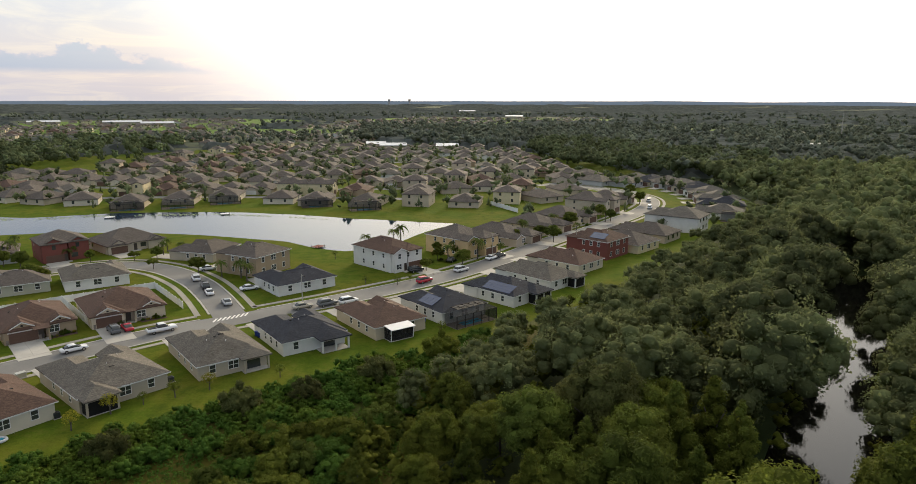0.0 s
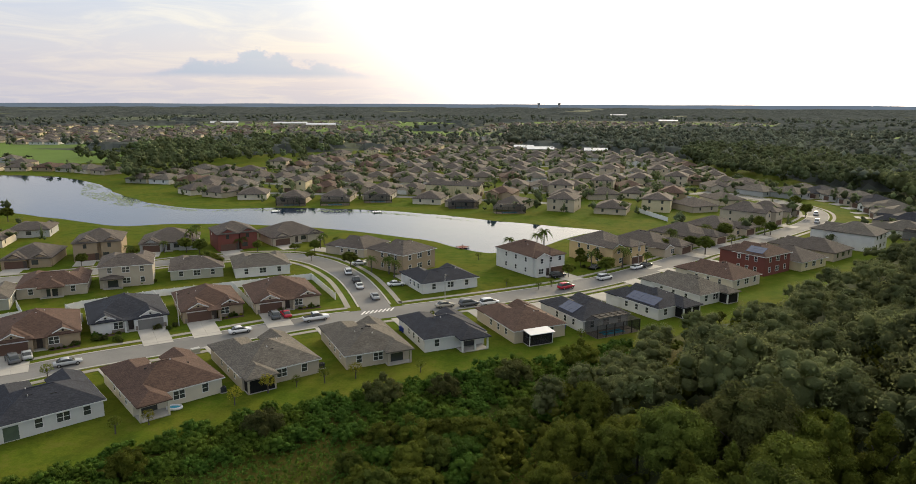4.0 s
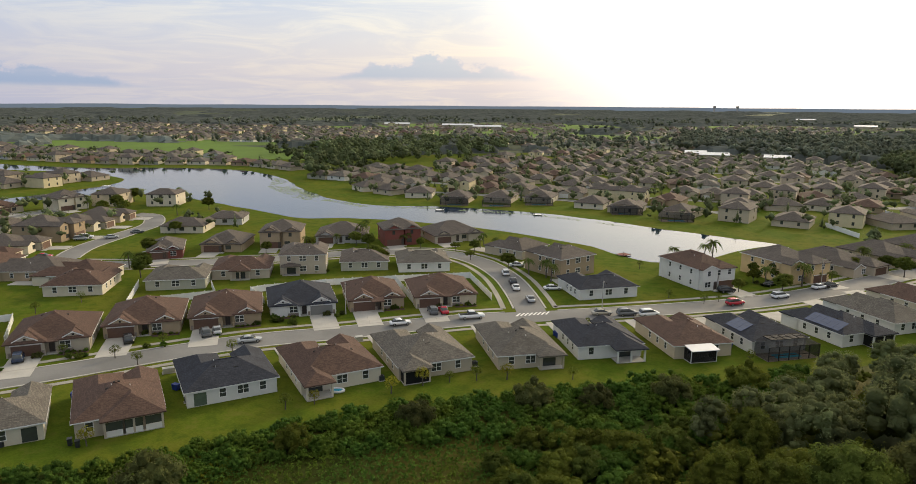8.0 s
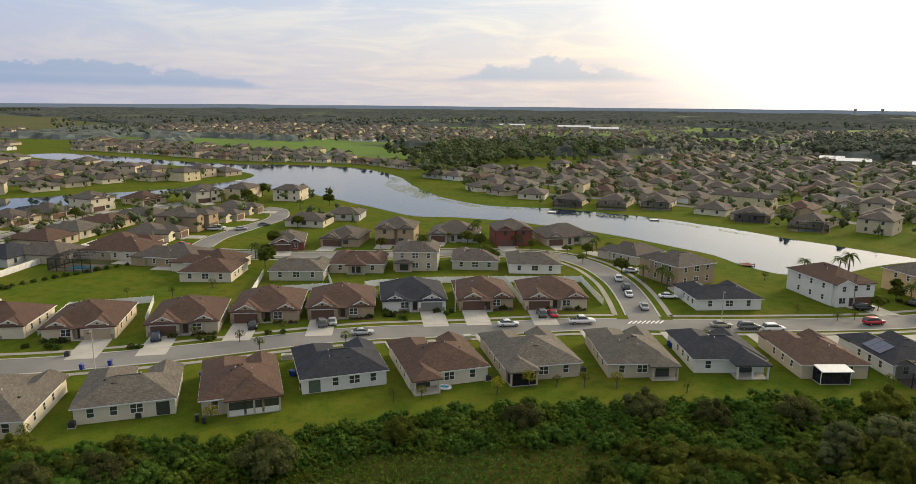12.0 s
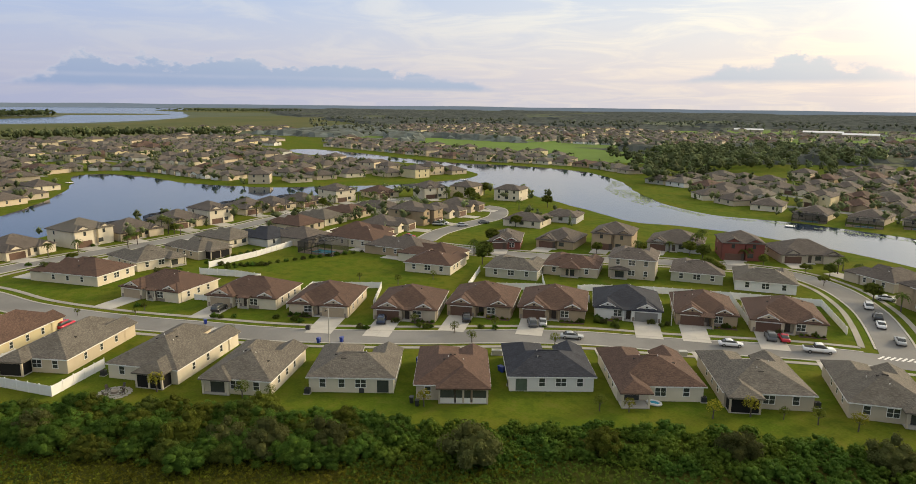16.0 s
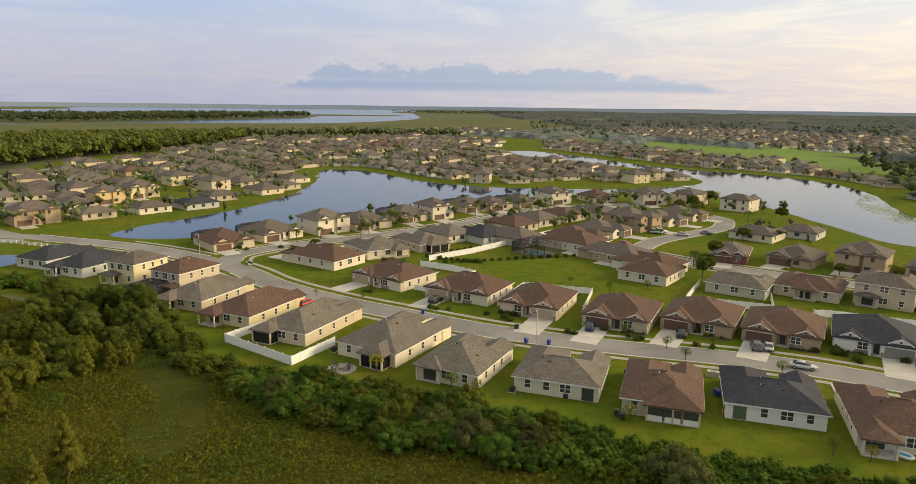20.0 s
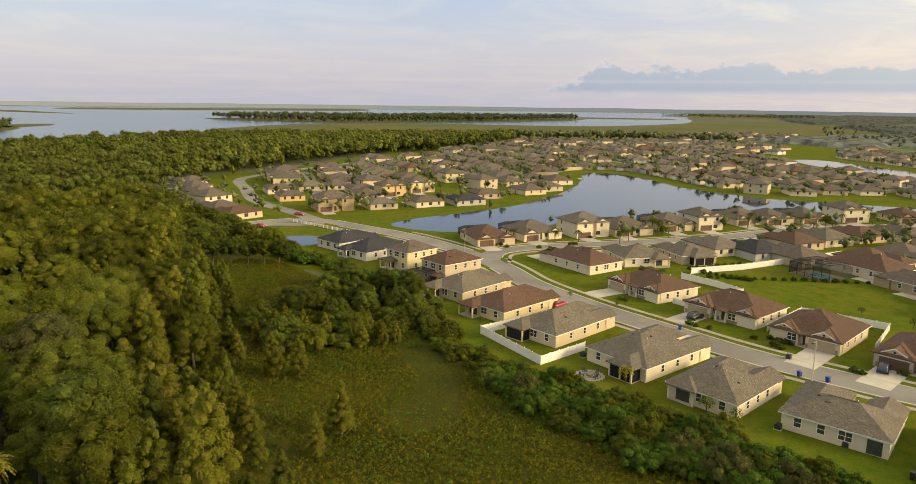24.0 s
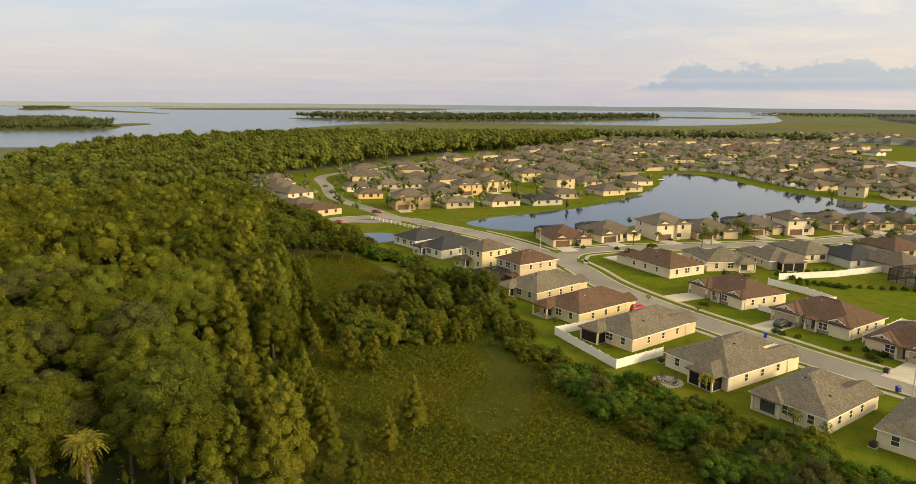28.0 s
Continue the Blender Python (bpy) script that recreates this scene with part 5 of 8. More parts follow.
def block(region, heading, pitch, first, last, step=17.0, limit=400, tarmac=True, keep=0.86):
    """Streets of houses side by side over a region of the plan."""
    h = radians(heading)
    u, v = Vector((math.cos(h), math.sin(h))), Vector((-math.sin(h), math.cos(h)))
    cx, cy = sum(p[0] for p in region) / len(region), sum(p[1] for p in region) / len(region)
    k = 0
    while first + k * pitch < last:
        b = first + k * pitch
        k += 1
        run = []
        shift = far_rnd.uniform(0, step)
        for i in range(-45, 46):
            a = i * step + shift
            wave = 13 * math.sin(a / 75 + 2.1 * k)
            c = Vector((cx, cy)) + u * a + v * (b + wave)
            if not inside(c.x, c.y, region):
                continue
            run.append(c)
            for s in (-1, 1):
                q = c + v * s * (15.5 + far_rnd.uniform(-1.5, 2.5)) + u * far_rnd.uniform(-2, 2)
                if inside(q.x, q.y, region) and FAR_COUNT[0] < limit and far_rnd.random() < keep:
                    bend = math.degrees(math.atan(13 / 75 * math.cos(a / 75 + 2.1 * k)))
                    place_far(q.x, q.y, heading + bend + (0 if s < 0 else 180) + (90 if far_rnd.random() < 0.06 else 0))
        if tarmac and len(run) > 3:
            runs = [Vector((q.x, q.y, 0)) for q in run if not inside(q.x, q.y, SHORE)]
            segs, cur = [], [runs[0]] if runs else []
            for a_, b_ in zip(runs, runs[1:]):
                if (b_ - a_).length > step * 1.6:
                    segs.append(cur)
                    cur = []
                cur.append(b_)
            for s_ in segs + [cur]:
                if len(s_) > 2:
                    tagged(part("road", ribbon(s_, 3.4, 0.06), ASPHALT), "pale asphalt street between far houses", "road", kind="structure")


def along(pts, step, turn, offset=0.0, gap=14.0):
    """Houses in a line along a shore or street; turn: where the fronts look, from the line's heading."""
    line = curve_points(pts, 1.0)
    run = 0.0
    for a, b in zip(line, line[1:]):
        run += (b - a).length
        if run >= step:
            run = 0.0
            t = (b - a).normalized()
            place_far(b.x - t.y * offset, b.y + t.x * offset, math.degrees(math.atan2(t.y, t.x)) + turn, gap=gap)


# the shore across the lake
place_far(-168.8, 304.0, 20, 8)
place_far(-144.0, 297.2, 10, 6)
place_far(-125.7, 307.7, 6, 0)
place_far(-108.5, 317.6, 2, 8)
place_far(-80.7, 310.3, -2, 8)
place_far(-63.7, 304.7, -5, 0)
place_far(-40.2, 302.4, -8, 6)
place_far(-17.6, 302.3, -10, 3)
place_far(3.4, 300.8, -12, 6)
place_far(-17.4, 291.4, 0, 3)
place_far(2.9, 289.9, -4, 6)
place_far(22.7, 310.6, -10, 5)
place_far(38.9, 315.3, 30, 0)
place_far(15.3, 352.7, -6, 8)
place_far(-22.2, 354.2, 0, 3)
place_far(-1.2, 379.9, -4, 3)
place_far(33.6, 358.6, -10, 2)
place_far(18.8, 397.6, -4, 5)
place_far(49.0, 373.9, 20, 0)
place_far(54.4, 338.9, 30, 6)
place_far(40.1, 410.8, -8, 3)
place_far(77.1, 407.9, 40, 8)
place_far(63.5, 367.8, 38, 0)
place_far(77.4, 376.1, 40, 7)
place_far(89.1, 387.1, 45, 1)
place_far(91.4, 370.0, 45, 7)
place_far(-279.7, 211.0, 28, 3)
place_far(-256.5, 181.4, 28, 2)
place_far(-296.8, 197.0, 30, 8)
along([(-225, 318), (-205, 306), (-184, 300), (-170, 298)], 19.5, 0, 6)
along([(-300, 372), (-360, 386), (-410, 372), (-450, 350), (-510, 340), (-590, 334), (-680, 320)], 17, 180, -6)
for hx, hy, hr, hk in ((-378, 272, 100, 0), (-381, 257, 95, 3), (-370, 238, 95, 5), (-386, 227, 92, 6), (-395, 204, 92, 8), (-393, 183, 92, 0), (-386, 164, 85, 1), (-390, 143, 60, 3)):
    place_far(hx, hy, hr, hk)
along([(-640, 200), (-590, 196), (-540, 204), (-490, 216), (-452, 218), (-420, 244)], 16.5, 0, 0)
along([(-382, 168), (-392, 150), (-430, 128), (-470, 116), (-510, 96), (-520, 60)], 16.5, 0, 0)
for hx, hy, hr, hk in ((-367, 15, 125, 6), (-383, 25, 125, 0), (-399, 34, 120, 2), (-416, 34, 110, 8), (-428, 20, 100, 0), (-357, -43, 120, 5), (-386, -10, 125, 3), (-333, -66, 118, 8), (-404, 4, 125, 6), (-425, -2, 125, 0), (-415, -30, 118, 5), (-387, -52, 118, 3), (-398, -78, 118, 6)):
    place_far(hx, hy, hr, hk)
block([(-251, 326), (-222, 312), (-178, 305), (-104, 317), (-41, 310), (13, 322), (36, 331), (70, 334), (88, 371), (77, 443), (61, 497), (54, 609), (-89, 669), (-208, 642), (-226, 571), (-228, 468), (-251, 434), (-280, 394), (-294, 384)], 4, 50, -260, 280, 15.5, 900, keep=0.93)
block([(-400, 175), (-430, 145), (-500, 125), (-620, 60), (-860, 100), (-960, 220), (-980, 330), (-800, 330), (-660, 240), (-560, 240), (-450, 260), (-400, 255)], 25, 50, -160, 170, 15.5, 900, keep=0.96)
block([(-500, 50), (-430, 15), (-330, -60), (-330, -110), (-420, -150), (-540, -110), (-660, -60), (-760, 20), (-640, 60)], 28, 48, -120, 130, 15.5, 900, keep=0.97)
block([(-640, -45), (-700, -40), (-800, -15), (-870, 15), (-925, 75), (-905, 130), (-800, 95), (-680, 62), (-610, 40)], 24, 50, -110, 120, 15.5, 1300)
block([(-360, 392), (-460, 372), (-600, 345), (-720, 330), (-900, 420), (-600, 450), (-420, 440)], 10, 46, -40, 50, 16.0, 900)
block([(-450, 640), (-900, 560), (-1250, 700), (-1200, 950), (-800, 1000), (-480, 900)], 20, 64, -220, 240, 18.0, 1300, False)
block([(-1000, 330), (-1080, 240), (-1150, 260), (-1200, 420), (-1080, 480)], 40, 60, -100, 100, 17.0, 1300, False)
block([(-682, 708), (-372, 782), (-270, 921), (-346, 1178), (-668, 1099), (-853, 886)], 25, 70, -260, 260, 21.0, 1500, False, 0.7)
block([(-126, 1275), (274, 1265), (338, 1565), (-158, 1600)], 5, 80, -220, 220, 24.0, 1500, False, 0.55)
block([(-628, 998), (-367, 1179), (-480, 1538), (-790, 1255)], 35, 80, -220, 220, 24.0, 1500, False, 0.55)
block([(-250, 1000), (-60, 960), (80, 1050), (60, 1500), (-200, 1500)], 0, 90, -250, 250, 26.0, 1300, False)
block([(-300, 700), (-240, 662), (-170, 690), (-96, 676), (-90, 800), (-120, 960), (-250, 880), (-330, 860)], 12, 62, -150, 150, 19.0, 1700, False, 0.6)
for k, ob in enumerate(FAR):
    if ob.location.y == 700:
        ob.matrix_basis = SPOTS.pop(0)[1]
# the farthest houses, too many to pick apart, joined
mass = {}
for k, m in SPOTS:
    for o in FAR[k].children:
        if o.name.startswith("garage_door"):
            continue
        mm = m @ o.matrix_basis
        mat = o.material_slots[0].material
        vs, fs = mass.setdefault(mat.name, ([], []))
        base = len(vs)
        vs += [tuple(mm @ v.co) for v in o.data.vertices]
        fs += [tuple(i + base for i in q.vertices) for q in o.data.polygons]
estate = bpy.data.meshes.new("distant_houses")
allv, allf, allm = [], [], []
for i, (name, (vs, fs)) in enumerate(sorted(mass.items())):
    estate.materials.append(bpy.data.materials[name])
    allf += [tuple(q + len(allv) for q in f) for f in fs]
    allm += [i] * len(fs)
    allv += vs
estate.from_pydata(allv, [], allf)
estate.polygons.foreach_set("material_index", allm)
tagged(new("distant_houses", estate), "hundreds of distant stucco houses with shingle roofs", "houses", kind="stuff")


# ---- trees and plants ----
def leaf_mesh(name, centres, normals, sizes, seed, slim=0.55, extra=None):
    """Many small three-cornered leaf sprays."""
    r = np.random.default_rng(seed)
    n = len(centres)
    nrm = normals + r.normal(0, 0.5, (n, 3))
    nrm /= np.linalg.norm(nrm, axis=1)[:, None]
    a = np.cross(nrm, r.normal(0, 1, (n, 3)))
    a /= np.linalg.norm(a, axis=1)[:, None]
    b = np.cross(nrm, a)
    s = sizes[:, None]
    v = np.stack([centres - a * s - b * s * slim * 0.6, centres + a * s - b * s * slim * 0.5, centres + b * s * slim * 1.3 + a * s * r.uniform(-0.5, 0.5, (n, 1))], 1).reshape(-1, 3)
    f = np.arange(n * 3).reshape(-1, 3)
    if extra:
        ef = np.array([tuple(q) for q in extra.f]) + len(v)
        me = bpy.data.meshes.new(name)
        me.from_pydata(np.vstack([v, np.array(extra.v)]).tolist(), [], f.tolist() + [tuple(q[:3]) for q in ef.tolist()])
        me.update()
        return me
    return raw_mesh(name, v, f)


def raw_mesh(name, v, f):
    me = bpy.data.meshes.new(name)
    k = f.shape[1]
    me.vertices.add(len(v))
    me.vertices.foreach_set("co", np.asarray(v, dtype=np.float32).ravel())
    me.loops.add(len(f) * k)
    me.loops.foreach_set("vertex_index", np.asarray(f, dtype=np.int32).ravel())
    me.polygons.add(len(f))
    me.polygons.foreach_set("loop_start", np.arange(0, len(f) * k, k, dtype=np.int32))
    me.update(calc_edges=True)
    return me


def puffs(kind, h, seed):
    """Ellipsoid lobes of a crown: rows of centre and radii; the first rows are the heart of the crown."""
    r = np.random.default_rng(seed)
    rows = []
    if kind in ("round", "spread"):
        wide, deep, mid, count = (0.34, 0.36, 0.60, 34) if kind == "round" else (0.44, 0.22, 0.68, 32)
        wide, deep = wide * r.uniform(0.9, 1.12), deep * r.uniform(0.92, 1.08)
        lean = r.uniform(-0.07, 0.07, 2) * h
        rows.append((lean[0] * 0.5, lean[1] * 0.5, h * mid, h * wide * 0.72, h * wide * 0.72, h * deep * 0.80))
        for k in range(count):
            up_ = 1 - 1.42 * (k + 0.5) / count
            a = k * 2.39996 + r.uniform(-0.35, 0.35)
            flat_ = math.sqrt(max(0.0, 1 - up_ * up_))
            q = r.uniform(0.66, 0.90)
            size = h * r.uniform(0.075, 0.140)
            rows.append((h * wide * q * flat_ * math.cos(a) + lean[0] * (0.5 + up_ / 2), h * wide * q * flat_ * math.sin(a) + lean[1] * (0.5 + up_ / 2), h * (mid + deep * q * up_),
                         size, size, size * r.uniform(0.65, 0.95)))
    elif kind == "cone":
        rows.append((0, 0, h * 0.46, h * 0.10, h * 0.10, h * 0.34))
        for k in range(30):
            t = k / 29
            a = k * 2.39996 + r.uniform(-0.3, 0.3)
            q = (1 - t) ** 0.75 * 0.20 * h * r.uniform(0.65, 1.15) * min(1.0, 0.55 + 3 * t)
            size = h * (0.095 - 0.055 * t) * r.uniform(0.75, 1.25)
            rows.append((q * math.cos(a), q * math.sin(a), h * (0.15 + 0.80 * t), size, size, size * r.uniform(0.8, 1.25)))
    else:
        rows.append((0, 0, h * 0.30, h * 0.45, h * 0.45, h * 0.34))
        for k in range(18):
            up_ = 1 - 1.05 * (k + 0.5) / 18
            a = k * 2.39996 + r.uniform(-0.4, 0.4)
            q = r.uniform(0.6, 1.0)
            size = h * r.uniform(0.12, 0.24)
            rows.append((0.62 * h * q * math.sqrt(1 - up_ * up_) * math.cos(a), 0.62 * h * q * math.sqrt(1 - up_ * up_) * math.sin(a), h * (0.22 + 0.56 * q * up_), size, size, size * r.uniform(0.65, 1.1)))
    return np.array(rows)


def crown(kind, h, seed, n, size):
    """Places, outward ways and sizes of the leaf sprays that clothe the lobes."""
    r = np.random.default_rng(seed + 100)
    rows = puffs(kind, h, seed)[1:]
    wgt = rows[:, 3] ** 2
    pick = r.choice(len(rows), n, p=wgt / wgt.sum())
    heart = np.array([0.0, 0.0, rows[:, 2].min() * 0.6 + rows[:, 2].max() * 0.4])
    outward = rows[:, :3] - heart
    outward /= np.linalg.norm(outward, axis=1)[:, None] + 1e-6
    d = r.normal(0, 1, (n, 3)) + outward[pick] * 0.9
    d[:, 2] = np.where(d[:, 2] < -0.5, -d[:, 2], d[:, 2])
    d /= np.linalg.norm(d, axis=1)[:, None]
    rad = (0.90 + np.abs(r.normal(0, 0.15, n)))[:, None]
    c = rows[pick, :3] + d * rows[pick, 3:] * rad
    d[:, 2] += 0.35
    return c, d, size * r.uniform(0.55, 1.4, n)


def core_mesh(kind, h, seed, lobes=40, n_=6, rings=3, k=0.88):
    """The leafy body of the crown: lumpy lobes that stop the light."""
    g = Geo()
    r = random.Random(seed)
    rows = puffs(kind, h, seed)
    for x, y, z, a, b, c in rows[np.argsort(-rows[:, 3])[:lobes]]:
        vs = [(x, y, z + c * k)]
        for j in range(1, rings):
            e = math.pi * j / rings
            for i in range(n_):
                t = (i + 0.5 * (j % 2)) * 2 * math.pi / n_
                q = k * r.uniform(0.80, 1.14)
                vs.append((x + a * q * math.sin(e) * math.cos(t), y + b * q * math.sin(e) * math.sin(t), z + c * q * math.cos(e)))
        vs.append((x, y, z - c * k))
        last = len(vs) - 1
        fs = [(0, 1 + i, 1 + (i + 1) % n_) for i in range(n_)]
        for j in range(rings - 2):
            p, q = 1 + j * n_, 1 + (j + 1) * n_
            for i in range(n_):
                i2 = (i + 1) % n_
                fs += [(p + i, q + i, q + i2), (p + i, q + i2, p + i2)]
        fs += [(last, last - n_ + (i + 1) % n_, last - n_ + i) for i in range(n_)]
        g.add(vs, fs)
    return g


def trunk_shape(kind, h, seed):
    g = Geo()
    r0 = h * 0.022 + 0.05
    g.tube(0, 0, -0.1, h * 0.55, r0, r0 * 0.55, 7, 0.02 * h, 0.0)
    rnd = random.Random(seed)
    for k in range(5):
        a = k * 2.4 + rnd.random()
        q = h * (0.1 if kind == "cone" else 0.24)
        z = h * rnd.uniform(0.3, 0.5)
        g.tube(0.012 * h, 0, z, z + h * 0.22, r0 * 0.45, r0 * 0.18, 5, q * math.cos(a), q * math.sin(a))
    return g


TREES = {}


def tree_model(key, kind, h, seed, n, size):
    c, d, s = crown(kind, h, seed, n, size)
    core = core_mesh(kind, h, seed, 6, 5, 3, 0.4) if key[0] == "young" else core_mesh(kind, h, seed)
    me = leaf_mesh("crown", c, d, s, seed, extra=core)
    TREES[key] = (kind, h, trunk_shape(kind, h, seed).mesh("trunk"), me)


for i in range(6):
    tree_model(("round", i), "round", 11.0, 10 + i, 6200, 0.14)
for i in range(4):
    tree_model(("cone", i), "cone", 11.0, 30 + i, 5200, 0.125)
for i in range(3):
    tree_model(("spread", i), "spread", 10.0, 50 + i, 6000, 0.14)
for i in range(4):
    tree_model(("bush", i), "bush", 3.4, 70 + i, 1500, 0.105)
    tree_model(("clip", i), "bush", 3.4, 75 + i, 600, 0.16)
for i in range(2):
    tree_model(("young", i), "round", 3.2, 90 + i, 620, 0.09)

TREE_WORDS = {"round": "rounded olive-green hardwood tree with a full crown", "cone": "pointed feathery green cypress tree", "spread": "spreading dull-green oak with a broken crown",
              "bush": "dense dark green shrub at the marsh edge", "clip": "clipped green bush", "young": "slender young garden tree on the lawn"}


def tree(key, x, y, scale, turn, leaf, name="tree", label="", group="woodland trees", squash=1.0):
    kind, h, trunk, leaves = TREES[key]
    m = pose(x, y, 0.0, 0, 0, turn) @ Matrix.Diagonal((scale, scale, scale * squash, 1))
    words = label or TREE_WORDS[key[0]]
    if kind == "bush":
        return tagged(part(name, leaves, leaf, at=m), words, "shrub", group)
    top = thing(name, m, words, "tree", group)
    part("trunk", trunk, BARK, top)
    part("crown", leaves, leaf, top)
    return top


def scatter(poly, gap, seed, jitter=0.42):
    r = random.Random(seed)
    xs, ys = [p[0] for p in poly], [p[1] for p in poly]
    out = []
    y = min(ys)
    row = 0
    while y < max(ys):
        x = min(xs) + (gap / 2 if row % 2 else 0)
        while x < max(xs):
            a, b = x + r.uniform(-jitter, jitter) * gap, y + r.uniform(-jitter, jitter) * gap
            if inside(a, b, poly):
                out.append((a, b))
            x += gap
        y += gap * 0.87
        row += 1
    return out


def wood_mesh(name, spots, size, seed, n, leaf, label, detail=1.0, lift=None, kinds=("round", "spread", "round", "cone", "round")):
    """Many crowns farther off, joined into one mass of leaf sprays over dark cores."""
    r = np.random.default_rng(seed)
    cs, ds, ss, cv, cf = [], [], [], [], []
    base = 0
    for k, (x, y) in enumerate(spots):
        kind = kinds[k % len(kinds)]
        h = size * r.uniform(0.75, 1.25) * (lift(x, y) if lift else 1.0)
        sd = k % 7
        c, d, s = cached(("far", kind, sd, n), lambda: crown(kind, 1.0, sd, n, 0.021 / detail))
        a = r.uniform(0, 6.28)
        m = np.array([[math.cos(a), -math.sin(a), 0], [math.sin(a), math.cos(a), 0], [0, 0, 1]]) * h
        off = np.array([x, y, 0])
        cs.append(c @ m.T + off)
        ds.append(d)
        ss.append(s * h)
        g = cached(("core", kind, sd, n), lambda: core_mesh(kind, 1.0, sd, 20 if n > 240 else 9 if n > 90 else 5 if n > 50 else 3, 5, 3 if n > 60 else 2, 0.78 if n > 240 else 0.88 if n > 90 else 1.0))
        cv.append(np.array(g.v) @ m.T + off)
        cf.append(np.array(g.f) + base)
        base += len(g.v)
    ob = part(name, leaf_mesh(name, np.concatenate(cs), np.concatenate(ds), np.concatenate(ss), seed, 0.7), leaf)
    tagged(ob, label, "woodland", kind="stuff")
    me = raw_mesh("inner_crowns", np.concatenate(cv), np.concatenate(cf))
    part("inner_crowns", me, leaf, ob)
    return ob


CREEK_PTS = curve_points(CREEK_LINE, 3)


def on_creek(x, y):
    return any((x - q.x) ** 2 + (y - q.y) ** 2 < 5.3 ** 2 for q in CREEK_PTS) or (x - 19) ** 2 + (y - 90) ** 2 < 30


wood_rnd = random.Random(11)
near_r, far_r = [], []
for x, y in scatter(FOREST_R, 7.4, 3):
    if on_creek(x, y):
        continue
    (near_r if math.hypot(x, y) < 150 else far_r).append((x, y))
near_r.sort(key=lambda q: math.hypot(*q))
EDGE_R = curve_points(FOREST_R[:11], 4)


def rise(x, y):
    """Trees stand lower towards the gardens."""
    q = min(math.hypot(x - e.x, y - e.y) for e in EDGE_R)
    bank = min(math.hypot(x - e.x, y - e.y) for e in CREEK_PTS)
    return (0.42 + 0.58 * min(1.0, q / 26)) * (1.12 if bank < 13 else 1.0)


for i, (x, y) in enumerate(near_r[:85]):
    kind = wood_rnd.choices(("round", "cone", "spread"), (6, 4, 1))[0]
    tree((kind, wood_rnd.randrange(3)), x, y, wood_rnd.uniform(0.85, 1.35) * rise(x, y), wood_rnd.uniform(0, 360), LEAF[wood_rnd.choices((0, 1, 2, 3), (3, 2, 6, 1))[0]])
mid_r = near_r[85:] + [q for q in far_r if math.hypot(*q) < 240]
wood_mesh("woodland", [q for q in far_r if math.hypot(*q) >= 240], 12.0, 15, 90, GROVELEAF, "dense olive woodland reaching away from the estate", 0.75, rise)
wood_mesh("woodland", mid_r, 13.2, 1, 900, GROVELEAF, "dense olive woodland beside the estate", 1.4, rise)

SABAL = (-64.6, -51.5)


def by_palm(x, y):
    """The gap in the wood in which the tall sabal palm stands."""
    t = max(0.0, min(1.0, 1 - ((x - SABAL[0]) * 0.76 + (y - SABAL[1]) * 0.65) / 16))
    return math.hypot(x - SABAL[0] - 12.2 * (1 - t), y - SABAL[1] - 10.4 * (1 - t)) < 5.2


near_l, far_l = [], []
for x, y in scatter(FOREST_L, 7.9, 4):
    dist = math.hypot(x, y)
    if by_palm(x, y):
        continue
    (near_l if dist < 190 else far_l).append((x, y))
EDGE_L = curve_points(FOREST_L[:10], 4)


def edge_l(x, y):
    return min(math.hypot(x - e.x, y - e.y) for e in EDGE_L)


near_l.sort(key=lambda q: math.hypot(*q))
for i, (x, y) in enumerate(near_l[:115]):
    kind = "cone" if edge_l(x, y) < 14 and wood_rnd.random() < 0.75 else wood_rnd.choices(("round", "cone", "spread"), (7, 1, 2))[0]
    tree((kind, wood_rnd.randrange(3)), x, y, wood_rnd.uniform(0.85, 1.4), wood_rnd.uniform(0, 360), CYPRESS if kind == "cone" and i % 2 else LEAF[wood_rnd.choices((0, 1, 2, 3), (5, 1, 5, 1))[0]])
wood_mesh("woodland", near_l[115:] + [q for q in far_l if math.hypot(*q) < 300], 14.0, 2, 1500, FARLEAF, "dense olive woodland reaching to the wide lake", 1.3)

wood_mesh("woodland", [q for q in far_l if math.hypot(*q) >= 300][::2], 13.5, 16, 260, WESTLEAF, "dense woodland before the wide lake", 0.85)

behind = [q for q in scatter([(-396, -205), (-438, -193), (-521, -152), (-616, -114), (-704, -46), (-783, 14), (-909, 15), (-803, -192), (-577, -282)], 10.0, 52) if not any((q[0] - a) ** 2 + (q[1] - c) ** 2 < 200 for a, c, _ in TAKEN) and not any((q[0] - e.x) ** 2 + (q[1] - e.y) ** 2 < 90 for e in ROADPTS)]
wood_mesh("woodland", behind, 14.0, 53, 100, WESTLEAF, "tall wood behind the western houses", 0.7)

rim = [q for q in scatter([(-373, -184), (-399, -174), (-442, -167), (-523, -150), (-625, -113), (-693, -54), (-749, -58), (-606, -174), (-526, -219), (-456, -225)], 8.0, 54) if not any((q[0] - a) ** 2 + (q[1] - c) ** 2 < 150 for a, c, _ in TAKEN) and not any((q[0] - e.x) ** 2 + (q[1] - e.y) ** 2 < 70 for e in ROADPTS)]
wood_mesh("woodland", rim, 10.5, 55, 100, WESTLEAF, "edge of the wood behind the western gardens", 0.7)

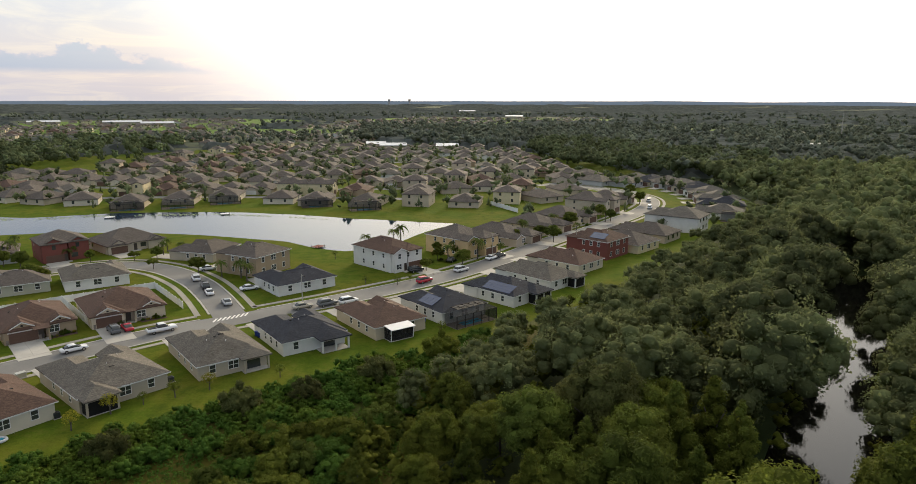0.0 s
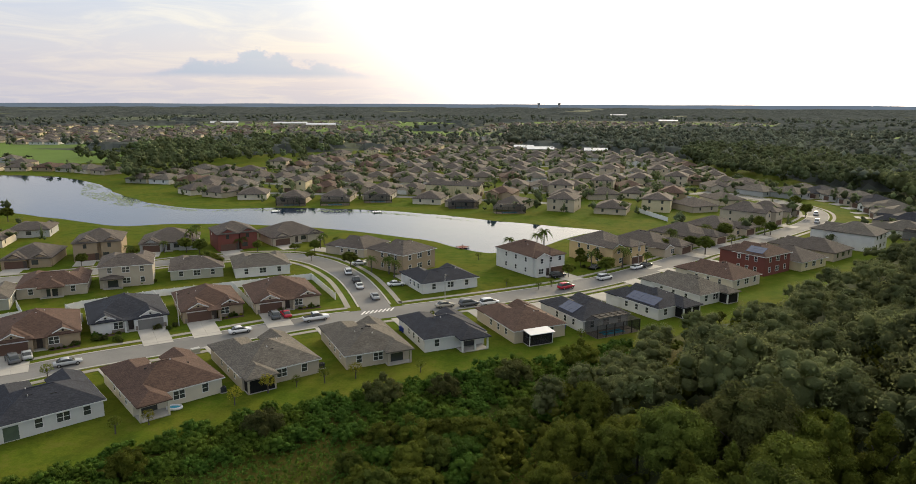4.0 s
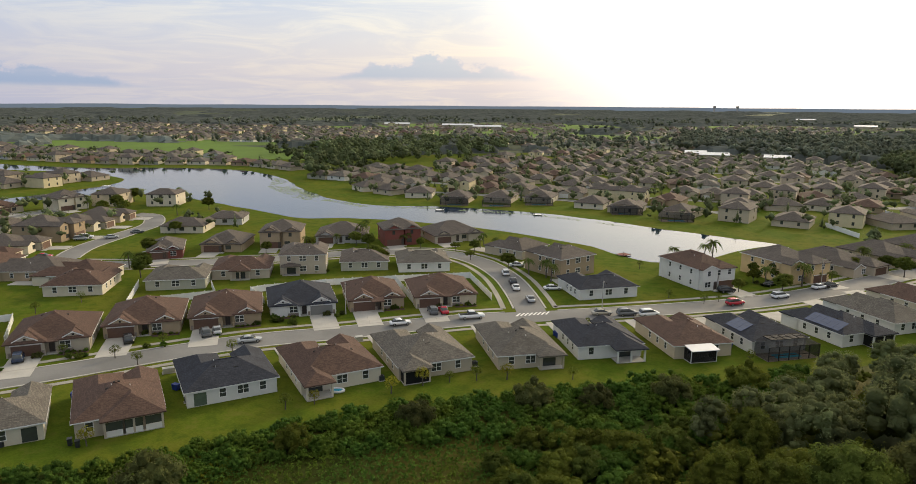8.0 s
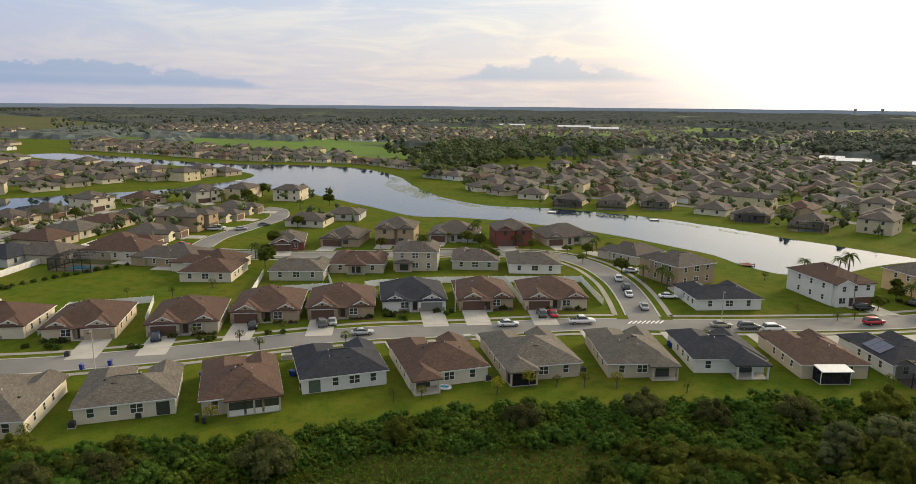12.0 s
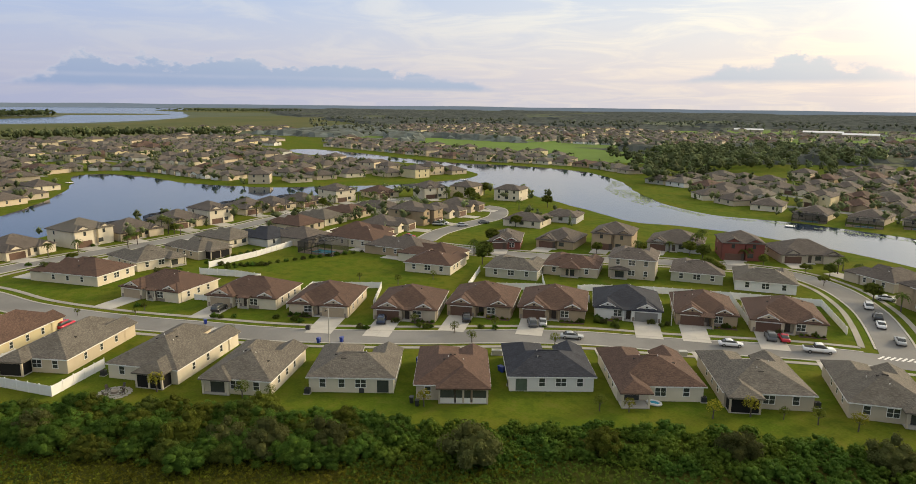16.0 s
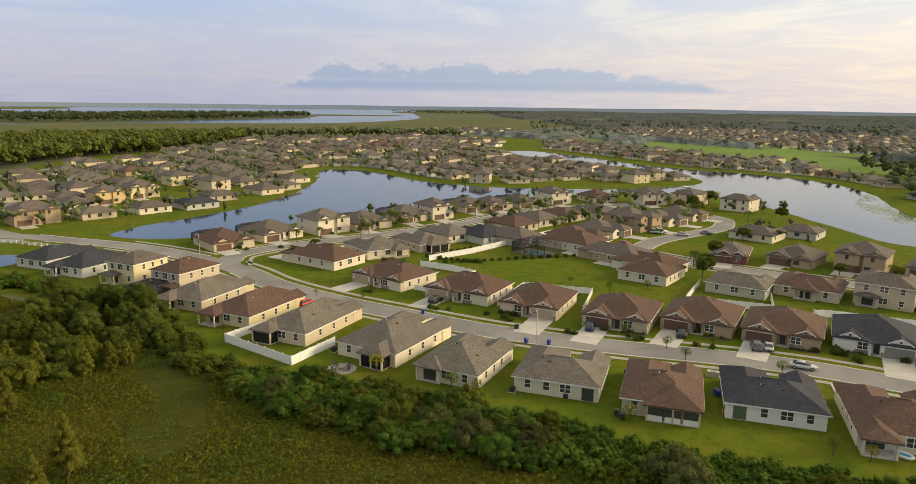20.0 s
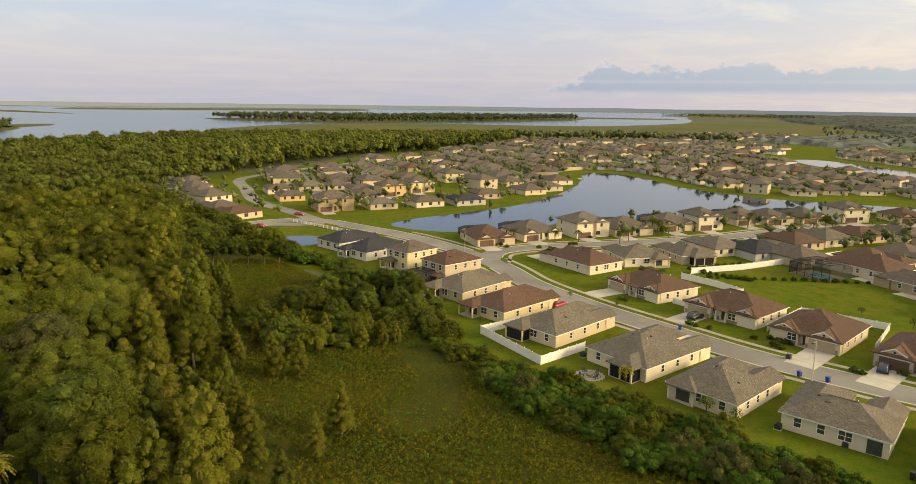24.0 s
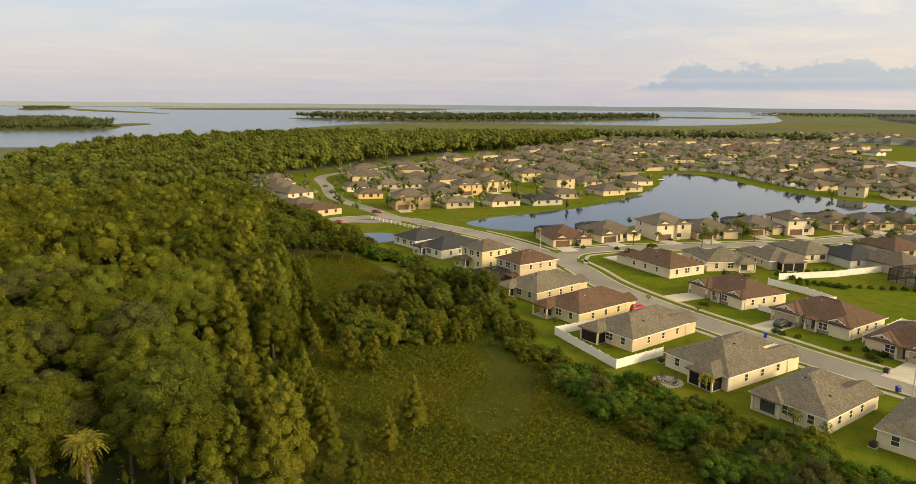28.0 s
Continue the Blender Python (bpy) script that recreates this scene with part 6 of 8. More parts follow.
# undergrowth on the forest floor
under = [q for q in scatter(FOREST_R, 4.2, 23) if math.hypot(*q) < 150 and not on_creek(*q)] + [q for q in scatter(FOREST_L, 4.4, 24) if math.hypot(*q) < 190]
wood_mesh("undergrowth", under, 3.8, 25, 60, FARLEAF, "low green undergrowth between the trunks", 0.75)

# thicket between the marsh and the houses
for x, y in scatter([(-124, -47), (-118, -39), (-122, -32), (-127, -24), (-130, -17), (-141, -9), (-154, -17), (-164, -28), (-176, -40), (-166, -42), (-153, -49), (-146, -56)], 5.6, 6):
    if wood_rnd.random() < 0.62:
        tree(("bush", wood_rnd.randrange(4)), x, y, wood_rnd.uniform(1.1, 1.9), wood_rnd.uniform(0, 360), LEAF[wood_rnd.choice((0, 2, 2, 1))], name="shrub", group="thicket trees", label="tall olive-green bush leafy to the ground", squash=wood_rnd.uniform(0.9, 1.3))
    else:
        tree(("cone", wood_rnd.randrange(4)), x, y, wood_rnd.uniform(0.42, 0.70), wood_rnd.uniform(0, 360), LEAF[2], group="thicket trees")
for x, y in scatter([(-182, -91), (-204, -84), (-217, -81), (-250, -112), (-240, -122), (-205, -99)], 5.5, 8):
    tree(("round", wood_rnd.randrange(4)), x, y, wood_rnd.uniform(0.6, 0.9), wood_rnd.uniform(0, 360), LEAF[wood_rnd.randrange(3)], group="thicket trees")
for x, y, k in ((-153.5, -18.5, 0.86), (-157.6, -26.3, 0.78), (-145.6, -20.8, 0.70), (-157.3, -32.9, 0.80), (-152.5, -38.3, 0.74), (-141.7, -26.9, 0.66), (-142.0, -16.5, 0.60), (-168.4, -37.7, 0.72), (-141.8, -39.5, 0.70), (-138.0, -32.0, 0.62), (-148.5, -30.0, 0.72)):
    tree(("round", wood_rnd.randrange(6)), x, y, k, wood_rnd.uniform(0, 360), LEAF[1], group="thicket trees", label="rounded dark green tree standing in the thicket")
# trees and dark bushes between the weedy clearing and the pond
for x, y in ((-190.4, -81.9), (-191.0, -76.9), (-191.6, -71.9), (-192.2, -67.4), (-192.7, -63.0), (-201.7, -84.9), (-202.5, -79.1), (-203.2, -73.5), (-203.8, -68.2), (-212.7, -87.6), (-213.6, -80.2), (-214.4, -74.1)):
    tree(("round", wood_rnd.randrange(6)), x, y, wood_rnd.uniform(0.58, 0.78), wood_rnd.uniform(0, 360), LEAF[wood_rnd.choice((0, 1))], group="thicket trees", label="rounded olive tree between the clearing and the pond")
for x, y in ((-197.6, -59.8), (-193.6, -55.6), (-195.4, -53.0), (-187.5, -47.1), (-182.7, -41.6), (-178.8, -36.9), (-176.3, -31.9), (-174.3, -28.1), (-173.0, -24.5)):
    tree(("bush", wood_rnd.randrange(4)), x, y, wood_rnd.uniform(1.0, 1.5), wood_rnd.uniform(0, 360), SHRUB, name="shrub", group="thicket trees", label="dense dark bush at the edge of the clearing")
# lone small trees in the marsh
for x, y, s in ((-115.8, -45.2, 0.62), (-110.3, -36.9, 0.80), (-111.2, -32.6, 0.72), (-128.5, -32.5, 0.60), (-131.5, -37.7, 0.55), (-91.0, -20.4, 0.80), (-84.7, -22.4, 0.62), (-92.7, -36.2, 0.70), (-85.6, -31.7, 0.80), (-126.0, -45.5, 0.50), (-126.2, -24.7, 0.55), (-127.5, -20.9, 0.50), (-128.8, -18.6, 0.50), (-137.2, -43.3, 0.50), (-130.7, -8.8, 0.40)):
    tree(("cone", wood_rnd.randrange(3)), x, y, s, wood_rnd.uniform(0, 360), CYPRESS, group="marsh trees", label="small feathery cypress standing in the marsh")

# shrubs along the rear lawns
TALL = [(-121, 2), (-114, 12), (-106, 20), (-101, 30), (-94.5, 37), (-89, 42.5), (-83.5, 47), (-78, 50), (-74, 40), (-79, 31), (-86, 20), (-95, 10.5), (-105, 3), (-114, -2)]
CREEP = [(-87, 44.5), (-81, 50), (-75.5, 55.5), (-71.5, 62), (-67.5, 67), (-63, 74.5), (-57, 82), (-50, 89), (-41, 96), (-26, 107), (-16, 116), (-8, 120.5), (4, 128), (9, 125), (-2, 107), (-9, 101), (-24, 90), (-38, 80), (-51, 70), (-57, 65), (-67, 50), (-74, 40)]
for x, y in scatter(TALL, 2.9, 7):
    k = wood_rnd.random()
    tree(("bush", wood_rnd.randrange(4)), x, y, wood_rnd.uniform(0.6, 1.25), wood_rnd.uniform(0, 360), SHRUB if k < 0.62 else LEAF[1] if k < 0.82 else LEAF[0], name="shrub", group="shrub band")
for x, y, s in ((-66, 52, 0.62), (-84, 31, 0.50), (-80, 38, 0.46), (-33, 96, 0.5), (-46, 82, 0.45), (-93, 22, 0.46), (-14, 108, 0.5), (-3, 118, 0.55), (-89, 27, 0.44), (-108, 6, 0.42), (-58, 68, 0.40), (-24, 100, 0.44)):
    tree(("bush", wood_rnd.randrange(4)), x, y, s * 3.0, wood_rnd.uniform(0, 360), LEAF[3 if wood_rnd.random() < 0.6 else 0], name="shrub", group="shrub band", label="tall rounded olive bush above the shrubs", squash=1.15)

for e in EDGE_L[2:]:
    if e.x > -170 and wood_rnd.random() < 0.8:
        tree(("cone", wood_rnd.randrange(4)), e.x + wood_rnd.uniform(-3, 2), e.y + wood_rnd.uniform(0, 6), wood_rnd.uniform(0.42, 0.85), wood_rnd.uniform(0, 360), LEAF[wood_rnd.choice((2, 2, 0))], group="marsh trees", label="feathery young cypress at the wood's edge")

# low scrub below the fenced garden and beside the pond
for x, y in scatter([(-146, -9), (-136, -5), (-127, 0), (-119, 4), (-113, 0), (-120, -7), (-131, -13), (-141, -17)], 3.2, 47):
    tree(("bush", wood_rnd.randrange(4)), x, y, wood_rnd.uniform(0.4, 0.95), wood_rnd.uniform(0, 360), LEAF[wood_rnd.choice((0, 2, 1))], name="shrub", group="shrub band", label="low olive bush at the lawn's ragged edge")
for x, y in scatter([(-214, -76), (-206, -70), (-196, -58), (-187, -46), (-192, -44), (-203, -57), (-213, -66), (-219, -74)], 3.4, 48):
    tree(("bush", wood_rnd.randrange(4)), x, y, wood_rnd.uniform(0.6, 1.2), wood_rnd.uniform(0, 360), LEAF[wood_rnd.choice((0, 2, 1))], name="shrub", group="shrub band", label="olive bush between the marsh and the pond lawn")

# scrub where the marsh meets the forest
for x, y in scatter([(-12, 99), (-2, 108), (4, 126), (14, 136), (8, 116), (-2, 96), (-12, 78), (-26, 66), (-34, 80)], 3.6, 17):
    tree(("bush", wood_rnd.randrange(4)), x, y, wood_rnd.uniform(0.6, 1.3), wood_rnd.uniform(0, 360), (SHRUB, LEAF[0], LEAF[1])[wood_rnd.randrange(3)], name="shrub", group="shrub band")

# low growth over the marsh
def tufts(name, poly, gap, seed, size, leaf, label, high=0.35, leaves=7, thin=-2.0):
    """Leafy plants standing apart: each a ring of leaves leaning outwards; none where the patch noise falls under thin."""
    pts = np.array([q for q in scatter(poly, gap, seed, 0.5) if noise.noise(Vector((q[0] * 0.05, q[1] * 0.05, seed))) > thin])
    r = np.random.default_rng(seed)
    n = len(pts)
    tall = np.repeat(r.uniform(0.45, 1.0, n) * high, leaves)
    a = r.uniform(0, 6.28, n * leaves)
    out = r.uniform(0.1, 0.45, n * leaves) * gap
    c3 = np.column_stack([np.repeat(pts[:, 0], leaves) + out * np.cos(a), np.repeat(pts[:, 1], leaves) + out * np.sin(a), tall * r.uniform(0.45, 1.0, n * leaves)])
    d = np.column_stack([np.cos(a) * 0.7, np.sin(a) * 0.7, np.full(n * leaves, 0.8)])
    tagged(part(name, leaf_mesh(name, c3, d, size * r.uniform(0.6, 1.4, n * leaves), seed), leaf), label, "weeds", kind="stuff")


FIELD = [(-140, -12), (-104, 18), (-80, 48), (-58, 72), (-62, 40), (-52, 4), (-69, -26), (-104, -50), (-133, -64), (-170, -86), (-198, -76), (-194, -62), (-160, -30)]
tufts("marsh_weeds", FIELD, 0.80, 21, 0.20, VINE, "low olive leafy marsh weeds", 0.8, 9, -0.3)
tufts("marsh_weeds", FIELD, 0.55, 24, 0.11, VINE, "short sedge between the taller weeds", 0.4, 4)
tufts("marsh_weeds", FIELD, 1.0, 26, 0.12, RUST, "rusty brown seed heads in the marsh", 0.7, 5, -0.1)
tufts("marsh_weeds", FIELD, 1.7, 27, 0.18, SHRUB, "dark green rank growth in the marsh", 1.0, 11, 0.0)
tufts("marsh_weeds", [(-80, 48), (-58, 72), (-30, 92), (-10, 98), (-6, 80), (-30, 50), (-56, 10)], 0.85, 22, 0.24, SHRUB, "low green creeping growth", 1.0, 8, -0.6)
wood_mesh("creeper_thicket", scatter(CREEP, 3.3, 37), 2.4, 38, 420, SHRUB, "low spreading dark green shrubs under creepers", 0.62, kinds=("bush",))
wood_mesh("creeper_thicket", scatter(CREEP, 2.4, 28) + scatter(TALL, 3.2, 27), 1.5, 29, 250, SHRUB, "dense carpet of vines and low bushes behind the lawns", 0.48, kinds=("bush",))

# woodland of the far country, its leaf colour paled to imitate haze
def far_wood(count, r0, r1, a0, a1, seed, thin=-0.12):
    r = random.Random(seed)
    out = []
    while len(out) < count:
        rr = math.sqrt(r.uniform(r0 * r0, r1 * r1))
        a = radians(r.uniform(a0, a1))
        x, y = -rr * math.sin(a), rr * math.cos(a)
        if noise.noise(Vector((x * 0.006, y * 0.006, 0))) > thin:
            out.append((x, y))
    return out


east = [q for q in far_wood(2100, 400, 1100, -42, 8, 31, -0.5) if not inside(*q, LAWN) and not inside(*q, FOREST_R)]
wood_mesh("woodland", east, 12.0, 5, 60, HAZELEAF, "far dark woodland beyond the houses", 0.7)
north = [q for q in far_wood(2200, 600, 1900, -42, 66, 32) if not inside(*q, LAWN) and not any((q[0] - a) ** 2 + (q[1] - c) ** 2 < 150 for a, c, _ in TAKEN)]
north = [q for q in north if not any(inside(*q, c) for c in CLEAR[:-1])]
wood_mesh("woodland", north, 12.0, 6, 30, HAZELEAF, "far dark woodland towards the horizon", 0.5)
# garden trees among the far streets
gard = []
for a, c, r_ in TAKEN:
    if math.hypot(a, c) > 250:
        for k in range(7 if math.hypot(a, c) < 700 else 3):
            q = (a + wood_rnd.uniform(-15, 15), c + wood_rnd.uniform(-15, 15))
            if not inside(*q, SHORE) and not any((q[0] - e) ** 2 + (q[1] - f) ** 2 < 68 for e, f, _ in TAKEN):
                gard.append(q)
wood_mesh("garden_trees", gard, 6.0, 12, 45, HAZEGROVE, "small garden trees among the far streets", 0.7)
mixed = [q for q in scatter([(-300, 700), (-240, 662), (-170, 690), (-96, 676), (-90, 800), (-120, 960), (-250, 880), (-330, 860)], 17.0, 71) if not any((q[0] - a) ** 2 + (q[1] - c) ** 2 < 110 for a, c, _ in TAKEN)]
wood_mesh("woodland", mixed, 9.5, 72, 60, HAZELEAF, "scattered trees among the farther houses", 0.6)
grove = [q for q in scatter([(-300, 362), (-250, 322), (-262, 380), (-280, 470), (-330, 560), (-420, 560), (-430, 470), (-350, 420)], 17.0, 13)]
wood_mesh("woodland", grove, 10.5, 14, 100, HAZEGROVE, "grove of trees beyond the lake", 0.8)
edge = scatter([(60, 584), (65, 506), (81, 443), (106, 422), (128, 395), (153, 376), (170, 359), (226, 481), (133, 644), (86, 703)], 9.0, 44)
wood_mesh("woodland", edge, 12.0, 45, 110, HAZEGROVE, "dark wood beyond the last houses", 0.8)
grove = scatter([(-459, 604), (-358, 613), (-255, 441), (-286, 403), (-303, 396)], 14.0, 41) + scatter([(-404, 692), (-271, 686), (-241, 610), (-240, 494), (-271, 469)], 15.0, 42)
wood_mesh("woodland", grove, 12.0, 43, 110, HAZEGROVE, "dark trees at the edge of the far estate", 0.7)
belt = []
brnd = random.Random(9)
BELT = curve_points([(-600, -190), (-700, -110), (-810, -70), (-910, -10), (-945, 60), (-955, 140), (-945, 230), (-940, 290)], 4)
for q in BELT:
    for k in range(3):
        belt.append((q.x + brnd.uniform(-22, 22), q.y + brnd.uniform(-22, 22)))
wood_mesh("woodland", belt, 12.0, 7, 90, HAZEGROVE, "straight belt of trees behind the far houses", 0.8)
for k, (pts, gap, high) in enumerate(zip(ISLANDS, (18, 11, 34, 26), (17, 13, 11, 13))):
    spots = [(cx, cy) for cx, cy in scatter(pts, gap, 60 + k)]
    wood_mesh("woodland", spots, high, 8 + k, 34, ISLELEAF, "dense low wood on an island of the wide lake", 0.36)



# ---- fences, cars and small things ----
MESH = bpy.data.materials.new("pool_cage_mesh")
MESH.use_nodes = True
mt = MESH.node_tree
see = node(mt, "ShaderNodeBsdfTransparent")
mt.links.new(node(mt, "ShaderNodeMixShader", 0.6, see.outputs[0], mt.nodes["Principled BSDF"].outputs[0]).outputs[0], mt.nodes["Material Output"].inputs[0])
mt.nodes["Principled BSDF"].inputs["Base Color"].default_value = (0.012, 0.012, 0.014, 1)
mt.nodes["Principled BSDF"].inputs["Roughness"].default_value = 0.8


def vinyl_fence(pts, high=1.8):
    """White fence of boards between capped posts."""
    a = Vector((*pts[0], 0))
    top = thing("fence", pose(a.x, a.y, 0.02), "white vinyl privacy fence with capped posts round a garden", "fence", "garden fences")
    post = cached(("fpost", high), lambda: Geo().box(-0.07, 0.07, -0.07, 0.07, 0, high + 0.1).add([(-0.09, -0.09, high + 0.1), (0.09, -0.09, high + 0.1), (0.09, 0.09, high + 0.1), (-0.09, 0.09, high + 0.1), (0, 0, high + 0.2)], [(0, 1, 4), (1, 2, 4), (2, 3, 4), (3, 0, 4), (3, 2, 1, 0)]).mesh("post"))
    for p, q in zip(pts, pts[1:]):
        p, q = Vector((*p, 0)) - a, Vector((*q, 0)) - a
        n_ = max(1, round((q - p).length / 2.4))
        ang = math.degrees(math.atan2(q.y - p.y, q.x - p.x))
        step = (q - p).length / n_
        panel = cached(("fpanel", round(step, 2), high), lambda: fence_panel(step, high))
        for k in range(n_):
            c = p + (q - p) * (k / n_)
            part("post", post, VINYL, top, at=pose(c.x, c.y, 0, 0, 0, ang))
            part("panel", panel, VINYL, top, at=pose(c.x, c.y, 0, 0, 0, ang))
    part("post", post, VINYL, top, at=pose(q.x, q.y, 0))
    return top


def fence_panel(step, high):
    g = Geo()
    n_ = 14
    outline = []
    for k in range(n_):
        x0 = 0.07 + (step - 0.14) * k / n_
        x1 = 0.07 + (step - 0.14) * (k + 1) / n_
        y = 0.02 if k % 2 else 0.026
        outline += [(x0, y), (x1, y)]
    vs = [(x, -y, z) for z in (0.05, high) for x, y in outline] + [(x, y, z) for z in (0.05, high) for x, y in outline]
    m = len(outline)
    for s in (0, 2 * m):
        g.f += [(s + i, s + i + 1, s + m + i + 1, s + m + i) for i in range(m - 1)]
    g.f += [(m + i, m + i + 1, 3 * m + i + 1, 3 * m + i) for i in range(m - 1)] + [(0, m, 3 * m, 2 * m), (m - 1, 3 * m - 1, 4 * m - 1, 2 * m - 1)]
    g.v = vs
    return g.mesh("panel")


def bridge_rail(pts):
    a, b = Vector((*pts[0], 0)), Vector((*pts[1], 0))
    top = thing("bridge_railing", pose(a.x, a.y, 0.02), "white post-and-rail guard along the road over the pond", "railing")
    n_ = int((b - a).length / 2.5)
    ang = math.degrees(math.atan2(b.y - a.y, b.x - a.x))
    ln = (b - a).length
    post = Geo().box(-0.1, 0.1, -0.1, 0.1, 0, 1.25).mesh("post")
    for k in range(n_ + 1):
        c = (b - a) * (k / n_)
        part("post", post, VINYL, top, at=pose(c.x, c.y, 0, 0, 0, ang))
    for z in (0.35, 0.75, 1.1):
        part("rail", Geo().box(0, ln, -0.04, 0.04, z - 0.07, z + 0.07), VINYL, top, at=pose(0, 0, 0, 0, 0, ang))


CAR_SIZE = {"sedan": (4.75, 1.82, 1.46), "suv": (4.75, 1.9, 1.75), "pickup": (5.8, 2.0, 1.9)}


def loft(name, rows):
    """A smooth shell through cross-sections: (x, half width, low, high), rounded towards the top."""
    g = Geo()
    ring = [(-0.86, 0.0), (-1.0, 0.22), (-0.99, 0.62), (-0.86, 0.93), (-0.55, 1.0), (0.55, 1.0), (0.86, 0.93), (0.99, 0.62), (1.0, 0.22), (0.86, 0.0)]
    m = len(ring)
    g.v = [(x, w * a, lo + (hi - lo) * b) for x, w, lo, hi in rows for a, b in ring]
    for r in range(len(rows) - 1):
        g.f += [(r * m + i, r * m + (i + 1) % m, (r + 1) * m + (i + 1) % m, (r + 1) * m + i) for i in range(m)]
    g.f += [tuple(reversed(range(m))), tuple(range((len(rows) - 1) * m, len(rows) * m))]
    me = g.mesh(name)
    me.polygons.foreach_set("use_smooth", [True] * len(me.polygons))
    return me


def body_shape(kind):
    ln, wd, hi = CAR_SIZE[kind]
    a, b, w = -ln / 2, ln / 2, wd / 2
    if kind == "sedan":
        rows = [(a, w * 0.72, 0.45, 0.78), (a + 0.12, w * 0.90, 0.34, 0.92), (a + 0.8, w, 0.28, 0.99), (0.0, w, 0.26, 0.95), (b - 1.3, w, 0.27, 0.92), (b - 0.5, w * 0.95, 0.28, 0.80), (b - 0.12, w * 0.84, 0.34, 0.70), (b, w * 0.66, 0.42, 0.62)]
    elif kind == "suv":
        rows = [(a, w * 0.78, 0.50, 0.95), (a + 0.10, w * 0.93, 0.38, 1.08), (a + 0.8, w, 0.32, 1.10), (0.0, w, 0.30, 1.08), (b - 1.1, w, 0.31, 1.06), (b - 0.4, w * 0.96, 0.33, 0.98), (b - 0.1, w * 0.86, 0.40, 0.86), (b, w * 0.70, 0.48, 0.76)]
    else:
        rows = [(a, w * 0.90, 0.55, 1.08), (a + 0.08, w * 0.97, 0.45, 1.14), (a + 2.0, w, 0.40, 1.14), (0.6, w, 0.38, 1.16), (b - 1.5, w, 0.38, 1.16), (b - 0.4, w * 0.97, 0.40, 1.08), (b - 0.08, w * 0.90, 0.46, 0.98), (b, w * 0.80, 0.55, 0.88)]
    return loft("body", rows)


def cabin_rows(kind):
    ln, wd, hi = CAR_SIZE[kind]
    a, b, w = -ln / 2, ln / 2, wd / 2
    return {"sedan": [(a + 0.55, w * 0.74, 0.90, 0.98), (a + 1.25, w * 0.80, 0.90, hi - 0.08), (a + 1.9, w * 0.82, 0.90, hi), (b - 2.35, w * 0.82, 0.90, hi - 0.03), (b - 1.75, w * 0.81, 0.88, 1.20), (b - 1.2, w * 0.78, 0.86, 0.93)],
            "suv": [(a + 0.08, w * 0.80, 1.00, 1.10), (a + 0.35, w * 0.82, 1.00, hi - 0.10), (a + 0.9, w * 0.84, 1.00, hi), (b - 2.1, w * 0.84, 1.00, hi - 0.03), (b - 1.55, w * 0.83, 1.00, 1.42), (b - 1.0, w * 0.80, 1.00, 1.07)],
            "pickup": [(a + 1.92, w * 0.82, 1.05, 1.14), (a + 2.05, w * 0.83, 1.05, hi - 0.08), (a + 2.4, w * 0.84, 1.05, hi), (b - 2.5, w * 0.84, 1.05, hi - 0.02), (b - 2.0, w * 0.83, 1.05, 1.55), (b - 1.45, w * 0.80, 1.05, 1.15)]}[kind]


def cabin_shape(kind):
    return loft("glasshouse", cabin_rows(kind))


def roof_panel(kind):
    """The painted roof and pillars laid over the glass."""
    rows = cabin_rows(kind)
    (x0, w0, _, h0), (x1, w1, _, h1), (x2, w2, _, h2), (x3, w3, _, h3) = rows[1:5]
    me = loft("roof_panel", [(x0 + 0.05, w0 * 0.90, h0 - 0.10, h0 + 0.012), (x1, w1 * 0.93, h1 - 0.13, h1 + 0.014), (x2, w2 * 0.93, h2 - 0.13, h2 + 0.014), (x2 + 0.22, w2 * 0.88, h2 - 0.12, h2 - 0.06)])
    return me


